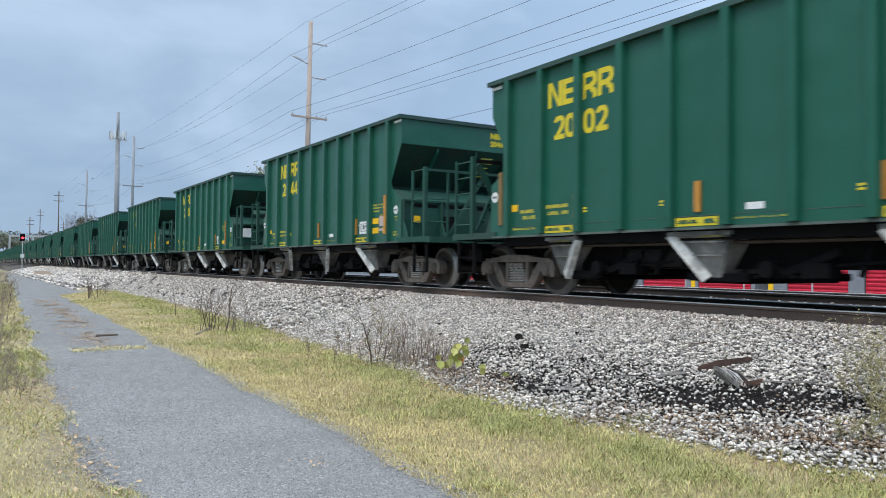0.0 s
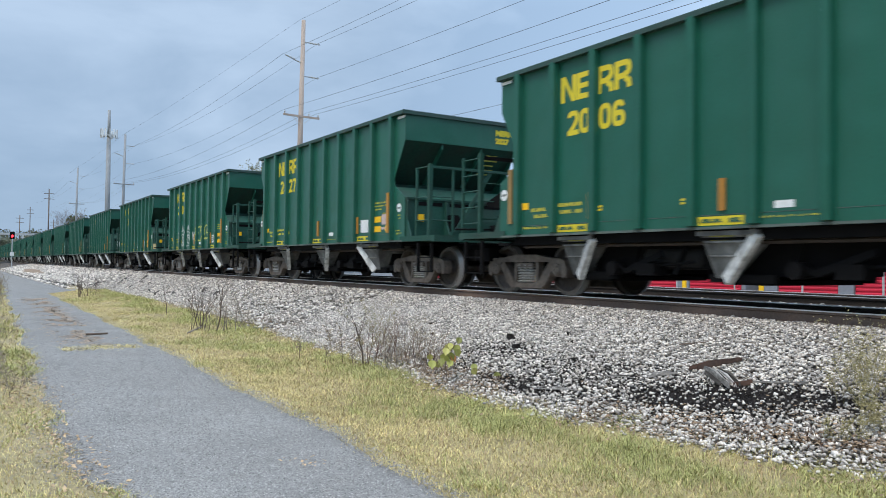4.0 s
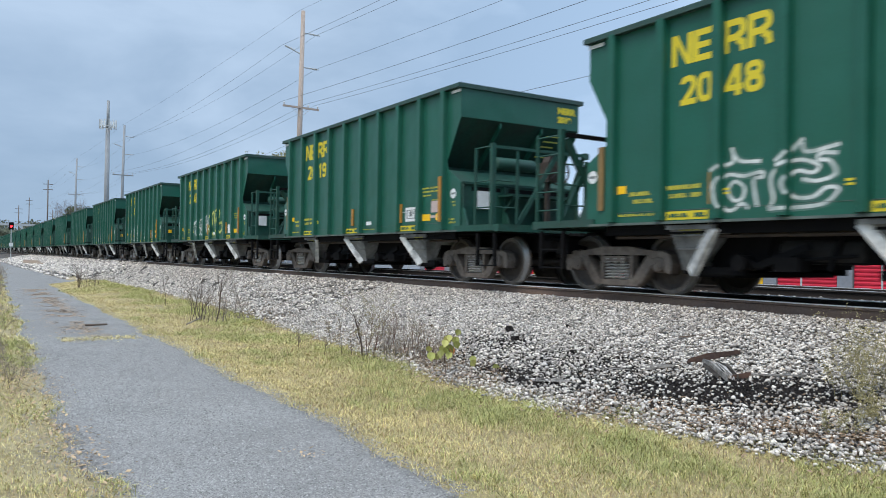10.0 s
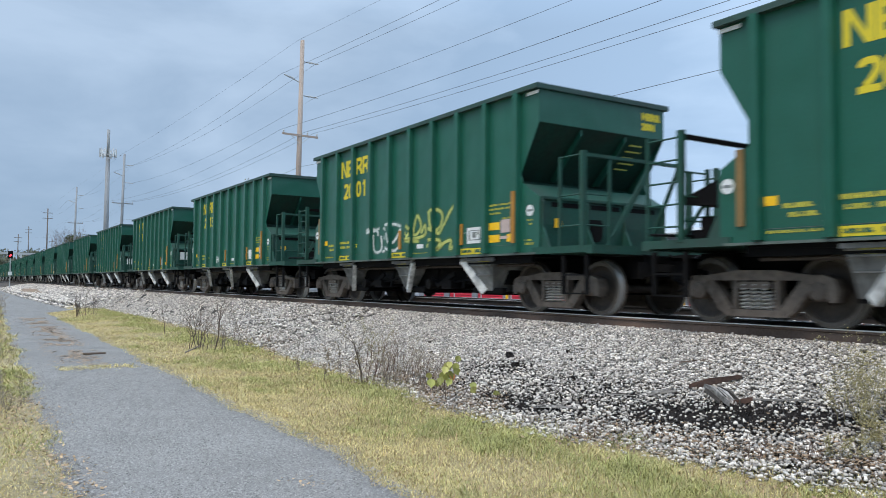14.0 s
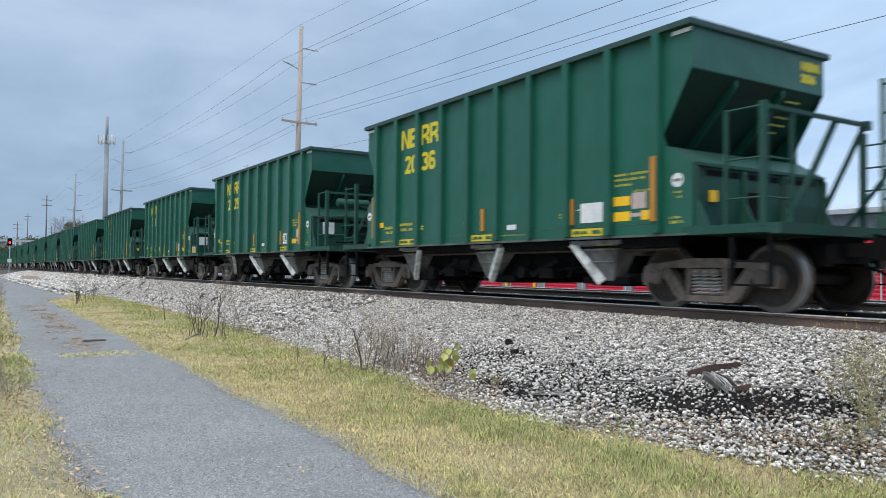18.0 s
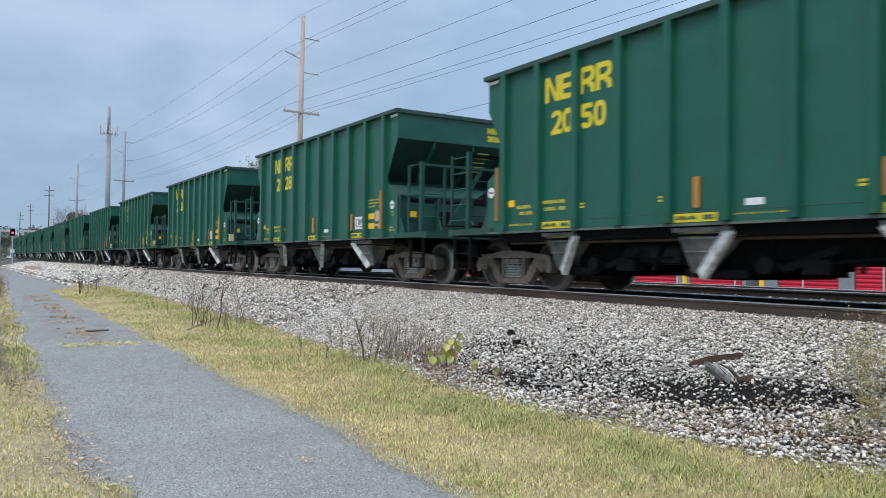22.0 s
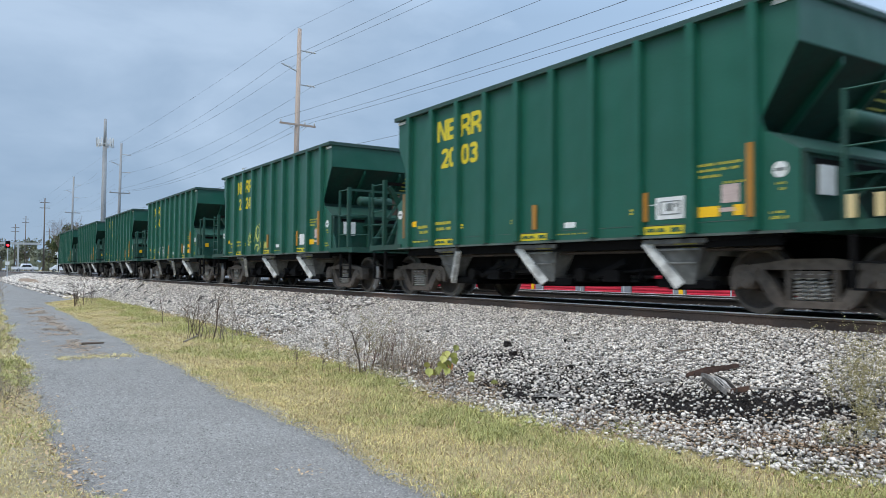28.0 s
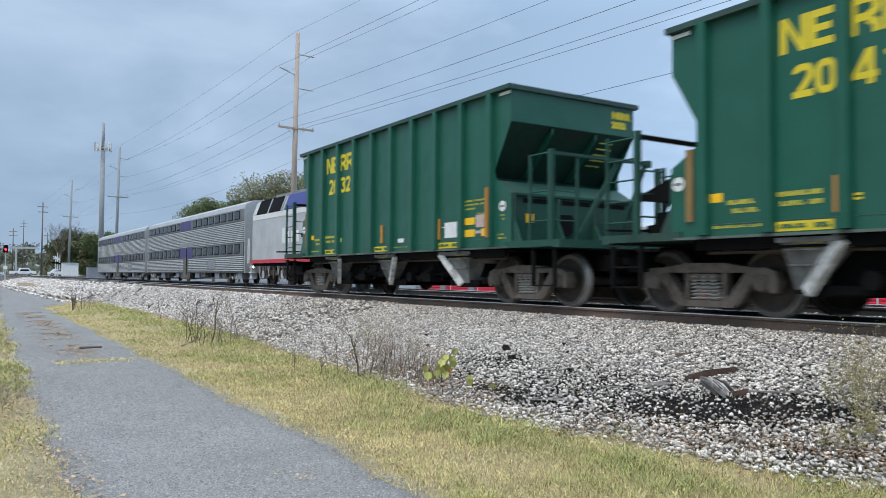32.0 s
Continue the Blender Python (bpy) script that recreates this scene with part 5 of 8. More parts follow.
TAGS = {
    "2004": [(CROWN_TAG, 2.45, 4.25, 1.22, 2.15, 0.05, "w"), (SCRAWL_TAG, 4.3, 5.05, 1.42, 1.86, 0.055, "w"), (BUBBLE_TAG, 5.25, 7.35, 1.40, 2.0, 0.055, "y")],
    "2048": [(CROWN_TAG, 2.40, 4.10, 1.17, 2.0, 0.045, "w")],
    "2034": [(CROWN_TAG, 2.40, 4.10, 1.17, 2.0, 0.045, "w"), (SCRAWL_TAG, 1.75, 2.3, 1.25, 1.8, 0.04, "w"), (LOOP_TAG, 0.65, 1.5, 2.0, 2.9, 0.035, "y")],
    "2046": [(SCRAWL_TAG, 1.95, 2.45, 1.55, 2.0, 0.055, "w"), (THROW_TAG, 2.6, 4.35, 1.22, 1.95, 0.055, "w"), (SCRAWL_TAG, 4.45, 5.35, 1.30, 2.1, 0.055, "w"), (BUBBLE_TAG, 5.35, 6.75, 1.25, 2.15, 0.09, "y")],
    "2033": [(SCRAWL_TAG, 3.35, 3.95, 1.20, 1.75, 0.06, "w")],
    "2001": [(THROW_TAG, 3.25, 4.9, 1.20, 1.90, 0.06, "w"), (LOOP_TAG, 5.05, 7.1, 1.18, 2.1, 0.065, "y")],
    "2024": [(LOOP_TAG, 2.85, 4.35, 1.15, 2.05, 0.055, "y"), (SCRAWL_TAG, 4.4, 4.8, 1.22, 1.5, 0.05, "y")],
    "2042": [(SCRAWL_TAG, 2.75, 3.3, 1.25, 1.5, 0.04, "w"), (CROWN_TAG, 3.35, 4.15, 1.2, 1.75, 0.035, "w")],
    "2014": [(SCRAWL_TAG, 3.35, 4.0, 1.28, 1.62, 0.03, "y")],
    "2013": [(SCRAWL_TAG, 3.60, 4.20, 1.2, 1.5, 0.035, "w")],
}

_rnd = random.Random(11)
for i, num in enumerate(NUMBERS):
    c = BASE_CAR if i == 0 else copy_thing(BASE_CAR, Matrix())
    CARS.append(c)
for i, num in enumerate(NUMBERS):
    number_car(CARS[i], num, _rnd)
    for tag, u0, u1, z0, z1, w, ink in TAGS.get(num, ()):
        graffiti(CARS[i], tag, u0, u1, z0, z1, w, SPRAY_W if ink == "w" else SPRAY_Y, ("white" if ink == "w" else "yellow") + " spray-painted graffiti strokes")
    if num in TAGS:
        tagged(CARS[i], "dark green open-top steel hopper car sprayed with graffiti")
    elif num == "2035":
        tagged(CARS[i], "green open-top steel hopper car with a paler repainted lower side")
    elif num in BRAKE_FRONT:
        tagged(CARS[i], "dark green open-top hopper car with hand brake on its leading end")
# a pale doodle on the leading band of one car
_d = Shape()
for _c, _rx, _rz in ((0.22, 0.15, 0.15), (0.45, 0.16, 0.19), (0.68, 0.14, 0.14)):
    _p = [(_c + _rx * (1 + 0.25 * math.sin(3 * w)) * math.cos(w), 3.6 + _rz * (1 + 0.25 * math.cos(2 * w)) * math.sin(w)) for w in [0.33 * k for k in range(19)]]
    for (_x0, _z0), (_x1, _z1) in zip(_p, _p[1:]):
        _d.beam((_x0, -END - 0.004, _z0), (_x1, -END - 0.004, _z1), 0.03, 0.03)
tagged(part("graffiti", _d, SPRAY_Y, CARS[NUMBERS.index("2008")], "pale looping doodle in spray paint"), kind="stuff")


# ------------------------------------------------------------------ poles and wires
def pole(x, y, top, label, material=None, lean=0.0, cross=True, arms=True, r=0.27):
    """A tall utility pole: shaft, standoff arms towards the tracks and away, a timber cross-arm with braces."""
    m = material or WOODPOLE
    ob = thing("utility_pole", label, "utility pole", "utility poles", pose(x, y, -0.65, 0, lean, 0))
    hgt = top + 0.65
    part("shaft", Shape().rod((0, 0, 0), (0, 0, hgt), r, 12, r * 0.62), m, ob, smooth=True)
    if arms:
        for dx, z in ((1.5, hgt - 1.78), (-1.5, hgt - 3.45), (1.5, hgt - 4.62)):
            a = part("standoff_arm", Shape().rod((0, 0, z - (0.15 if dx < 0 else 0)), (dx, 0, z + (0.35 if dx < 0 else 0)), 0.05, 6), GALV, ob)
            ins = Shape()
            for k in range(6):
                f = 0.45 + 0.09 * k
                zz = z + (0.35 * f if dx < 0 else 0)
                ins.lathe([(dx * f - 0.025, 0.05), (dx * f, 0.10), (dx * f + 0.025, 0.05)], 8, "x", (0, 0, zz))
            part("insulator", ins, GALV, a, "grey ribbed insulator")
    if cross:
        z = hgt - 8.0
        c = part("cross_arm", Shape().box(-1.55, 1.55, -0.22, -0.10, z - 0.07, z + 0.08), m, ob)
        for dx in (-1.45, 0.62, 1.45):
            part("insulator", Shape().lathe([(0, 0.05), (0.06, 0.07), (0.1, 0.05), (0.16, 0.075), (0.22, 0.04), (0.26, 0.0)], 8, "z", (dx, -0.16, z + 0.08)), GALV, c)
        for sx in (-1, 1):
            part("arm_brace", Shape().beam((sx * 0.8, -0.16, z - 0.05), (0, -0.16, z - 0.75), 0.04, 0.03), GALV, ob)
    return ob


POLES = [(23.1, 59.1, 20.54), (21.4, 130.2, 20.77), (20.9, 185.2, 20.99)]
pole(21.1, 0.0, 17.04, "weathered wooden pole carrying power lines", lean=0.4)
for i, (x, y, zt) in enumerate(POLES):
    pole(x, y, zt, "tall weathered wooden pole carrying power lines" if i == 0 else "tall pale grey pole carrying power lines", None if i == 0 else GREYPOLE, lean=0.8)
POLES_ALL = [(21.1, 0.0, 17.04)] + POLES + [(20.0, 262.0, 21.0)]


def sagging(p, q, sag, r, n=14):
    """One hanging tube from p to q."""
    s = Shape()
    d = (Vector(q) - Vector(p)).normalized()
    a = d.cross(Vector((0, 0, 1))).normalized()
    c = a.cross(d)
    for k in range(n + 1):
        f = k / n
        v = Vector(p).lerp(Vector(q), f)
        v.z -= 4 * sag * f * (1 - f)
        for j in range(5):
            w = 2 * math.pi * j / 5
            s.v.append(tuple(v + (a * math.cos(w) + c * math.sin(w)) * r))
    for k in range(n):
        for j in range(5):
            s.f.append((k * 5 + j, k * 5 + (j + 1) % 5, k * 5 + 5 + (j + 1) % 5, k * 5 + 5 + j))
            s.mi.append(0)
    return s


SLOTS = [(0.0, 0.0), (1.5, -1.78), (-1.5, -3.1), (1.5, -4.62), (-1.45, -7.65), (0.62, -7.65), (1.45, -7.65), (0.15, -10.6)]
NEAR_SHIFT = (-1.8, -0.86, -0.8, -0.16, 0.22, 0.35, 0.35, 0.96)
for (x0, y0, z0), (x1, y1, z1) in zip(POLES_ALL, POLES_ALL[1:]):
    for k, (dx, dz) in enumerate(SLOTS):
        solid("power_line", sagging((x0 + dx, y0, z0 + dz + (NEAR_SHIFT[k] if y0 < 1 else 0.0)), (x1 + dx, y1, z1 + dz), (0.25 if y0 < 1 else 1.1) if k else 0.3, (0.011 if y0 < 1 else 0.010 if y0 < 100 else 0.008) if k else 0.008),
              WIRE, "dark overhead wire sagging between the poles", "cable", "overhead wires")


# smaller dark poles along the far road
for x, y, zt in ((19.0, 225.0, 19.2), (22.3, 341.0, 21.4), (31.0, 345.0, 17.0), (16.5, 300.0, 16.0)):
    p = pole(x, y, zt, "old dark utility pole by the crossing", DARKPOLE, cross=False, arms=False, r=0.22)
    part("cross_arm", Shape().box(-1.2, 1.2, -0.1, 0.0, zt - 0.6, zt - 0.45), DARKPOLE, p)
    part("cross_arm", Shape().box(-1.2, 1.2, -0.1, 0.0, zt - 2.0, zt - 1.85), DARKPOLE, p)

# ------------------------------------------------------------------ cell tower
tower = thing("cell_tower", "tall pale grey steel monopole with an antenna ring", "cell tower", at=pose(36.8, 249.0, 0.3))
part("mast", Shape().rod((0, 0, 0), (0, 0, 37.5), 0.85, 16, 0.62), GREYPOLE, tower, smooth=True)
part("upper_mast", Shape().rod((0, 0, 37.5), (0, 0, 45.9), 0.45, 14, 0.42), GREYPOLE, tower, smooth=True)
ring = part("antenna_ring", Shape().lathe([(37.9, 2.2), (38.15, 2.2), (38.15, 1.95), (37.9, 1.95), (37.9, 2.2)], 18, "z"), GALV, tower)
for k in range(12):
    w = 2 * math.pi * k / 12
    x, y = 2.3 * math.cos(w), 2.3 * math.sin(w)
    part("antenna", Shape().box(x - 0.17, x + 0.17, y - 0.12, y + 0.12, 37.4, 40.0), WHITE if k % 3 else GALV, tower, "pale panel antenna")
for k in range(3):
    w = 2 * math.pi * k / 3 + 0.4
    part("ring_arm", Shape().beam((0, 0, 38.0), (2.05 * math.cos(w), 2.05 * math.sin(w), 38.0), 0.2, 0.2), GALV, ring)


# ------------------------------------------------------------------ passenger train on the second track
COACH_L, COACH_HALF, COACH_Z0, COACH_Z1 = 25.5, 1.5, 0.62, 4.25


def coach(y0, label):
    """A bilevel stainless coach from y0 to y0 + COACH_L; the near side faces -x."""
    c = thing("passenger_coach", label, "passenger coach", "parked passenger train", pose(TRACK_2, y0, 0))
    L, w = COACH_L, COACH_HALF
    roof = [(-w, COACH_Z1), (-w + 0.10, 4.52), (-w + 0.5, 4.72), (0, 4.82), (w - 0.5, 4.72), (w - 0.10, 4.52), (w, COACH_Z1)]
    core = [(-w + 0.03, COACH_Z0)] + [(-w + 0.03, COACH_Z1), (w - 0.03, COACH_Z1), (w - 0.03, COACH_Z0)]
    part("body", Shape().prism(core, "y", 0.12, L - 0.12), DARKSTEEL, c, "car body behind the ribs, darkened as groove shade")
    part("roof", Shape().prism(roof, "y", 0.08, L - 0.08), ROOFSTEEL, c, "ribbed stainless roof", smooth=False)
    for y in (0.0, L - 0.12):
        part("end_wall", Shape().prism(core[:1] + [(-w, COACH_Z1)] + roof[1:-1] + [(w, COACH_Z1)] + core[-1:], "y", y, y + 0.12), ROOFSTEEL, c, "stainless end wall")
    dy = L / 2                       # door in the middle
    for sx in (-1, 1):
        x = sx * w
        bands = ((0.72, 1.62, 8), (2.38, 3.58, 11))
        for z0, z1, n in bands:
            for ya, yb in ((0.15, dy - 0.75), (dy + 0.75, L - 0.15)) if z0 < 2 else ((0.15, L - 0.15),):
                s = Shape()
                for k in range(n):
                    h = (z1 - z0) / n
                    za = z0 + k * h
                    s.prism([(x - sx * 0.03, za), (x + sx * 0.05, za + h * 0.12), (x + sx * 0.05, za + h * 0.45), (x - sx * 0.03, za + h * 0.62)], "y", ya, yb)
                tagged(part("corrugated_panel", s, STEEL, c, "bright corrugated stainless panel"), kind="stuff")
        s = Shape().box(min(x, x + sx * 0.07), max(x, x + sx * 0.07), dy - 2.2, dy + 1.6, 2.45, 2.72)
        part("letterboard", s, GREYWALL, c)
        for z0, z1 in ((1.66, 2.36), (3.60, 4.24)):
            part("window_band", Shape().box(min(x, x + sx * 0.02), max(x, x + sx * 0.02), 0.15, L - 0.15, z0, z1), BAND, c, "dark grey window band")
            part("purple_panel", Shape().box(min(x + sx * 0.022, x + sx * 0.032), max(x + sx * 0.022, x + sx * 0.032), dy - (2.0 if z0 < 2 else 1.2), dy + (2.3 if z0 < 2 else 1.5), z0, z1), PURPLE, c, "purple painted panel between the windows")
        if sx < 0:
            ys = [0.8 + 1.32 * k for k in range(8)] + [L - 0.8 - 0.98 - 1.32 * k for k in range(8)]
            for y in ys:
                for z0, z1 in ((1.74, 2.28), (3.68, 4.16)):
                    wd = part("window", Shape().box(x - 0.045, x - 0.02, y, y + 0.98, z0, z1), BLACK, c)
                    part("pane", Shape().box(x - 0.055, x - 0.046, y + 0.05, y + 0.93, z0 + 0.04, z1 - 0.04), GLASS, wd, "dark window glass")
            for k in (-1, 1):
                part("door_leaf", Shape().box(x - 0.03, x - 0.005, dy + (0.02 if k > 0 else -0.62), dy + (0.62 if k > 0 else -0.02), 0.30, 2.56), DOORMETAL, c, "bronze-grey sliding door leaf")
            part("door_slot", Shape().box(x - 0.036, x - 0.031, dy - 0.34, dy - 0.12, 0.5, 2.3), BLACK, c, "dark door window slot")
            part("step_well", Shape().prism([(dy - 1.2, 0.62), (dy + 1.2, 0.62), (dy + 0.95, 0.18), (dy - 0.95, 0.18)], "x", -w - 0.004, -w + 0.5), FRAME, c, "grey step well")
            part("emblem", Shape().box(x - 0.055, x - 0.048, 5.5, 7.2, 0.85, 1.4), GREYWALL, c, "plain grey emblem plate")
    for y in (3.2, L - 3.2):
        tk = part("coach_truck", Shape().box(-1.2, -0.95, y - 1.7, y + 1.7, 0.42, 0.66).box(-1.1, 1.1, y - 0.25, y + 0.25, 0.4, 0.62), FRAME, c, "grey coach truck")
        for wy in (-1.3, 1.3):
            for k in (-1, 1):
                part("coach_wheel", Shape().lathe([(k * 0.70, 0.49), (k * 0.73, 0.455), (k * 0.84, 0.45), (k * 0.84, 0.38), (k * 0.78, 0.3), (k * 0.80, 0.0)], 20, "x", (0, y + wy, 0.46)), WHEEL, tk)
            part("journal_box", Shape().box(-1.28, -0.98, y + wy - 0.16, y + wy + 0.16, 0.3, 0.62), GALV, tk)
    rnd = random.Random(int(y0))
    for k in range(16):
        y = 0.6 + k * 1.5 + (0.9 if k > 7 else 0)
        part("equipment_box", Shape().box(-1.42, -0.7, y, y + rnd.uniform(0.5, 1.2), 0.2 + 0.25 * rnd.random(), 0.62), BLACK if k % 3 == 1 else FRAME if k % 3 else GREYWALL, c, "underfloor equipment box")
    for k in range(10):
        y = (1.2 + 0.42 * k) if k < 5 else (COACH_L - 5.2 + 0.8 * (k - 5))
        part("brake_gear", Shape().rod((-1.36, y, 0.62), (-1.36, y + rnd.uniform(-0.2, 0.2), 0.25), 0.06, 6).box(-1.4, -1.2, y - 0.12, y + 0.12, 0.3, 0.48), GALV if k % 2 else FRAME, c)
    return c


coach(41.9, "silver ribbed bilevel coach with purple panels on the second track")
coach(68.4, "silver bilevel coach at the far end of the passenger train")

# locomotive ahead of the coaches
LOCO_Y1 = 41.0
LOCO_L = 17.0
loco = thing("diesel_locomotive", "silver and navy passenger locomotive with a red sill stripe", "locomotive", "parked passenger train", pose(TRACK_2, LOCO_Y1 - LOCO_L, 0))
lb = [(-1.52, 1.25), (-1.52, 3.75), (-1.25, 4.45), (-0.6, 4.68), (0.6, 4.68), (1.25, 4.45), (1.52, 3.75), (1.52, 1.25)]
part("hood", Shape().prism(lb, "y", 3.4, LOCO_L - 0.5), SILVER, loco, "silver painted hood")
part("cab", Shape().prism([(0.3, 1.25), (0.3, 2.5), (1.0, 3.4), (1.2, 4.4), (3.35, 4.6), (3.35, 1.25)], "x", -1.53, 1.53), NAVY, loco, "navy cab and nose")
for y in (6.5, 9.5, 12.5):
    part("roof_hatch", Shape().prism([(-1.24, 4.46), (-1.24, 4.62), (-0.6, 4.8), (0.6, 4.8), (1.24, 4.62), (1.24, 4.46)], "y", y - 1.2, y + 1.2), GREYWALL, loco)
part("cab_roof_panel", Shape().prism([(-1.535, 3.72), (-1.275, 4.44), (-1.30, 4.47), (-1.57, 3.75)], "y", 3.4, LOCO_L - 5.3), NAVY, loco, "navy upper panel")
for k in range(2):
    y = LOCO_L - 1.2 - k * 1.9
    part("radiator_grille", Shape().prism([(-1.53, 3.72), (-1.27, 4.44), (-1.29, 4.46), (-1.56, 3.75)], "y", y - 1.75, y), BLACK, loco, "black radiator grille")
    part("radiator_roof", Shape().prism([(-1.27, 4.455), (-0.6, 4.69), (0.6, 4.69), (1.27, 4.455), (1.27, 4.49), (0.6, 4.73), (-0.6, 4.73), (-1.27, 4.49)], "y", y - 1.75, y), BLACK, loco, "black radiator top")
    part("grille_frame", Shape().prism([(-1.57, 3.70), (-1.29, 4.47), (-1.31, 4.49), (-1.60, 3.72)], "y", y - 1.84, y - 1.76), SILVER, loco)
part("red_stripe", Shape().box(-1.56, -1.50, 0.3, LOCO_L - 0.4, 1.14, 1.32), REDPAINT, loco, "red sill stripe")
part("white_band", Shape().box(-1.535, -1.525, 3.5, LOCO_L - 0.6, 3.45, 3.7), WHITE, loco)
for k, (y, hgt) in enumerate(((11.6, 0.75), (11.0, 0.55), (10.4, 0.55), (9.8, 0.55))):
    part("emblem_block", Shape().prism([(y, 2.1), (y + 0.42, 2.1), (y + 0.36, 2.1 + hgt), (y + 0.06, 2.1 + hgt)], "x", -1.54, -1.526), WHITE, loco, "pale emblem shape")
part("underframe", Shape().box(-1.4, 1.4, 0.2, LOCO_L - 0.2, 1.0, 1.14), BLACK, loco)
part("fuel_tank", Shape().prism([(-1.35, 0.55), (-1.35, 1.0), (1.35, 1.0), (1.35, 0.55), (1.1, 0.35), (-1.1, 0.35)], "y", 6.6, 10.8), BLACK, loco)
for y in (3.4, LOCO_L - 3.2):
    tk = part("loco_truck", Shape().box(-1.25, -1.0, y - 2.0, y + 2.0, 0.5, 0.8).box(1.0, 1.25, y - 2.0, y + 2.0, 0.5, 0.8).box(-1.0, 1.0, y - 0.3, y + 0.3, 0.5, 0.9), FRAME, loco, "grey locomotive truck")
    for wy in (-1.37, 1.37):
        for k in (-1, 1):
            part("loco_wheel", Shape().lathe([(k * 0.70, 0.54), (k * 0.73, 0.51), (k * 0.84, 0.5), (k * 0.84, 0.42), (k * 0.78, 0.3), (k * 0.80, 0.0)], 20, "x", (0, y + wy, 0.51)), WHEEL, tk)
        part("journal_box", Shape().box(-1.34, -1.1, y + wy - 0.2, y + wy + 0.2, 0.35, 0.75), GALV, tk)
        part("brake_rod", Shape().rod((-1.3, y + wy + 0.5, 0.9), (-1.3, y + wy + 0.45, 0.3), 0.05, 6), GALV, tk)
for k in (0, 1):
    part("grab_rail", Shape().rod((-1.6, LOCO_L - 0.25 + 0.2 * k, 1.15), (-1.6, LOCO_L - 0.25 + 0.2 * k, 2.5), 0.03, 6), WHITE, loco, "white vertical grab rail")
for k in range(14):         # pipes and sanders along the truck
    y = LOCO_L - 1.3 - k * 0.34
    part("pipe", Shape().rod((-1.36, y, 0.98), (-1.36, y + (0.25 if k % 2 else -0.1), 0.35 + 0.1 * (k % 3)), 0.035, 6), FRAME if k % 4 else GALV, loco, "dusty pipe")
for k in range(3):
    part("step_tread", Shape().box(-1.58, -1.30, LOCO_L - 0.55, LOCO_L - 0.1, 0.32 + 0.3 * k, 0.36 + 0.3 * k), WHITE, loco, "white step tread")
part("step_frame", Shape().box(-1.5, -1.2, LOCO_L - 0.45, LOCO_L - 0.1, 0.3, 1.05), GALV, loco)
part("marker_light", Shape().lathe([(0, 0.06), (0.03, 0.07), (0.03, 0.0)], 12, "x", (-1.53, LOCO_L - 0.7, 0.95)), glow("pale_marker_light", (1.0, 0.95, 0.8), 4.0), loco)


# ------------------------------------------------------------------ storage units with red doors
def storage(name, x, y0, y1, first, pitch_, dw, hgt, label):
    b = thing(name, label, "storage building", "storage buildings")
    part("wall", Shape().box(x + 0.12, x + 9.0, y0, y1, -0.57, hgt), GREYWALL, b, "grey metal wall")
    part("roof", Shape().prism([(x - 0.35, hgt), (x - 0.35, hgt + 0.18), (x + 4.5, hgt + 0.8), (x + 9.3, hgt + 0.18), (x + 9.3, hgt)], "y", y0 - 0.3, y1 + 0.3), GALV, b, "low metal roof")
    part("base_strip", Shape().box(x - 0.3, x + 0.12, y0, y1, -0.57, -0.50), CONCRETE, b, "pale concrete threshold")
    y = first
    while y + dw < y1 - 0.2:
        d = part("roller_door", Shape().box(x + 0.06, x + 0.118, y, y + dw, -0.49, 2.1), REDDOOR, b, "red corrugated roller door")
        s = Shape()
        for k in range(16):
            z = -0.46 + k * 0.16
            s.prism([(x + 0.06, z), (x + 0.025, z + 0.04), (x + 0.025, z + 0.09), (x + 0.06, z + 0.13)], "y", y + 0.02, y + dw - 0.02)
        tagged(part("door_slat", s, REDDOOR, d), kind="stuff")
        part("latch", Shape().box(x, x + 0.03, y + 0.3, y + 0.5, 0.7, 0.8), GALV, d)
        part("pillar", Shape().box(x - 0.02, x + 0.118, y + dw + 0.03, y + pitch_ - 0.03, -0.5, 2.1), GREYWALL, b, "grey pillar")
        y += pitch_
    part("fascia", Shape().box(x, x + 0.118, y0, y1, 2.12, hgt - 0.01), GREYWALL, b)
    return b


storage("storage_building", 28.5, 0.0, 19.6, 0.73, 3.2, 2.54, 2.8, "row of red-doored grey storage units beside the yard")
storage("storage_building", 28.5, 20.9, 48.0, 21.1, 3.4, 2.7, 2.8, "second row of red-doored storage units")
storage("storage_building", 41.0, 17.0, 60.0, 18.0, 3.2, 2.54, 2.8, "farther row of storage units across the drive")
for x, y in ((23.6, 16.6), (27.4, 33.6), (27.4, 36.2), (24.6, 20.8)):
    bo = thing("bollard", "yellow steel bollard in the yard", "bollard", "bollards", pose(x, y, -0.57))
    part("tube", Shape().lathe([(0, 0.09), (1.0, 0.09), (1.07, 0.06), (1.09, 0.0)], 12, "z"), AMBER, bo, smooth=True)
    part("base_collar", Shape().lathe([(0, 0.14), (0.04, 0.14), (0.05, 0.09)], 12, "z"), CONCRETE, bo)
fence = thing("chain_fence", "galvanised rail fence along the storage yard", "fence", at=pose(21.0, 0, -0.57))
for k in range(30):
    y = 1.7 + k * 2.34
    part("fence_post", Shape().rod((0, y, 0), (0, y, 1.34), 0.028, 6), GALV, fence)
for z in (1.32,):
    part("fence_rail", Shape().rod((0, 1.0, z), (0, 69.6, z), 0.022, 6), GALV, fence)


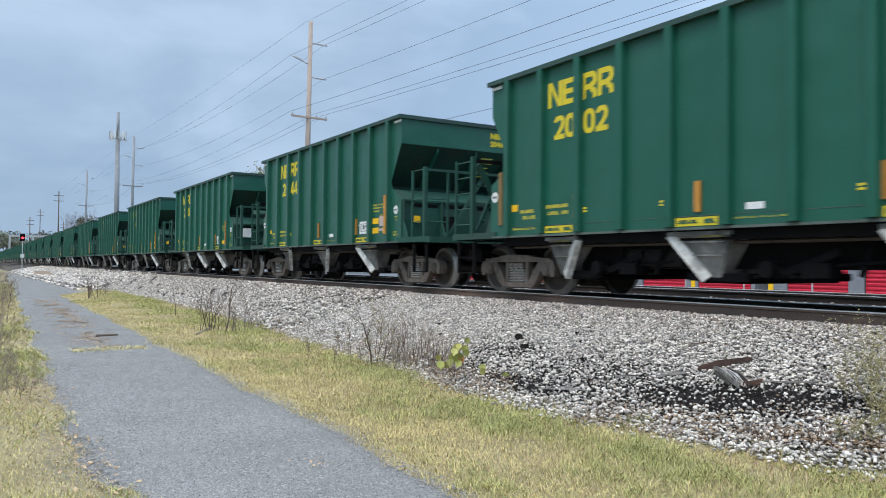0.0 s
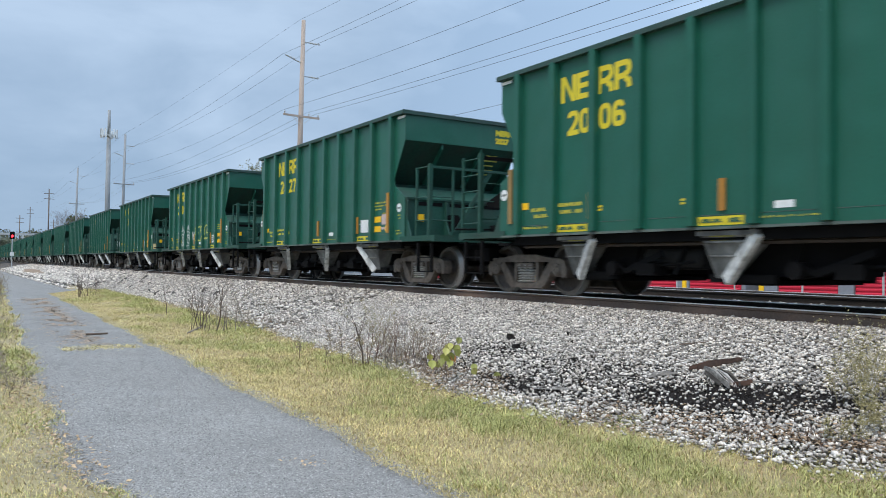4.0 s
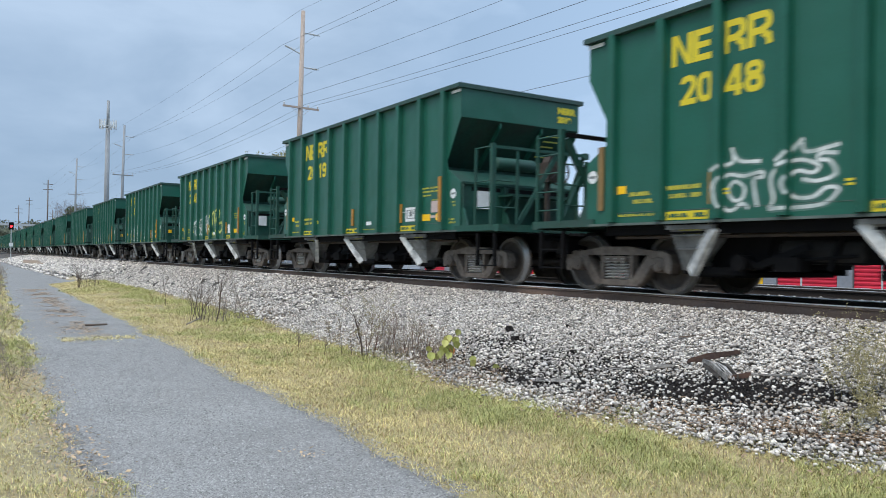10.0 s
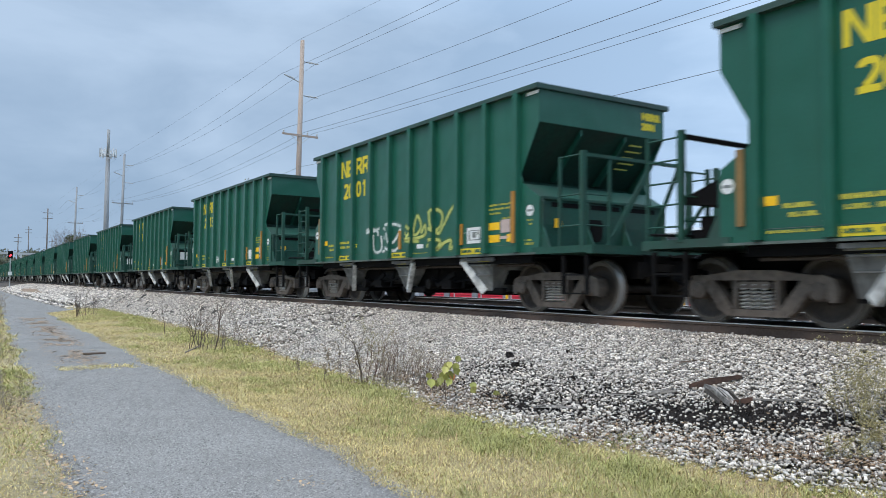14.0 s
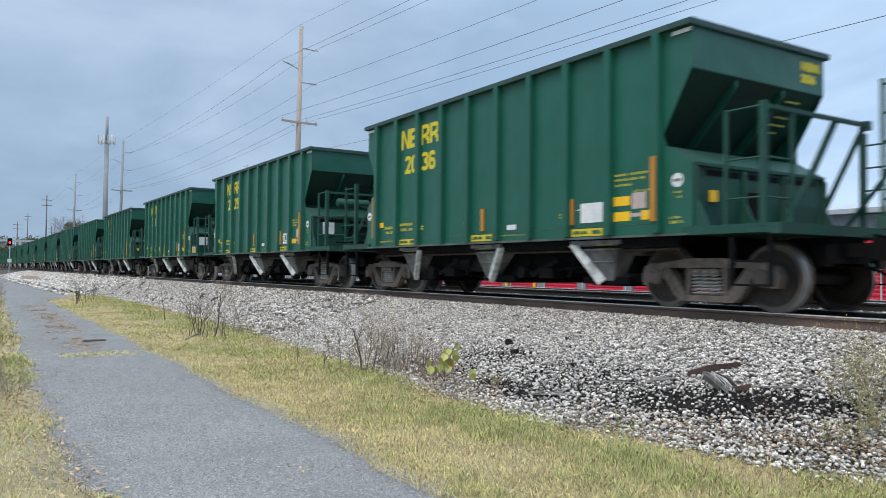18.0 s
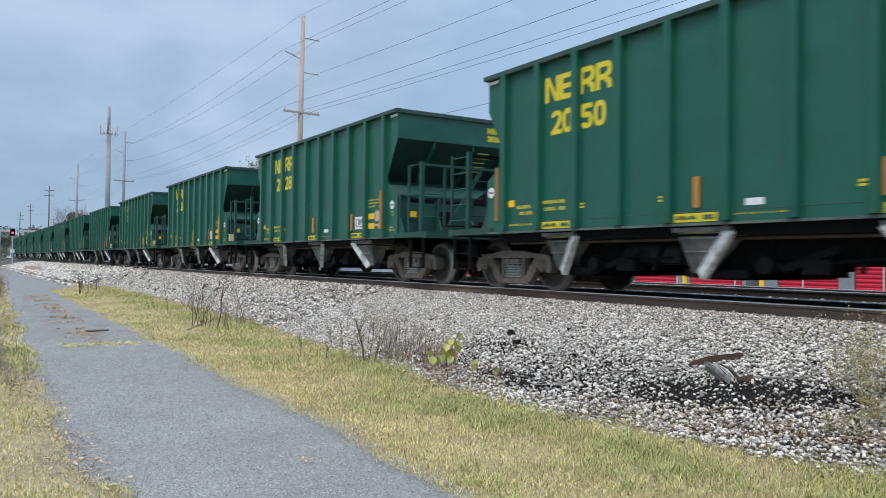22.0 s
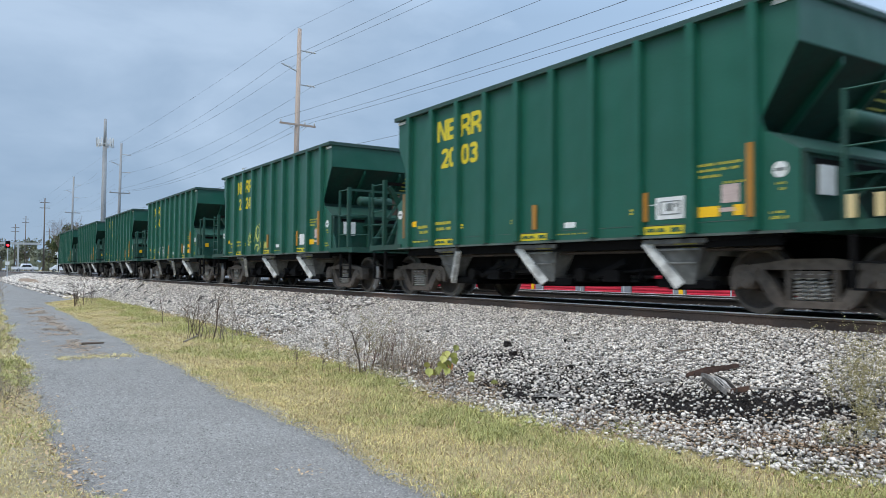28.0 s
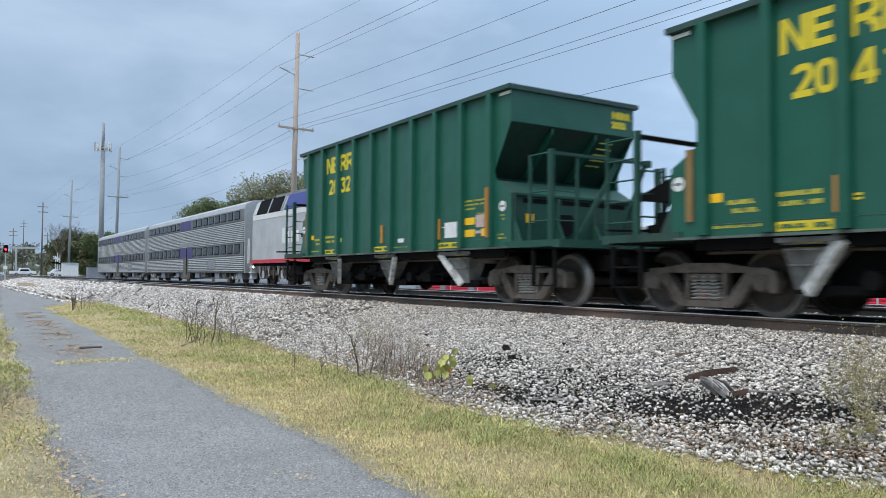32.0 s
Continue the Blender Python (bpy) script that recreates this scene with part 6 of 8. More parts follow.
# ------------------------------------------------------------------ the crossing far down the line
road = solid("road", Shape().box(-60, 140, 196, 212, -0.6, -0.02), ASPHALT, "grey asphalt road over the level crossing", "road", kind="structure")
sig = thing("railway_signal", "railway signal mast showing red beside the track", "railway signal", at=pose(5.8, 121.0, -0.95))
part("mast", Shape().rod((0, 0, 0), (0, 0, 5.0), 0.07, 10), GALV, sig)
hd = part("signal_head", Shape().box(-0.2, 0.2, -0.1, 0.15, 4.35, 5.3).prism([(-0.3, 4.3), (0.3, 4.3), (0.3, 5.35), (-0.3, 5.35)], "y", 0.15, 0.18), BLACK, sig, "black target and hood")
part("red_lamp", Shape().lathe([(-0.14, 0.0), (-0.14, 0.13), (-0.10, 0.14)], 14, "y", (0, 0, 4.75)), SIGNRED, sig, "glowing red lens")
part("number_plate", Shape().box(-0.25, 0.25, -0.1, -0.07, 2.0, 2.5), WHITE, sig, "white plate")
part("footing", Shape().box(-0.3, 0.3, -0.3, 0.3, 0, 0.4), CONCRETE, sig)
rh = thing("relay_house", "small silver metal relay house by the crossing", "relay house", at=pose(15.2, 166.0, -0.1))
rh.matrix_basis = pose(19.0, 166.0, -0.1)
part("body", Shape().box(-1.4, 1.4, -1.1, 1.1, 0.2, 2.5), WHITE, rh, "silver-white metal walls")
part("roof", Shape().prism([(-1.5, 2.5), (1.5, 2.5), (1.3, 2.75), (-1.3, 2.75)], "y", -1.2, 1.2), GALV, rh)
part("base", Shape().box(-1.3, 1.3, -1.0, 1.0, 0, 0.2), CONCRETE, rh)
for x, y in ((17.6, 178.0), (19.5, 192.0)):
    cs = thing("crossing_signal", "white crossing signal post with a raised gate arm", "crossing signal", "crossing signals", pose(x, y, 0.0))
    part("post", Shape().rod((0, 0, 0), (0, 0, 4.2), 0.08, 8), WHITE, cs)
    part("crossbuck", Shape().beam((-0.5, -0.1, 3.5), (0.5, -0.1, 4.1), 0.03, 0.2).beam((-0.5, -0.13, 4.1), (0.5, -0.13, 3.5), 0.03, 0.2), WHITE, cs)
    part("lamp_bar", Shape().box(-0.6, 0.6, -0.15, -0.05, 2.6, 2.95), BLACK, cs)
    part("gate_arm", Shape().beam((0.3, 0, 1.0), (0.4, 0, 4.8), 0.1, 0.05), WHITE, cs, "raised white gate arm")


def vehicle(x, y, turn, kind_, label):
    v = thing("parked_car" if kind_ == "car" else "pickup_truck", label, "car", "vehicles at the crossing", pose(x, y, -0.02, 0, 0, turn))
    prof = ([(-2.3, 0.35), (-2.3, 0.85), (-1.7, 1.0), (-1.1, 1.55), (1.2, 1.6), (1.9, 1.05), (2.35, 0.95), (2.35, 0.35)] if kind_ == "car"
            else [(-2.8, 0.45), (-2.8, 1.1), (-0.9, 1.12), (-0.7, 1.85), (1.0, 1.85), (1.5, 1.2), (2.6, 1.1), (2.7, 0.45)])
    part("body", Shape().prism(prof, "y", -0.9, 0.9), CARWHITE, v, "white car body")
    part("side_window", Shape().prism([(-0.9, 1.05), (-0.55, 1.5), (0.95, 1.5), (1.3, 1.08)], "y", -0.915, -0.9), GLASS, v)
    part("side_window", Shape().prism([(-0.9, 1.05), (-0.55, 1.5), (0.95, 1.5), (1.3, 1.08)], "y", 0.9, 0.915), GLASS, v)
    for wx in (-1.5, 1.5):
        for wy in (-0.85, 0.85):
            wl = part("wheel", Shape().lathe([(-0.11, 0.0), (-0.11, 0.33), (0.11, 0.33), (0.11, 0.0)], 16, "y", (wx, wy, 0.34)), RUBBER, v)
            part("hub", Shape().lathe([(-0.12, 0.0), (-0.12, 0.18), (0.12, 0.18), (0.12, 0.0)], 12, "y", (wx, wy, 0.34)), GALV, wl)
    return v


vehicle(13.5, 205.0, 5, "truck", "white pickup waiting at the level crossing")
vehicle(20.8, 202.5, 3, "car", "white car waiting at the level crossing")
vehicle(30.0, 203.0, 4, "car", "pale car farther along the road")
for x, y, w, l, hgt in ((24.5, 172.0, 3.2, 2.2, 2.2), (28.5, 172.5, 2.6, 2.2, 2.0)):
    t_ = thing("site_container", "grey-blue metal container behind the tracks", "container", "site containers", pose(x, y, -0.5))
    part("body", Shape().box(-w / 2, w / 2, -l / 2, l / 2, 0.1, hgt), GREYWALL, t_)
    part("lid", Shape().box(-w / 2 - 0.05, w / 2 + 0.05, -l / 2 - 0.05, l / 2 + 0.05, hgt, hgt + 0.1), GALV, t_)
gantry = thing("signal_gantry", "pale steel frame over the far road", "gantry", at=pose(14.0, 300.0, 0))
for x in (-3.5, 3.5):
    part("leg", Shape().box(x - 0.3, x + 0.3, -0.3, 0.3, 0, 9.0), GALV, gantry)
part("beam", Shape().box(-3.8, 10.0, -0.3, 0.3, 9.0, 9.7), GALV, gantry)


# ------------------------------------------------------------------ trees
def leaf_cloud(centres, n, size, rnd, squash=0.8):
    """Many small leaf cards round limb tips."""
    s = Shape()
    for _ in range(n):
        c, r = rnd.choice(centres)
        while True:
            p = Vector((rnd.uniform(-1, 1), rnd.uniform(-1, 1), rnd.uniform(-1, 1)))
            if 0.2 < p.length < 1:
                break
        p = Vector((p.x * r, p.y * r, p.z * r * squash)) + Vector(c)
        a = Vector((rnd.uniform(-1, 1), rnd.uniform(-1, 1), rnd.uniform(-1, 1))).normalized()
        b = a.orthogonal().normalized()
        q = size * rnd.uniform(0.5, 1.3)
        s.face([p - a * q * 0.5, p + b * q * 0.4, p + a * q * 0.6, p - b * q * 0.35 + a * 0.1 * q])
    return s


def tree(x, y, z, hgt, spread, seed, label, mats, leaves=1500, size=0.35, bare=False, low=False):
    rnd = random.Random(seed)
    t = thing("tree", label, "tree", "trees", pose(x, y, z, 0, 0, rnd.uniform(0, 360)))
    s = Shape()
    s.rod((0, 0, 0), (0, 0, hgt * 0.4), hgt * 0.016, 8, hgt * 0.012, caps=False)
    tips = []

    def limb(p, d, ln, r, depth):
        q = p + d * ln
        s.rod(p, q, r, 5, r * 0.6, caps=False)
        if depth == 0 or r < 0.012:
            tips.append(q)
            return
        tips.append(q)
        for _ in range(3 if bare or depth > 1 else 2):
            nd = (d + Vector((rnd.uniform(-0.8, 0.8), rnd.uniform(-0.8, 0.8), rnd.uniform(-0.25, 0.6)))).normalized()
            limb(q, nd, ln * rnd.uniform(0.6, 0.85), r * 0.58, depth - 1)

    for k in range(6):
        w = k * 1.05 + rnd.uniform(-0.4, 0.4)
        d = Vector((math.cos(w) * spread / hgt, math.sin(w) * spread / hgt, rnd.uniform(0.5, 1.0))).normalized()
        limb(Vector((0, 0, hgt * rnd.uniform(0.25, 0.4))), d, hgt * 0.2 if bare else hgt * 0.24, hgt * 0.006 if bare else hgt * 0.009, 4 if bare else 2)
    part("trunk", s, BARK, t, "grey-brown branching trunk")
    if not bare:
        cents = [(p, hgt * rnd.uniform(0.08, 0.15)) for p in tips if p.z > hgt * 0.25]
        if low:      # foliage down to the ground
            cents += [(Vector((rnd.uniform(-0.3, 0.3) * hgt, rnd.uniform(-0.3, 0.3) * hgt, rnd.uniform(0.08, 0.7) * hgt)), hgt * 0.12) for _ in range(26)]
        tagged(part("crown", leaf_cloud(cents, leaves, size, rnd), mats, t, "uneven leafy crown"), kind="stuff")
    return t


# trees behind the passenger train
for x, y, hgt, sp, seed, m_ in ((33.0, 92.0, 14.5, 6.5, 1, LEAF_O), (37.0, 84.0, 13.5, 6, 2, LEAF_D), (29.5, 97.0, 11.5, 5, 3, LEAF_D), (33.5, 118.0, 13.5, 5.5, 4, LEAF_D),
                                (38.5, 121.0, 12.5, 5.5, 5, LEAF_D), (41.0, 110.0, 12.0, 5, 6, LEAF_O), (44.0, 90.0, 14.0, 6, 16, LEAF_D)):
    tree(x, y, -0.6, hgt, sp, seed, "leafy autumn tree behind the tracks", m_, 14000, 0.25)
# dark wood behind the crossing
for k in range(3, 12):
    rr = random.Random(40 + k)
    tree(23.0 + k * 1.9 + rr.uniform(-1, 1), 262.0 + rr.uniform(-8, 10), -0.5, rr.uniform(12.5, 16.0), 6.5, 60 + k, "dense dark tree by the crossing", LEAF_O if k % 3 == 0 else LEAF_D, 5600, 0.5, low=True)
tree(24.6, 238.0, -0.5, 17.0, 6.0, 90, "bare leafless tree by the crossing", None, bare=True)
for k in range(14):
    rr = random.Random(140 + k)
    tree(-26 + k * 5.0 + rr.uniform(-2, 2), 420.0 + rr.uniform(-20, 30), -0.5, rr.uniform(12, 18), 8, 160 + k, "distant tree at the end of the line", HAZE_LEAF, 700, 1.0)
far = Shape()
_r = random.Random(3)
for k in range(90):           # low wooded rise along the horizon
    x = -260 + k * 8.0
    h0 = 9 + 4 * math.sin(k * 0.7) + _r.uniform(-2, 2)
    for j in range(34):
        p = Vector((x + _r.uniform(-6, 6), 640 + _r.uniform(-15, 15), _r.uniform(0, h0)))
        a = Vector((_r.uniform(-1, 1), _r.uniform(-0.4, 0.4), _r.uniform(-1, 1))).normalized() * 2.2
        b = a.cross(Vector((0, 1, 0))).normalized() * 1.8
        far.face([p - a, p + b, p + a, p - b])
solid("far_woods", far, HAZE_LEAF, "hazy distant woods along the horizon", "woods", kind="stuff")


# ------------------------------------------------------------------ ballast stones, coal, debris
RNG = np.random.default_rng(7)


def stone_kinds(n=12):
    """Angular pieces of crushed limestone, about one unit across."""
    out = []
    base = np.array([(x, y, z) for z in (-1, 1) for x, y in ((-1, -1), (1, -1), (1, 1), (-1, 1))], float) * 0.5
    faces = [(0, 2, 1), (0, 3, 2), (4, 5, 6), (4, 6, 7), (0, 1, 5), (0, 5, 4), (1, 2, 6), (1, 6, 5), (2, 3, 7), (2, 7, 6), (3, 0, 4), (3, 4, 7)]
    for _ in range(n):
        v = base * RNG.uniform(0.45, 1.2, (8, 3))
        v[4:, :2] *= RNG.uniform(0.35, 0.9)
        v[:, 0] += RNG.uniform(-0.35, 0.35) * v[:, 2]
        v *= np.array([RNG.uniform(1.0, 1.6), RNG.uniform(0.75, 1.05), RNG.uniform(0.5, 0.85)])
        out.append(v)
    return out, np.array(faces)


STONES, STONE_F = stone_kinds()
gz = np.vectorize(ground_z)
toes = np.vectorize(toe)


def many(name, verts, faces, material):
    me = bpy.data.meshes.new(name)
    me.vertices.add(len(verts))
    me.vertices.foreach_set("co", np.asarray(verts, np.float32).ravel())
    k = faces.shape[1]
    me.loops.add(faces.size)
    me.loops.foreach_set("vertex_index", faces.astype(np.int32).ravel())
    me.polygons.add(len(faces))
    me.polygons.foreach_set("loop_start", np.arange(0, faces.size, k, dtype=np.int32))
    me.materials.append(material)
    me.update(calc_edges=True)
    return me


def in_coal(x, y):
    """How strongly the spilled coal covers a spot, 0 to 1."""
    def spot(cx, cy, rx, ry, lean=0.0):
        return np.exp(-(((x - cx + lean * (y - cy)) / rx) ** 2 + ((y - cy) / ry) ** 2) ** 2)
    return np.maximum.reduce([spot(6.12, 4.65, 0.42, 1.15, 0.34), 0.46 * spot(5.95, 6.5, 0.55, 1.4), 0.85 * spot(5.42, 6.9, 0.22, 1.0), 0.6 * spot(6.3, 8.5, 0.38, 0.65), 0.4 * spot(5.6, 8.6, 0.3, 0.6)])


def scatter_stones(n, y0, y1, x0, x1, s0, s1, lift):
    y = y0 + (y1 - y0) * RNG.random(n)
    x = x0 + (x1 - x0) * RNG.random(n)
    keep = (x > toes(y) - 0.06 - 0.25 * RNG.random(n) ** 4) & (RNG.random(n) > 0.62 * in_coal(x, y) + 0.24 * in_coal(x, y) ** 3)
    # thin beyond the sleepers' ends, full on the shoulder
    x, y = x[keep], y[keep]
    z = gz(x, y) + lift * RNG.random(len(x))
    size = s0 + (s1 - s0) * RNG.random(len(x)) ** 1.6
    ang = RNG.uniform(0, 2 * math.pi, (len(x), 2))
    V, F = [], []
    kind = RNG.integers(0, len(STONES), len(x))
    base = 0
    for k, sv in enumerate(STONES):
        m = kind == k
        c, s_ = np.cos(ang[m, 0]), np.sin(ang[m, 0])
        ct, st = np.cos(ang[m, 1] * 0.22 - 0.7), np.sin(ang[m, 1] * 0.22 - 0.7)
        v = sv[None] * size[m, None, None]
        vx, vy, vz = v[..., 0], v[..., 1], v[..., 2]
        y1_, z1_ = vy * ct[:, None] - vz * st[:, None], vy * st[:, None] + vz * ct[:, None]
        rx, ry = vx * c[:, None] - y1_ * s_[:, None], vx * s_[:, None] + y1_ * c[:, None]
        p = np.stack([rx + x[m, None], ry + y[m, None], z1_ + z[m, None] + 0.15 * size[m, None]], -1)
        q = len(p)
        V.append(p.reshape(-1, 3))
        F.append((STONE_F[None] + (np.arange(q) * 8)[:, None, None] + base).reshape(-1, 3))
        base += q * 8
    return np.concatenate(V), np.concatenate(F)


BALLAST = bpy.data.objects["ballast"]
v1, f1 = scatter_stones(104000, 1.6, 16, 4.7, 9.03, 0.013, 0.039, 0.04)
v2, f2 = scatter_stones(27000, 16, 45, 5.4, 9.03, 0.032, 0.072, 0.05)
v3, f3 = scatter_stones(12000, 45, 130, 4.5, 8.95, 0.08, 0.17, 0.08)
v4, f4 = scatter_stones(5000, -1, 40, 8.9, 17.5, 0.045, 0.08, 0.05)
vv = np.concatenate([v1, v2, v3, v4])
ff = np.concatenate([f1, f2 + len(v1), f3 + len(v1) + len(v2), f4 + len(v1) + len(v2) + len(v3)])
tagged(part("ballast_stones", many("ballast_stones", vv, ff, STONE), None, BALLAST), kind="stuff")

# the nearest stones, one by one
loose = [many("stone", sv, STONE_F, STONE1) for sv in STONES]
for k in range(270):
    y = RNG.uniform(2.4, 7.5)
    x = toe(y) + 0.02 + 0.95 * RNG.random() ** 1.5
    if in_coal(x, y) > 0.5 and k % 3:
        x = toe(y) + 0.05
    sz = RNG.uniform(0.022, 0.042)
    part("stone", loose[k % len(loose)], None, BALLAST, at=Matrix.LocRotScale((x, y, ground_z(x, y) + 0.03), Euler((0.2 * RNG.random(), 0.2, 6.28 * RNG.random())), (sz, sz, sz)))

# spilled coal: a thin irregular layer on the shoulder
s = Shape()
nx, ny = 90, 190
gx = np.linspace(5.0, 7.4, nx)
gy = np.linspace(2.6, 9.6, ny)
for j in range(ny - 1):
    for i in range(nx - 1):
        x, y = (gx[i] + gx[i + 1]) / 2, (gy[j] + gy[j + 1]) / 2
        if in_coal(x, y) > 0.40 + 0.28 * noise.noise(Vector((x * 3, y * 3, 0))) + 0.25 * noise.noise(Vector((x * 14, y * 14, 4))) and x > toe(y):
            s.face([(px_, py_, ground_z(px_, py_) + 0.012 + 0.012 * noise.noise(Vector((px_ * 6, py_ * 6, 1)))) for px_, py_ in
                    ((gx[i], gy[j]), (gx[i + 1], gy[j]), (gx[i + 1], gy[j + 1]), (gx[i], gy[j + 1]))])
cx_, cy_ = RNG.uniform(5.1, 7.2, 42000), RNG.uniform(2.9, 10.2, 42000)
k_ = RNG.random(42000) < 0.9 * in_coal(cx_, cy_) ** 0.6
cx_, cy_ = cx_[k_], cy_[k_]
for x, y in zip(cx_[:9000], cy_[:9000]):       # crumbs of coal among the stones
    c, q = Vector((x, y, ground_z(x, y) + RNG.uniform(0.012, 0.035))), RNG.uniform(0.006, 0.017)
    a_ = RNG.uniform(0, 6.28)
    d1, d2 = Vector((math.cos(a_), math.sin(a_), 0)) * q, Vector((-math.sin(a_), math.cos(a_), 0)) * q * 0.8
    up = c + Vector((0, 0, q))
    s.face([c - d1, c + d2, up])
    s.face([c + d2, c + d1, up])
    s.face([c + d1, c - d2, up])
    s.face([c - d2, c - d1, up])
solid("coal_spill", s, COAL, "black spilled coal fines on the ballast", "coal", kind="stuff")


def on_ground(x, y, dz=0.0):
    return Vector((x, y, ground_z(x, y) + dz))


# broken sleeper pieces and rusty iron beside the track
def shard(name, p, q, w, h, material, label, category="debris"):
    s = Shape()
    p, q = Vector(p), Vector(q)
    d = (q - p)
    side = d.cross(Vector((0, 0, 1))).normalized() * w / 2
    up = Vector((0, 0, h))
    rnd = random.Random(int(abs(p.x * 100)))
    n = 5
    ring = []
    for k in range(n + 1):
        c = p + d * k / n
        taper = 1.0 - 0.35 * (k in (0, n)) * rnd.random()
        ring.append([c - side * taper + up * rnd.uniform(-0.1, 0.05), c + side * taper + up * rnd.uniform(-0.1, 0.05), c + side * taper * 0.9 + up * rnd.uniform(0.85, 1.0), c - side * taper * 0.9 + up * rnd.uniform(0.85, 1.0)])
    for a, b in zip(ring, ring[1:]):
        for k in range(4):
            s.face([a[k], a[(k + 1) % 4], b[(k + 1) % 4], b[k]])
    s.face(ring[0][::-1])
    s.face(ring[-1])
    return solid(name, s, material, label, category, "debris beside the track")


DEADWOOD = mat("split_grey_wood", (0.24, 0.225, 0.205), 0.9, var=0.5, fine=30, coarse=5, bump=0.006, dirt=(0.05, 0.045, 0.04), dirt_amt=0.9, dirt_scale=11)
def splinters(name, p, q, w, h, n, materials, label, category, seed):
    """A split timber: long splinters side by side, each of its own length and height."""
    rnd = random.Random(seed)
    t = thing(name, label, category, "debris beside the track")
    p, q = Vector(p), Vector(q)
    d = q - p
    side = d.cross(Vector((0, 0, 1))).normalized()
    for k in range(n):
        s = Shape()
        o = side * w * ((k + 0.5) / n - 0.5)
        a, b = p + o + d * rnd.uniform(-0.12, 0.18), p + o + d * rnd.uniform(0.75, 1.08)
        a.z += rnd.uniform(0.0, 0.03)
        b.z += rnd.uniform(0.0, 0.03)
        m_ = a.lerp(b, rnd.uniform(0.4, 0.6)) + Vector((0, 0, rnd.uniform(0, 0.012)))
        hw, hh = w / n * rnd.uniform(0.45, 0.62), h * rnd.uniform(0.45, 1.0)
        ra = [a + side * hw * 0.5, a - side * hw * 0.6, a - side * hw * 0.4 + Vector((0, 0, hh * 0.5))]
        rm = [m_ + side * hw, m_ - side * hw, m_ - side * hw * 0.7 + Vector((0, 0, hh)), m_ + side * hw * 0.8 + Vector((0, 0, hh * 0.9))]
        rb = [b + side * hw * 0.7, b - side * hw * 0.6, b + Vector((0, 0, hh * 0.7))]
        for r0, r1 in ((ra, rm), (rb, rm)):
            s.face([r0[0], r0[1], r1[1], r1[0]])
            s.face([r0[1], r0[2], r1[2], r1[1]])
            s.face([r0[2], r1[3], r1[2]])
            s.face([r0[2], r0[0], r1[0], r1[3]])
            s.face(r0)
        part("splinter", s, materials[k % len(materials)], t)
    return t


PALEWOOD = mat("pale_split_wood", (0.42, 0.395, 0.37), 0.9, var=0.5, fine=35, coarse=6, dirt=(0.08, 0.07, 0.06), dirt_amt=0.8, dirt_scale=14)
splinters("broken_board", on_ground(7.06, 5.25, 0.02), on_ground(6.56, 5.43, 0.02), 0.10, 0.075, 3, [BOARD, BOARD, RUST], "rust-brown broken board lying on the ballast", "broken board", 3)
splinters("broken_tie_piece", on_ground(6.65, 5.29, 0.03), on_ground(6.34, 4.77, 0.02), 0.19, 0.07, 6, [TIE, PALEWOOD, PALEWOOD, TIE, DEADWOOD], "split grey piece of an old timber tie", "broken tie", 5)
splinters("broken_tie_piece", on_ground(6.40, 5.52, 0.02), on_ground(6.14, 5.78, 0.02), 0.13, 0.035, 4, [DEADWOOD, TIE, DEADWOOD], "flat grey splinters of timber on the ballast", "broken tie", 7)
splinters("broken_tie_piece", on_ground(6.12, 5.84, 0.02), on_ground(5.98, 6.2, 0.02), 0.05, 0.02, 2, [DEADWOOD, TIE], "thin grey splinters of timber on the ballast", "broken tie", 8)
shard("iron_chunk", on_ground(6.42, 4.82, 0.01), on_ground(6.52, 4.68, 0.03), 0.07, 0.05, RUST, "small dark chunk of iron by the split tie", "iron chunk")
shard("thin_stick", on_ground(7.5, 5.98, 0.04), on_ground(7.25, 6.2, 0.05), 0.014, 0.014, WEED, "thin dark stick on the ballast", "stick")
shard("thin_stick", on_ground(6.5, 4.7, 0.05), on_ground(6.68, 4.2, 0.06), 0.03, 0.015, DEADWOOD, "pale splinter lying on the ballast", "stick")
splinters("rotten_plank", on_ground(5.33, 6.68, 0.01), on_ground(5.53, 6.15, 0.02), 0.10, 0.025, 3, [DEADWOOD, TIE], "weathered plank end at the foot of the ballast", "plank", 11)


def lump(x, y, r, seed):
    """One angular lump of coal."""
    rnd = random.Random(seed)
    v = STONES[seed % len(STONES)].copy()
    v = v / np.abs(v).max(0) * np.array([r, r * rnd.uniform(0.75, 1.0), r * 0.75])
    s = Shape()
    for f in STONE_F:
        s.face([Vector(v[i]) + on_ground(x, y, r * 0.8 + 0.015) for i in f])
    solid("coal_lump", s, COAL, "black lump of coal on the ballast", "coal lump", "debris beside the track")


lump(6.74, 8.84, 0.066, 2)
lump(6.42, 8.28, 0.055, 5)
for k, (x, y) in enumerate(((6.9, 7.7), (6.5, 10.6), (6.95, 11.4), (7.2, 8.1), (6.3, 7.0))):
    lump(x, y, 0.035, k)
_r = random.Random(21)
for k in range(16):            # old tie pieces strewn farther along the shoulder
    y = 26 + k * 2.1 + _r.uniform(-0.8, 0.8)
    x = toe(y) + _r.uniform(0.2, 1.2)
    a, ln = _r.uniform(-0.9, 0.9), _r.uniform(0.6, 2.2) * (1 if y > 38 else 0.6)
    shard("old_tie", on_ground(x, y, 0.0), on_ground(x + ln * 0.45 * math.cos(a), y + ln, 0.02), 0.16, 0.06, TIE, "dark old timber tie dumped on the shoulder", "old tie")


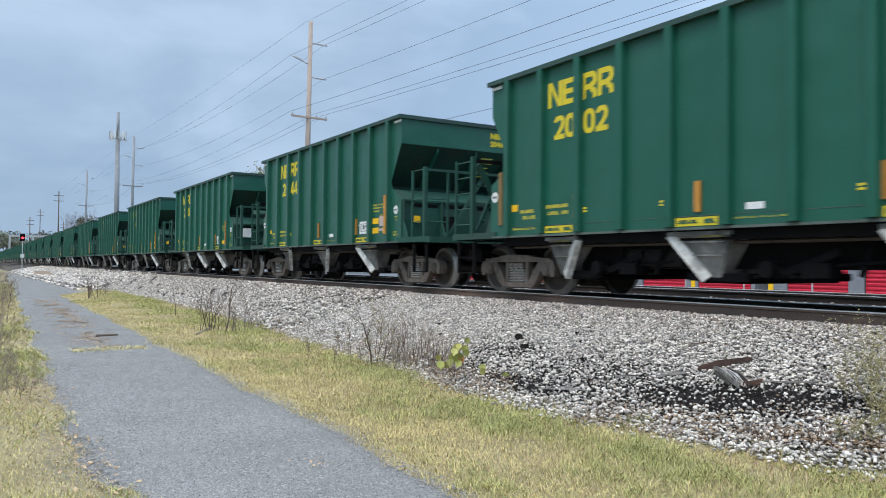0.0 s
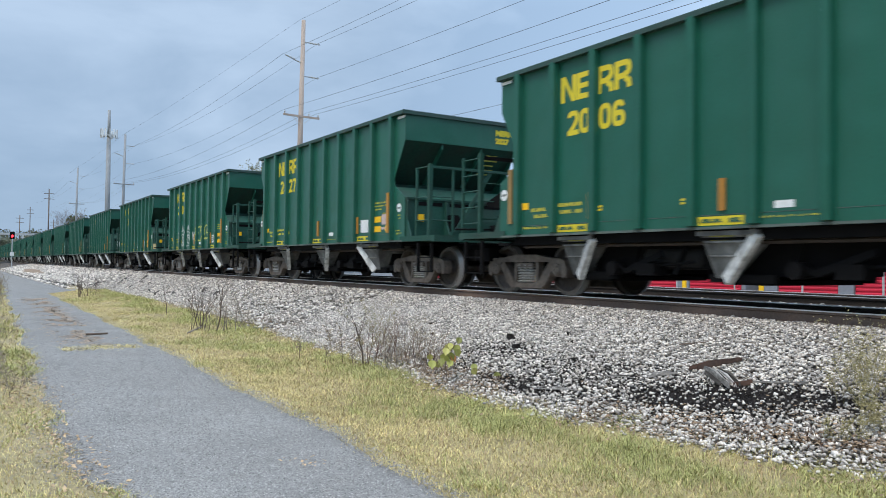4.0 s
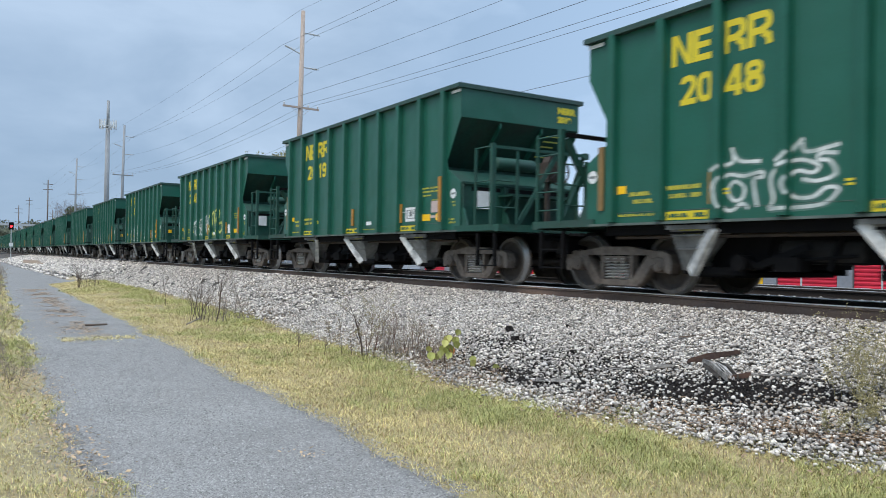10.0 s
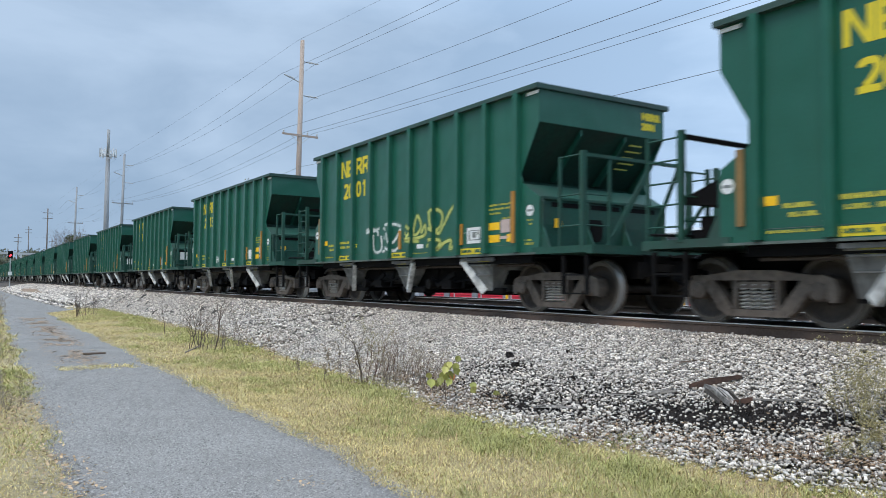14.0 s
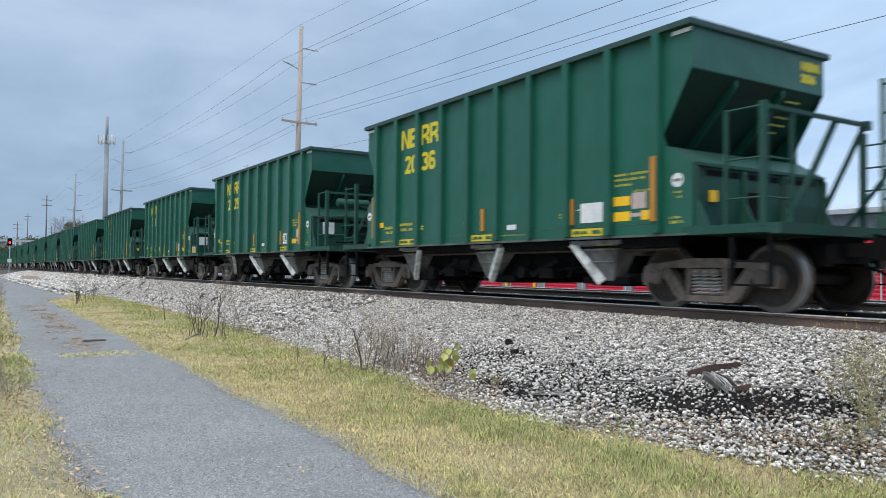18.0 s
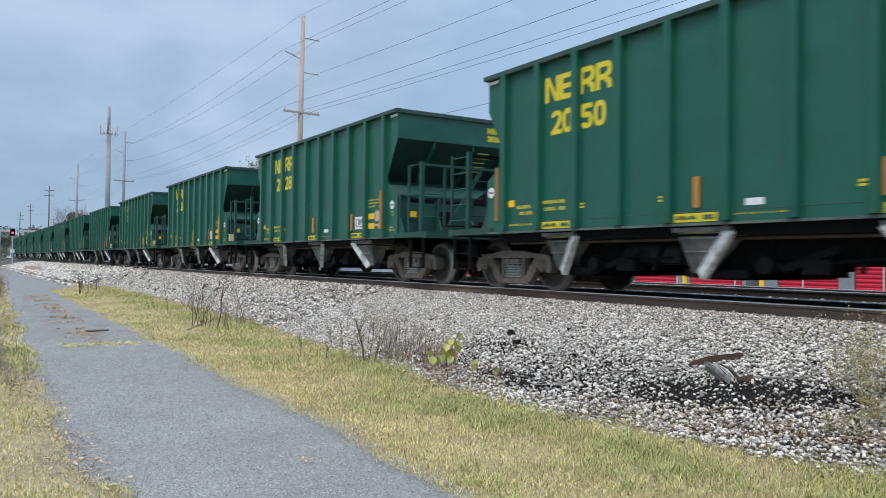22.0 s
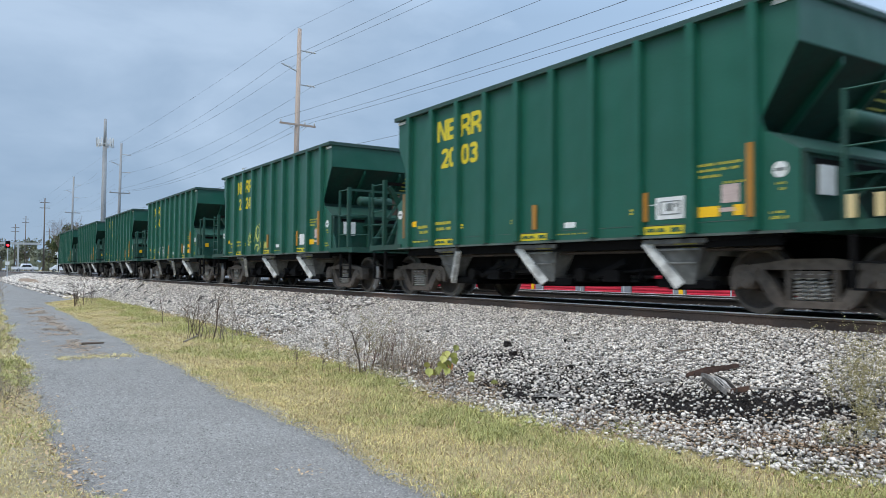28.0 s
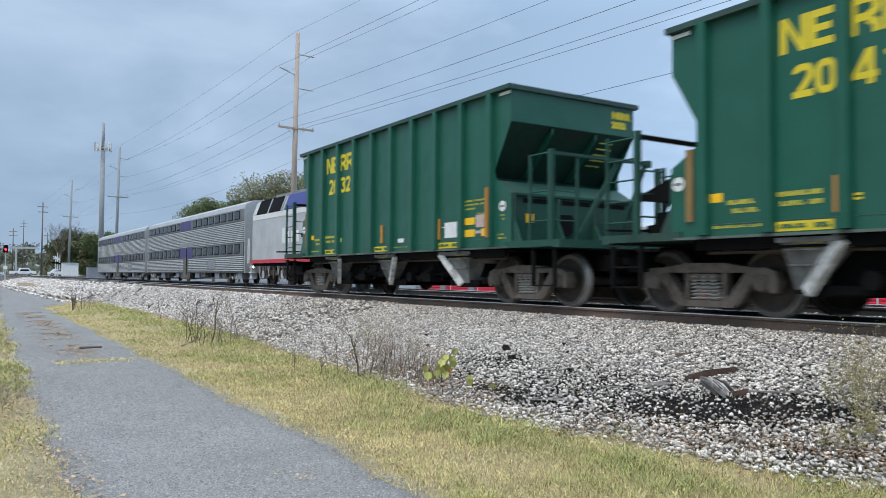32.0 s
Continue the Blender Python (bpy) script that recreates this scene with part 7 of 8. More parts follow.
# ------------------------------------------------------------------ grass
def blades(n, xy, hgt, wid, material, name):
    """Grass blades of two segments each, bent over at random."""
    x, y = xy
    n = len(x)
    z = gz(x, y) - 0.02
    a = RNG.uniform(0, 2 * math.pi, n)
    h = hgt * RNG.uniform(0.35, 1.25, n)
    w = wid * RNG.uniform(0.6, 1.3, n) * (1 + 0.05 * y)
    bend = RNG.uniform(0.3, 2.3, n) * h
    fa = a + RNG.uniform(-1.2, 1.2, n) + math.pi / 2
    b = np.stack([x, y, z], -1)
    sd = np.stack([np.cos(a) * w / 2, np.sin(a) * w / 2, 0 * a], -1)
    mid = b + np.stack([np.cos(fa) * bend * 0.3, np.sin(fa) * bend * 0.3, h * 0.62], -1)
    fb = fa + RNG.uniform(-0.6, 0.6, n)
    tip = b + np.stack([np.cos(fb) * bend, np.sin(fb) * bend, h * RNG.uniform(0.25, 1.0, n)], -1)
    v = np.stack([b - sd, b + sd, mid + sd * 0.8, mid - sd * 0.8, tip], 1).reshape(-1, 3)
    o = np.arange(n) * 5
    f = np.concatenate([np.stack([o, o + 1, o + 2], -1), np.stack([o, o + 2, o + 3], -1), np.stack([o + 3, o + 2, o + 4], -1)])
    return many(name, v, f, material)


lefts, rights = np.vectorize(path_left), np.vectorize(path_right)


def field(n, y0, y1, side, power=1.0):
    y = y0 + (y1 - y0) * RNG.random(n) ** power
    k = RNG.random(n)
    if side > 0:
        a, b = rights(y) + 0.04, toes(y) + 0.10
        x = a + (b - a) * k + np.abs(RNG.normal(0, 0.1, n)) * np.where(RNG.random(n) < 0.5, -1, 1) * (np.minimum(k, 1 - k) < 0.08)
    else:
        x = lefts(y) - 0.04 - 2.6 * k ** 1.3 + np.abs(RNG.normal(0, 0.12, n)) * (k < 0.1)
    return x, y


def clump(x, y, s=1.0):
    return np.array([noise.noise(Vector((a * 0.9 * s, b * 0.55 * s, 3.1))) for a, b in zip(x, y)])


def grass():
    for name, side, n, y0, y1, power, hgt, wid in (("near_verge", 1, 170000, 1.8, 12, 1.2, 0.048, 0.0038), ("far_verge", 1, 100000, 12, 44, 1.5, 0.050, 0.0050), ("left_near", -1, 90000, 3.6, 14, 1.3, 0.042, 0.0034), ("left_far", -1, 44000, 14, 60, 1.4, 0.07, 0.0065)):
        x, y = field(n, y0, y1, side, power)
        c = clump(x, y) + 0.5 * clump(x, y, 3.0) + 0.4 * clump(x, y, 9.0)
        bare = 0.78 + 0.6 * c
        if side < 0:        # worn earth between the tufts on that side
            bare = 0.72 + 0.8 * c + 0.35 * np.exp(-((y - 5.6) / 1.2) ** 2)
        thin = RNG.random(n) < bare
        x, y, c = x[thin], y[thin], c[thin]
        if side > 0:
            k = (x - rights(y)) / (toes(y) - rights(y))
            lush = 1.0 * np.exp(-((k - 0.74) / 0.30) ** 2) - 0.55      # straw along the path, green towards the ballast
        else:
            k = lefts(y) - x
            lush = 0.3 * np.minimum(k, 0.7) - 0.25 + 0.45 * np.exp(-((y - 5.9) / 0.9) ** 2)
        green = 1.3 * c + lush + RNG.normal(0, 0.30, len(x)) > 0.10
        pale = (~green) & (RNG.random(len(x)) < 0.22)
        tall = hgt * (0.7 + 0.9 * np.clip(c + lush + 0.3, 0, 1.1)) * np.where(RNG.random(len(x)) < 0.05, 2.1, 1.0)
        for m_, sel, words in ((GRASS_Y, ~green & ~pale, "dry straw-coloured verge grass"), (GRASS_G, green, "short green verge grass beside the path"), (GRASS_D, pale, "dead brown blades in the verge grass")):
            me = blades(0, (x[sel], y[sel]), tall[sel], wid, m_, "grass")
            tagged(new("grass", me), words, "grass", kind="stuff")
    for n, m_, hgt, words in ((5200, GRASS_Y, 0.105, "long arching straw blades in the verge"), (3600, GRASS_G, 0.09, "long green blades in the verge"), (1800, GRASS_D, 0.12, "long dead stems in the verge")):
        y = 2.0 + 11.0 * RNG.random(n) ** 1.2
        k = 0.35 + 0.72 * RNG.random(n) ** 0.7
        x = rights(y) + (toes(y) - rights(y)) * k
        keep = clump(x, y, 2.5) + RNG.normal(0, 0.15, n) > 0.0
        tagged(new("grass", blades(0, (x[keep], y[keep]), np.full(int(keep.sum()), hgt), 0.0032, m_, "grass")), words, "grass", kind="stuff")


grass()
# grit of the crushed-stone path, thinning out over its edges
n = 42000
y = 4.2 + 14.0 * RNG.random(n) ** 1.3
k = RNG.random(n)
x = lefts(y) - 0.45 + (rights(y) - lefts(y) + 0.55) * k
fringe = (x < lefts(y)) | (x > rights(y))
keep = (~fringe | (RNG.random(n) < 0.7 * np.exp(-np.maximum(lefts(y) - x, 0) / 0.16))) & (RNG.random(n) > (y - 8.0) / 10.0)
x, y = x[keep], y[keep]
n = len(x)
r = RNG.uniform(0.004, 0.0095, n) * (1 + 0.05 * y)
a = RNG.uniform(0, 2 * math.pi, n)
base = np.stack([x, y, np.where(x < lefts(y), gz(x, y) - 0.026, -1.046)], -1)
ux = np.stack([np.cos(a), np.sin(a), 0 * a], -1) * r[:, None]
uy = np.stack([-np.sin(a), np.cos(a), 0 * a], -1) * (r * RNG.uniform(0.6, 1, n))[:, None]
uz = np.stack([0 * a, 0 * a, r * RNG.uniform(0.4, 0.9, n)], -1)
v = np.stack([base + ux, base + uy, base - ux, base - uy, base + uz + 0.3 * ux], 1).reshape(-1, 3)
o = np.arange(n) * 5
f = np.concatenate([np.stack([o + i, o + (i + 1) % 4, o + 4], -1) for i in range(4)])
tagged(part("grit", many("grit", v, f, GRIT), None, bpy.data.objects["path"]), kind="stuff")
# mats of dead leaves on the grassy edge of the path
s = Shape()
_r = random.Random(71)
for cx, cy, rx, ry, q_ in ((0.70, 10.7, 0.16, 0.5, 260), (0.5, 9.6, 0.2, 0.5, 260), (0.76, 6.5, 0.14, 0.6, 240), (0.70, 7.6, 0.12, 0.5, 120), (0.8, 13.0, 0.12, 0.9, 120), (2.3, 5.6, 0.12, 0.12, 25)):
    for k in range(q_):
        x, y = _r.gauss(cx, rx), _r.gauss(cy, ry)
        q = _r.uniform(0.008, 0.028)
        w = _r.uniform(0, 6.28)
        c = Vector((x, y, ground_z(x, y) + _r.uniform(0.006, 0.04)))
        d1, d2 = Vector((math.cos(w), math.sin(w), _r.uniform(-0.4, 0.5))) * q, Vector((-math.sin(w), math.cos(w), _r.uniform(-0.4, 0.5))) * q * 0.5
        s.face([c - d1, c + d2, c + d1, c - d2])
solid("leaf_mat", s, GRASS_D, "brown dead leaves on the grassy edge of the path", "leaves", kind="stuff")
# a taller green tuft on the ballast foot, and green grass in the corner
for cx, cy, r, n in ((5.25, 5.1, 0.2, 420), (5.2, 2.7, 0.6, 1500), (4.4, 33.0, 1.2, 900)):
    th, rr = RNG.uniform(0, 6.28, n), r * np.sqrt(RNG.random(n))
    tagged(new("grass_tuft", blades(0, (cx + rr * np.cos(th), cy + rr * np.sin(th)), np.full(n, 0.085), 0.005, GRASS_G, "grass_tuft")), "taller green grass tuft beside the path", "grass tuft", "grass tufts", kind="stuff")


# brown leaf and bark bits along the ballast foot
s = Shape()
_r = random.Random(70)
for k in range(17000):
    y = 2.2 + 26 * _r.random() ** 1.6
    x = toe(y) + _r.gauss(0.14, 0.24)
    if x < path_right(y) or noise.noise(Vector((x * 1.5, y * 0.7, 9.0))) < -0.12:
        continue
    q = _r.uniform(0.008, 0.026)
    a = _r.uniform(0, 6.28)
    c = Vector((x, y, ground_z(x, y) + _r.uniform(0.015, 0.05)))
    d1, d2 = Vector((math.cos(a), math.sin(a), _r.uniform(-0.4, 0.5))) * q, Vector((-math.sin(a), math.cos(a), _r.uniform(-0.4, 0.5))) * q * 0.6
    s.face([c - d1, c + d2, c + d1, c - d2])
for k in range(9000):          # denser under the brush and the scrub
    y = _r.gauss(9.2, 0.9) if k % 3 else _r.gauss(3.4, 0.5)
    x = toe(y) + abs(_r.gauss(0.0, 0.28)) + (0.0 if k % 3 else 0.25)
    if noise.noise(Vector((x * 3.5, y * 2.5, 2.0))) < -0.1:
        continue
    q, a = _r.uniform(0.006, 0.022), _r.uniform(0, 6.28)
    c = Vector((x, y, ground_z(x, y) + _r.uniform(0.02, 0.05)))
    d1, d2 = Vector((math.cos(a), math.sin(a), _r.uniform(-0.4, 0.5))) * q, Vector((-math.sin(a), math.cos(a), _r.uniform(-0.4, 0.5))) * q * 0.6
    s.face([c - d1, c + d2, c + d1, c - d2])
solid("bark_litter", s, LEAFLITTER, "brown leaf and bark litter along the ballast foot", "litter", kind="stuff")


# ------------------------------------------------------------------ weeds and saplings
def weed(x, y, hgt, n, seed, label, spread=0.35, heads=True, name="dead_weed", head_mat=None):
    rnd = random.Random(seed)
    t = thing(name, label, "weed", "weeds along the ballast", Matrix.Translation(on_ground(x, y, -0.02)))
    hs = Shape()
    for k in range(n):
        bx, by = rnd.uniform(-spread, spread) * 0.6, rnd.uniform(-spread, spread) * 0.6
        h = hgt * rnd.uniform(0.55, 1.0)
        lx, ly = rnd.uniform(-0.22, 0.22) * h, rnd.uniform(-0.22, 0.22) * h
        st = Shape()
        r = rnd.uniform(0.0022, 0.0045) * (1 + 0.05 * y)
        p, m_, q = Vector((bx, by, 0)), Vector((bx + lx * 0.4, by + ly * 0.4, h * 0.55)), Vector((bx + lx, by + ly, h))
        st.rod(p, m_, r, 4, r * 0.8, caps=False).rod(m_, q, r * 0.8, 4, r * 0.4, caps=False)
        for j in range(rnd.randint(12, 20)):
            f = rnd.uniform(0.3, 1.0)
            o = p.lerp(m_, f / 0.55) if f < 0.55 else m_.lerp(q, (f - 0.55) / 0.45)
            d = Vector((rnd.uniform(-1, 1), rnd.uniform(-1, 1), rnd.uniform(0.3, 1.2))).normalized() * h * rnd.uniform(0.08, 0.22)
            st.rod(o, o + d, r * 0.5, 3, r * 0.25, caps=False)
            if heads:
                for _ in range(4):
                    e = o + d * rnd.uniform(0.5, 1.15)
                    a = Vector((rnd.uniform(-1, 1), rnd.uniform(-1, 1), rnd.uniform(-1, 1))).normalized() * 0.008 * (1 + 0.05 * y)
                    b = a.orthogonal()
                    hs.face([e - a, e + b, e + a, e - b])
        tagged(part("stalk", st, WEED, t), kind="stuff")
    if heads:
        tagged(part("seed_head", hs, head_mat or WEEDHEAD, t, "dry brown seed heads"), kind="stuff")
    return t


def twigs(name, x, y, hgt, n, seed, label, spread=0.25, lean=0.0, material=None, heads=0, head_mat=None, thick=1.0):
    """A wispy dead plant: stems that fork into ever finer twigs, with or without dry seed heads."""
    rnd = random.Random(seed)
    t = thing(name, label, "weed", "weeds along the ballast", Matrix.Translation(on_ground(x, y, -0.02)))
    hs = Shape()
    far = 1 + 0.04 * y
    for _ in range(n):
        st = Shape()

        def grow(p, d, ln, r, depth):
            steps = 3 if depth > 1 else 2
            for _k in range(steps):
                q = p + d * ln / steps
                st.rod(p, q, r, 4 if depth > 1 else 3, r * 0.82, caps=False)
                p, r = q, r * 0.82
                d = (d + Vector((rnd.gauss(0, 0.13), rnd.gauss(0, 0.13), rnd.gauss(0.02, 0.08)))).normalized()
                if depth:
                    for _j in range(rnd.randint(1, 2)):
                        nd = (d * 0.9 + Vector((rnd.uniform(-0.9, 0.9), rnd.uniform(-0.9, 0.9), rnd.uniform(-0.1, 0.5)))).normalized()
                        grow(p, nd, ln * rnd.uniform(0.3, 0.5), r * 0.55, depth - 1)
            if heads and depth < 2:
                for _j in range(heads):
                    e = p + Vector((rnd.gauss(0, 0.012), rnd.gauss(0, 0.012), rnd.gauss(0, 0.015)))
                    a = Vector((rnd.uniform(-1, 1), rnd.uniform(-1, 1), rnd.uniform(-1, 1))).normalized() * 0.006 * far
                    b = a.orthogonal() * 0.7
                    hs.face([e - a, e + b, e + a, e - b])

        d = Vector((rnd.uniform(-0.35, 0.35) + lean, rnd.uniform(-0.35, 0.35), 1.0)).normalized()
        grow(Vector((rnd.uniform(-spread, spread), rnd.uniform(-spread, spread), 0)), d, hgt * rnd.uniform(0.6, 1.0), 0.0048 * thick * far * hgt ** 0.5, 3)
        tagged(part("stalk", st, material or WEED, t), kind="stuff")
    if heads:
        tagged(part("seed_head", hs, head_mat or WEEDHEAD, t, "dry seed heads"), kind="stuff")
    return t


WISP = mat("reddish_brown_twig", (0.14, 0.085, 0.065), 0.9, var=0.3, island=0.35)
PALE_STALK = mat("grey_dry_stalk", (0.21, 0.18, 0.15), 0.9, var=0.3, island=0.3)
# the tall stem with olive heads, plain stalks beside it, and the reddish brush at the ballast foot
twigs("tall_dead_weed", 5.07, 10.2, 0.85, 1, 501, "dark leaning dead weed with olive seed heads", 0.02, -0.12, WEED, 3, SCRUB, 2.6)
twigs("tall_dead_weed", 5.12, 10.1, 0.75, 2, 502, "wispy dead weed with olive seed heads", 0.06, 0.05, WISP, 4, SCRUB)
for k, (x, y, hgt) in enumerate(((4.84, 10.45, 0.66), (4.67, 10.7, 0.55), (4.97, 10.35, 0.42), (5.3, 9.85, 0.5), (4.62, 11.6, 0.5), (5.45, 12.2, 0.45))):
    weed(x, y, hgt, 1, 510 + k, "single thin dead weed stalk by the path", 0.02, True, "weed_stalk")
for k, (x, y, hgt, n) in enumerate(((5.35, 9.8, 0.55, 5), (5.45, 9.3, 0.5, 5), (5.35, 8.9, 0.38, 5), (5.6, 9.6, 0.5, 4), (5.75, 10.3, 0.45, 4), (5.3, 8.5, 0.26, 6), (5.2, 8.25, 0.22, 5), (5.5, 10.4, 0.6, 4), (5.7, 8.9, 0.3, 4), (5.25, 9.5, 0.45, 6), (5.3, 10.1, 0.6, 5), (5.55, 9.0, 0.4, 6), (5.15, 8.7, 0.3, 6))):
    twigs("brown_brush", x, y, hgt, n, 520 + k, "reddish brown wispy brush at the ballast foot", 0.16, 0.05, WISP if k % 3 else PALE_STALK, 1 if k % 2 else 0, WEEDHEAD)
# the dark bush and stalks farther along the verge
twigs("bare_bush", 4.62, 17.9, 0.95, 8, 540, "dark bare bush with upright branches on the verge", 0.16, 0.0, WEED, 0, None, 1.3)
for k, (x, y, hgt, w_) in enumerate(((4.75, 16.86, 1.05, 2.4), (5.14, 16.75, 1.0, 1.2), (5.66, 17.75, 1.0, 1.2), (4.96, 22.6, 0.85, 1.4), (4.9, 16.8, 0.6, 1.6), (5.0, 16.85, 0.65, 1.8), (4.68, 17.2, 0.55, 1.4), (5.95, 16.6, 0.7, 1.0), (5.4, 17.0, 0.6, 1.0))):
    twigs("dead_weed", x, y, hgt, 1, 550 + k, "upright dead weed stalk with fine branches", 0.02, 0.0, WEED if k % 3 == 0 else PALE_STALK, 1, WEEDHEAD, w_)
for k, (x, y) in enumerate(((4.9, 17.0), (5.25, 16.9), (5.6, 17.3), (5.9, 16.4), (6.0, 15.4), (5.8, 14.4), (5.3, 18.3), (5.9, 18.8))):
    twigs("brown_brush", x, y, 0.34, 5, 570 + k, "low pale dead brush on the verge", 0.3, 0.0, PALE_STALK, 0)
shard("fallen_branch", on_ground(4.05, 16.5, 0.02), on_ground(4.5, 17.1, 0.10), 0.028, 0.025, PALE_STALK, "short dark branch lying in the verge grass", "branch")
# olive and brown scrub near the ballast at the end of the coal
for k, (x, y, hgt, n) in enumerate(((6.45, 3.65, 0.42, 4), (6.55, 3.5, 0.5, 5), (6.75, 3.65, 0.5, 5), (6.95, 3.75, 0.55, 5), (6.3, 3.4, 0.3, 4), (7.0, 3.6, 0.3, 4), (6.1, 3.3, 0.22, 5), (5.85, 3.4, 0.18, 4), (6.6, 3.3, 0.45, 4))):
    twigs("olive_scrub", x, y, hgt, n, 590 + k, "wispy olive scrub growing in the ballast", 0.12, 0.0, SCRUB, 2, SCRUB, 0.55)
for k, (x, y, hgt) in enumerate(((5.35, 4.75, 0.16), (5.15, 5.5, 0.16), (5.5, 3.9, 0.2), (5.3, 7.3, 0.14), (5.7, 3.5, 0.2))):
    twigs("brown_brush", x, y, hgt, 5, 610 + k, "low dry brush at the foot of the ballast", 0.14, 0.0, WISP, 0)
# the leaning bare bush farther off, brush along the other edge of the path
twigs("bare_bush", 4.3, 35.7, 0.95, 8, 400, "bare dark bush leaning over the path edge", 0.3, -0.25, WEED, 0, None, 1.1)
twigs("bare_bush", 4.75, 36.6, 0.7, 6, 401, "bare dark bush leaning over the path edge", 0.4, 0.2, WEED, 0, None, 0.9)
for k, (x, y, hgt) in enumerate(((0.35, 10.0, 0.34), (0.0, 12.0, 0.6), (0.15, 14.5, 0.6), (0.3, 18.0, 0.8), (0.5, 23.0, 0.9), (0.8, 29.0, 1.0), (1.1, 37.0, 1.2), (-0.5, 16.0, 0.9), (0.2, 11.0, 0.4))):
    twigs("dry_brush", x, y, hgt, 7, 420 + k, "dry brown brush along the grassy side of the path", 0.35, 0.0, WISP if k % 2 else PALE_STALK, 2, WEEDHEAD)


def sapling(x, y, seed):
    """Thin stems whose broad leaves hang with their faces turned to the open side."""
    rnd = random.Random(seed)
    t = thing("sapling", "small sapling with yellow-green autumn leaves", "sapling", at=Matrix.Translation(on_ground(x, y, -0.02)))
    leaf = Shape()
    pts = [(0, 0), (0.05, 0.015), (0.072, 0.06), (0.055, 0.105), (0.03, 0.115), (0.0, 0.16), (-0.035, 0.115), (-0.06, 0.10), (-0.07, 0.055), (-0.045, 0.012)]
    for a, b in zip(pts, pts[1:] + pts[:1]):
        leaf.face([(a[0], a[1], 0.25 * abs(a[0])), (b[0], b[1], 0.25 * abs(b[0])), (0, 0.07, -0.004)])
    kinds = [leaf.mesh("leaf", m_) for m_ in (LEAF_YG, LEAF_PALE, LEAF_RED)]
    stems = [((0, 0, 0), (-0.02, 0.02, 0.30), (0.08, -0.06, 0.56), 12), ((0.05, -0.08, 0), (0.16, -0.18, 0.18), (0.22, -0.26, 0.36), 2), ((-0.01, 0.01, 0.14), (-0.10, 0.06, 0.28), (-0.14, 0.08, 0.40), 5), ((0.2, -0.24, 0.1), (0.32, -0.36, 0.2), (0.40, -0.44, 0.22), 2)]
    for k0, (p, q, r, n) in enumerate(stems):
        part("stem", Shape().rod(p, q, 0.006, 5, 0.005).rod(q, r, 0.005, 5, 0.003), WEED, t)
        for k in range(n):
            f = 0.25 + 0.8 * (k + 0.5) / n
            o = Vector(q).lerp(Vector(r), min(f, 1.0)) + Vector((rnd.gauss(0, 0.035), rnd.gauss(0, 0.035), rnd.gauss(0, 0.03)))
            down = Vector((rnd.uniform(-0.7, 0.7), rnd.uniform(-0.5, 0.5), -1.0)).normalized()
            face = Vector((-0.55 + rnd.gauss(0, 0.3), -0.85 + rnd.gauss(0, 0.3), 0.35))
            face = (face - down * face.dot(down)).normalized()
            sc = rnd.uniform(0.5, 0.75)
            part("leaf", kinds[2] if k == 2 and k0 == 0 else kinds[(k * 2 + k0) % 3 % 2], None, t, at=Matrix.Translation(o) @ Matrix((down.cross(face), down, face)).transposed().to_4x4() @ Matrix.Scale(sc, 4))
    return t


LEAF_PALE = mat("pale_yellow_leaf", (0.50, 0.48, 0.15), 0.6, var=0.25, shift=0.25)
LEAF_RED = mat("reddish_autumn_leaf", (0.45, 0.19, 0.06), 0.6, var=0.2, shift=0.2)
sapling(5.06, 7.89, 5)

# ------------------------------------------------------------------ litter on the path
s = Shape()
_r = random.Random(77)
for k in range(9000):
    f = _r.random()
    y = 15.5 + 20 * f + _r.uniform(-1, 1)
    x = 2.02 + 0.028 * (y - 15.5) + _r.gauss(0, 0.24)
    if noise.noise(Vector((x * 2.2, y * 0.8, 5.0))) < -0.02:
        continue
    q = _r.uniform(0.01, 0.034)
    a = _r.uniform(0, 6.28)
    c = Vector((x, y, -1.036))
    d1, d2 = Vector((math.cos(a), math.sin(a), _r.uniform(-0.2, 0.3))) * q, Vector((-math.sin(a), math.cos(a), _r.uniform(-0.2, 0.3))) * q * 0.7
    s.face([c - d1, c + d2, c + d1, c - d2])
solid("leaf_litter", s, PATHLEAF, "brown dead leaves strewn along the middle of the path", "leaves", kind="stuff")
n = 900
x, y = 1.5 + 1.3 * RNG.random(n), 14.9 + RNG.normal(0, 0.22, n)
tagged(new("grass_strip", blades(0, (x, y), np.full(n, 0.06), 0.01, GRASS_Y, "grass_strip")), "thin strip of dry grass across the path", "grass strip", kind="stuff")
log = thing("broken_branch", "short dark branch lying across the path", "branch", at=Matrix.Translation((2.5, 17.3, -1.03)))
part("wood", Shape().rod((-0.3, 0.05, 0.02), (0.12, -0.02, 0.03), 0.025, 7, 0.02), WEED, log)
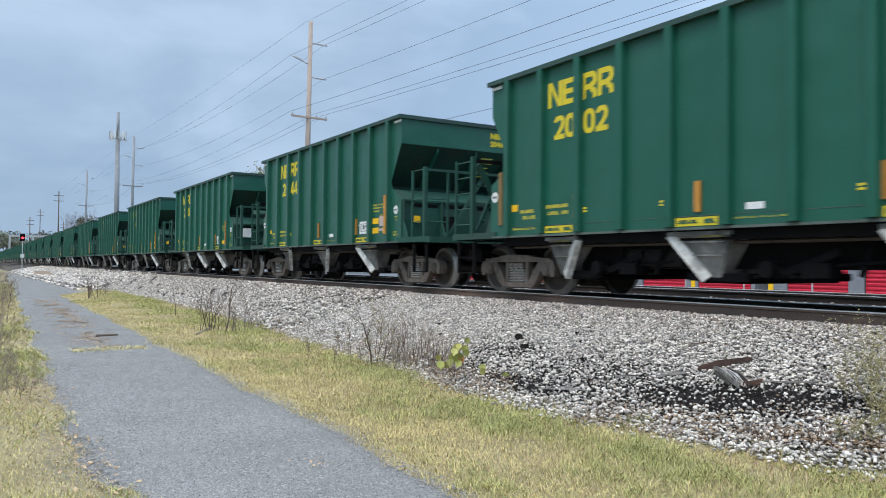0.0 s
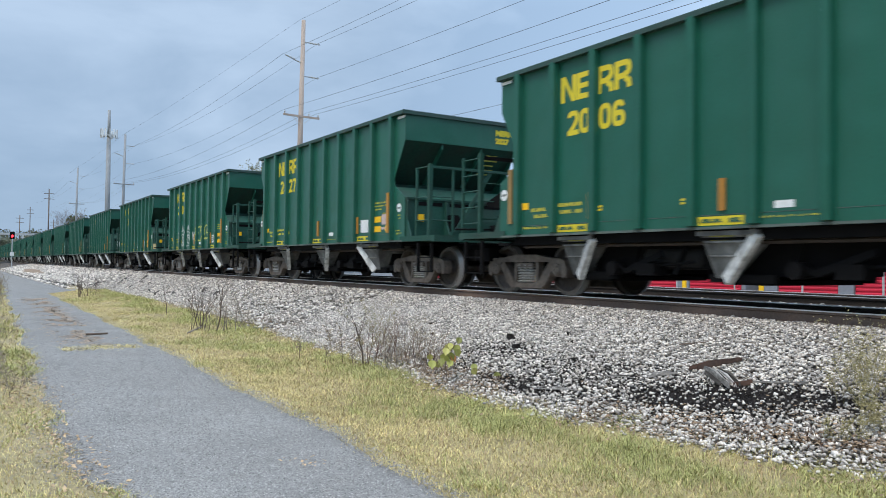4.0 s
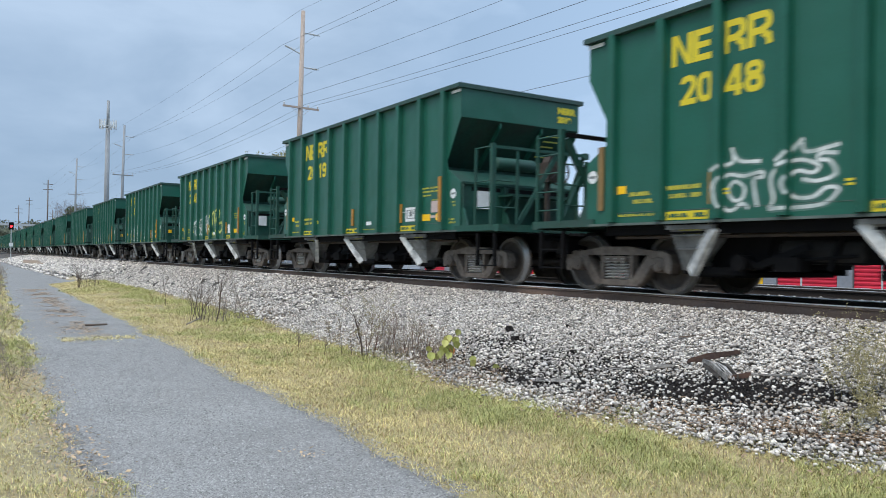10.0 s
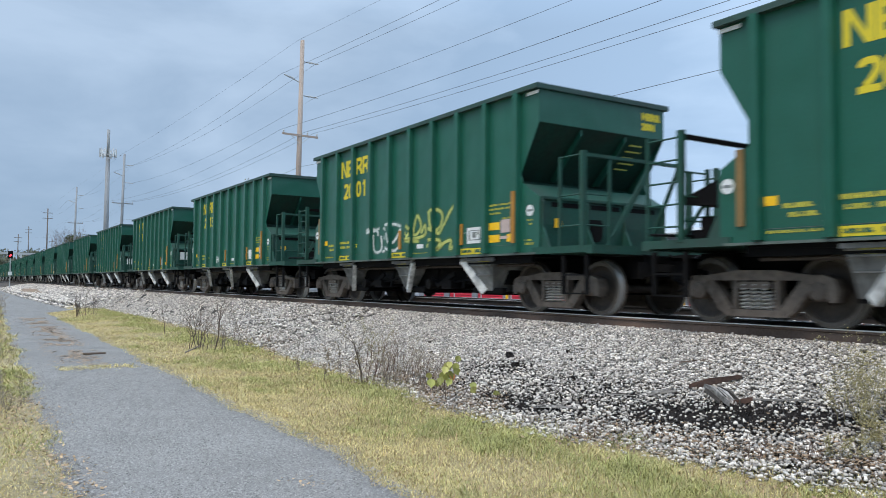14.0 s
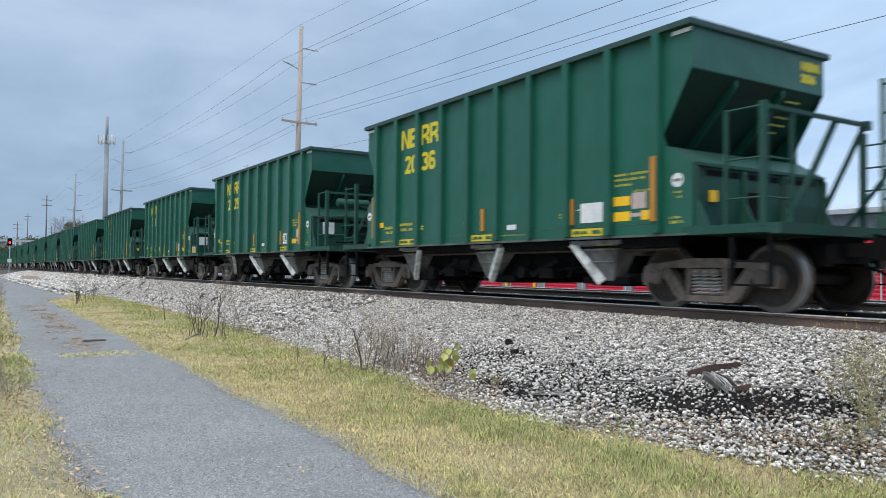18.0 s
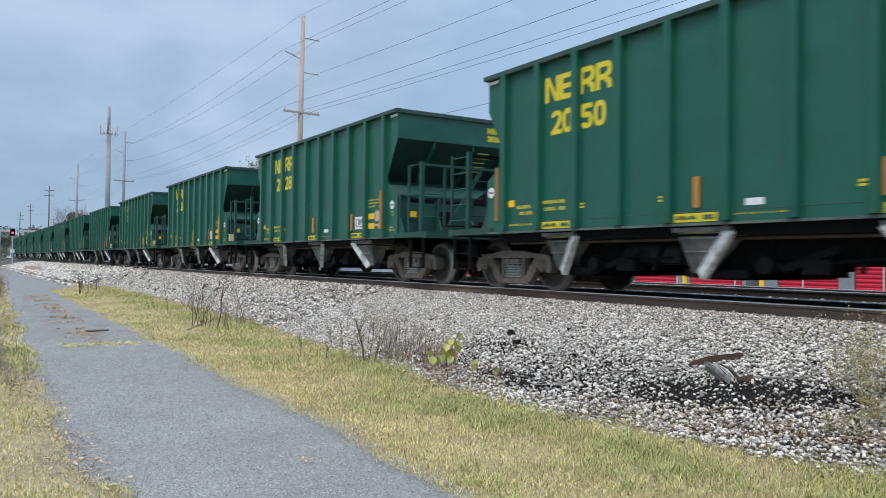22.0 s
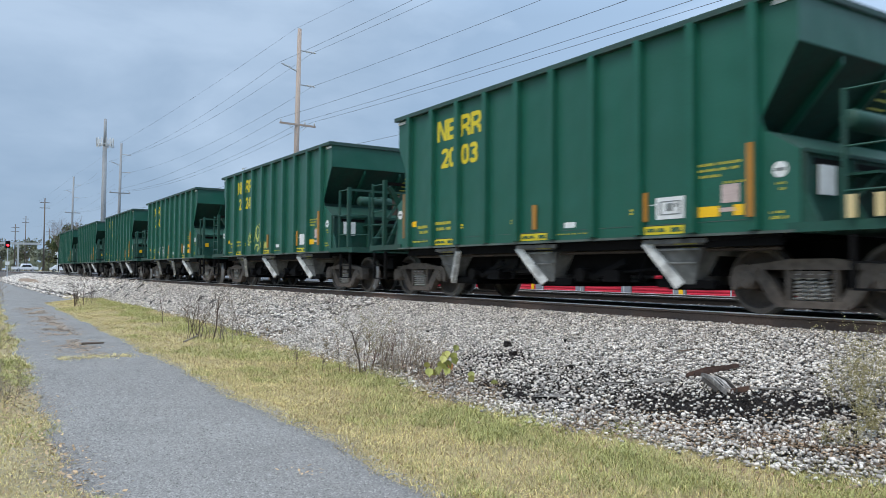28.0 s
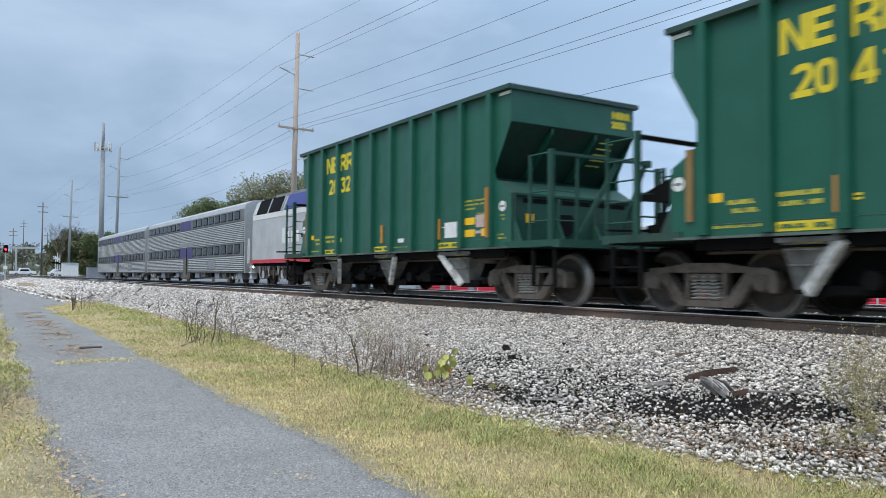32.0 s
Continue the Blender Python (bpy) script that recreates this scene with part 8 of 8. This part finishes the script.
# clay heap beside the far end of the path
s = Shape()
n = 18
for j in range(n):
    for i in range(n):
        u, v = i / (n - 1) * 2 - 1, j / (n - 1) * 2 - 1
        x, y = 5.9 + 0.8 * u, 86 + 16 * v
        r = math.hypot(u, v)
        s.v.append((x, y, ground_z(x, y) - 0.05 + 0.3 * max(0.0, 1 - r * r) * (1 + 0.4 * noise.noise(Vector((x * 2, y * 0.3, 0))))))
for j in range(n - 1):
    for i in range(n - 1):
        a = j * n + i
        s.f.append((a, a + 1, a + n + 1, a + n))
        s.mi.append(0)
solid("clay_heap", s, DIRT, "low orange clay and leaf heap beside the ballast", "heap", smooth=True)


# ------------------------------------------------------------------ motion of the train
TRAIN_ROWS = [  # seconds, metres travelled
    (0, 0.07), (1, 13.51), (2, 26.98), (3, 40.50), (4, 54.05), (5, 67.65), (6, 81.29), (7, 94.98), (8, 108.72), (9, 122.51), (10, 136.36), (11, 150.26), (12, 164.21), (13, 178.23), (14, 192.32), (15, 206.46), (16, 220.68), (17, 234.96), (18, 249.32), (19, 263.76), (20, 278.26), (21, 292.85), (22, 307.52), (23, 322.28), (24, 337.12), (25, 352.05), (26, 367.06), (27, 382.18), (28, 397.38), (29, 412.69), (30, 428.09), (31, 443.60), (32, 459.21),
]
# slack of each coupling, as metres that a car runs ahead of even spacing
SLACK = [-0.07, -0.03, -0.01, 0.10, -0.08, -0.04, -0.01, 0.02, 0.04, 0.04, 0.09, 0.08, 0.06, 0.08, 0.09, 0.04, 0.03, 0.02, -0.15, -0.28, -0.18, -0.07, -0.26, -0.12, -0.02, 0.07, 0.14, 0.15, 0.19, 0.24, 0.21, 0.20, 0.05, -0.11, -0.33, -0.33]


def motions():
    for i, car in enumerate(CARS):
        y = START_Y + i * PITCH - SLACK[i]
        walk(car, [(t, pose(TRACK_1, y - s, 0.0)) for t, s in TRAIN_ROWS])
    # the wheels all turn alike
    spin = []
    rows = TRAIN_ROWS
    turn, last = 0.0, 0.0
    ts = [r[0] for r in rows]
    ss = [r[1] for r in rows]
    for k in range(0, 961):
        t = k / FPS
        turn = float(np.interp(t, ts, ss)) / WHEEL_R
        spin.append((t, Matrix.Rotation(turn, 4, "X")))
    wheels = [o for car in CARS for tk in car.children for o in tk.children if o.name.split(".")[0] == "wheelset"]
    walk(wheels[0], spin)
    act, slot = wheels[0].animation_data.action, wheels[0].animation_data.action_slot
    for o in wheels[1:]:
        o.rotation_mode = "QUATERNION"
        o.animation_data_create()
        o.animation_data.action = act
        o.animation_data.action_slot = slot


motions()
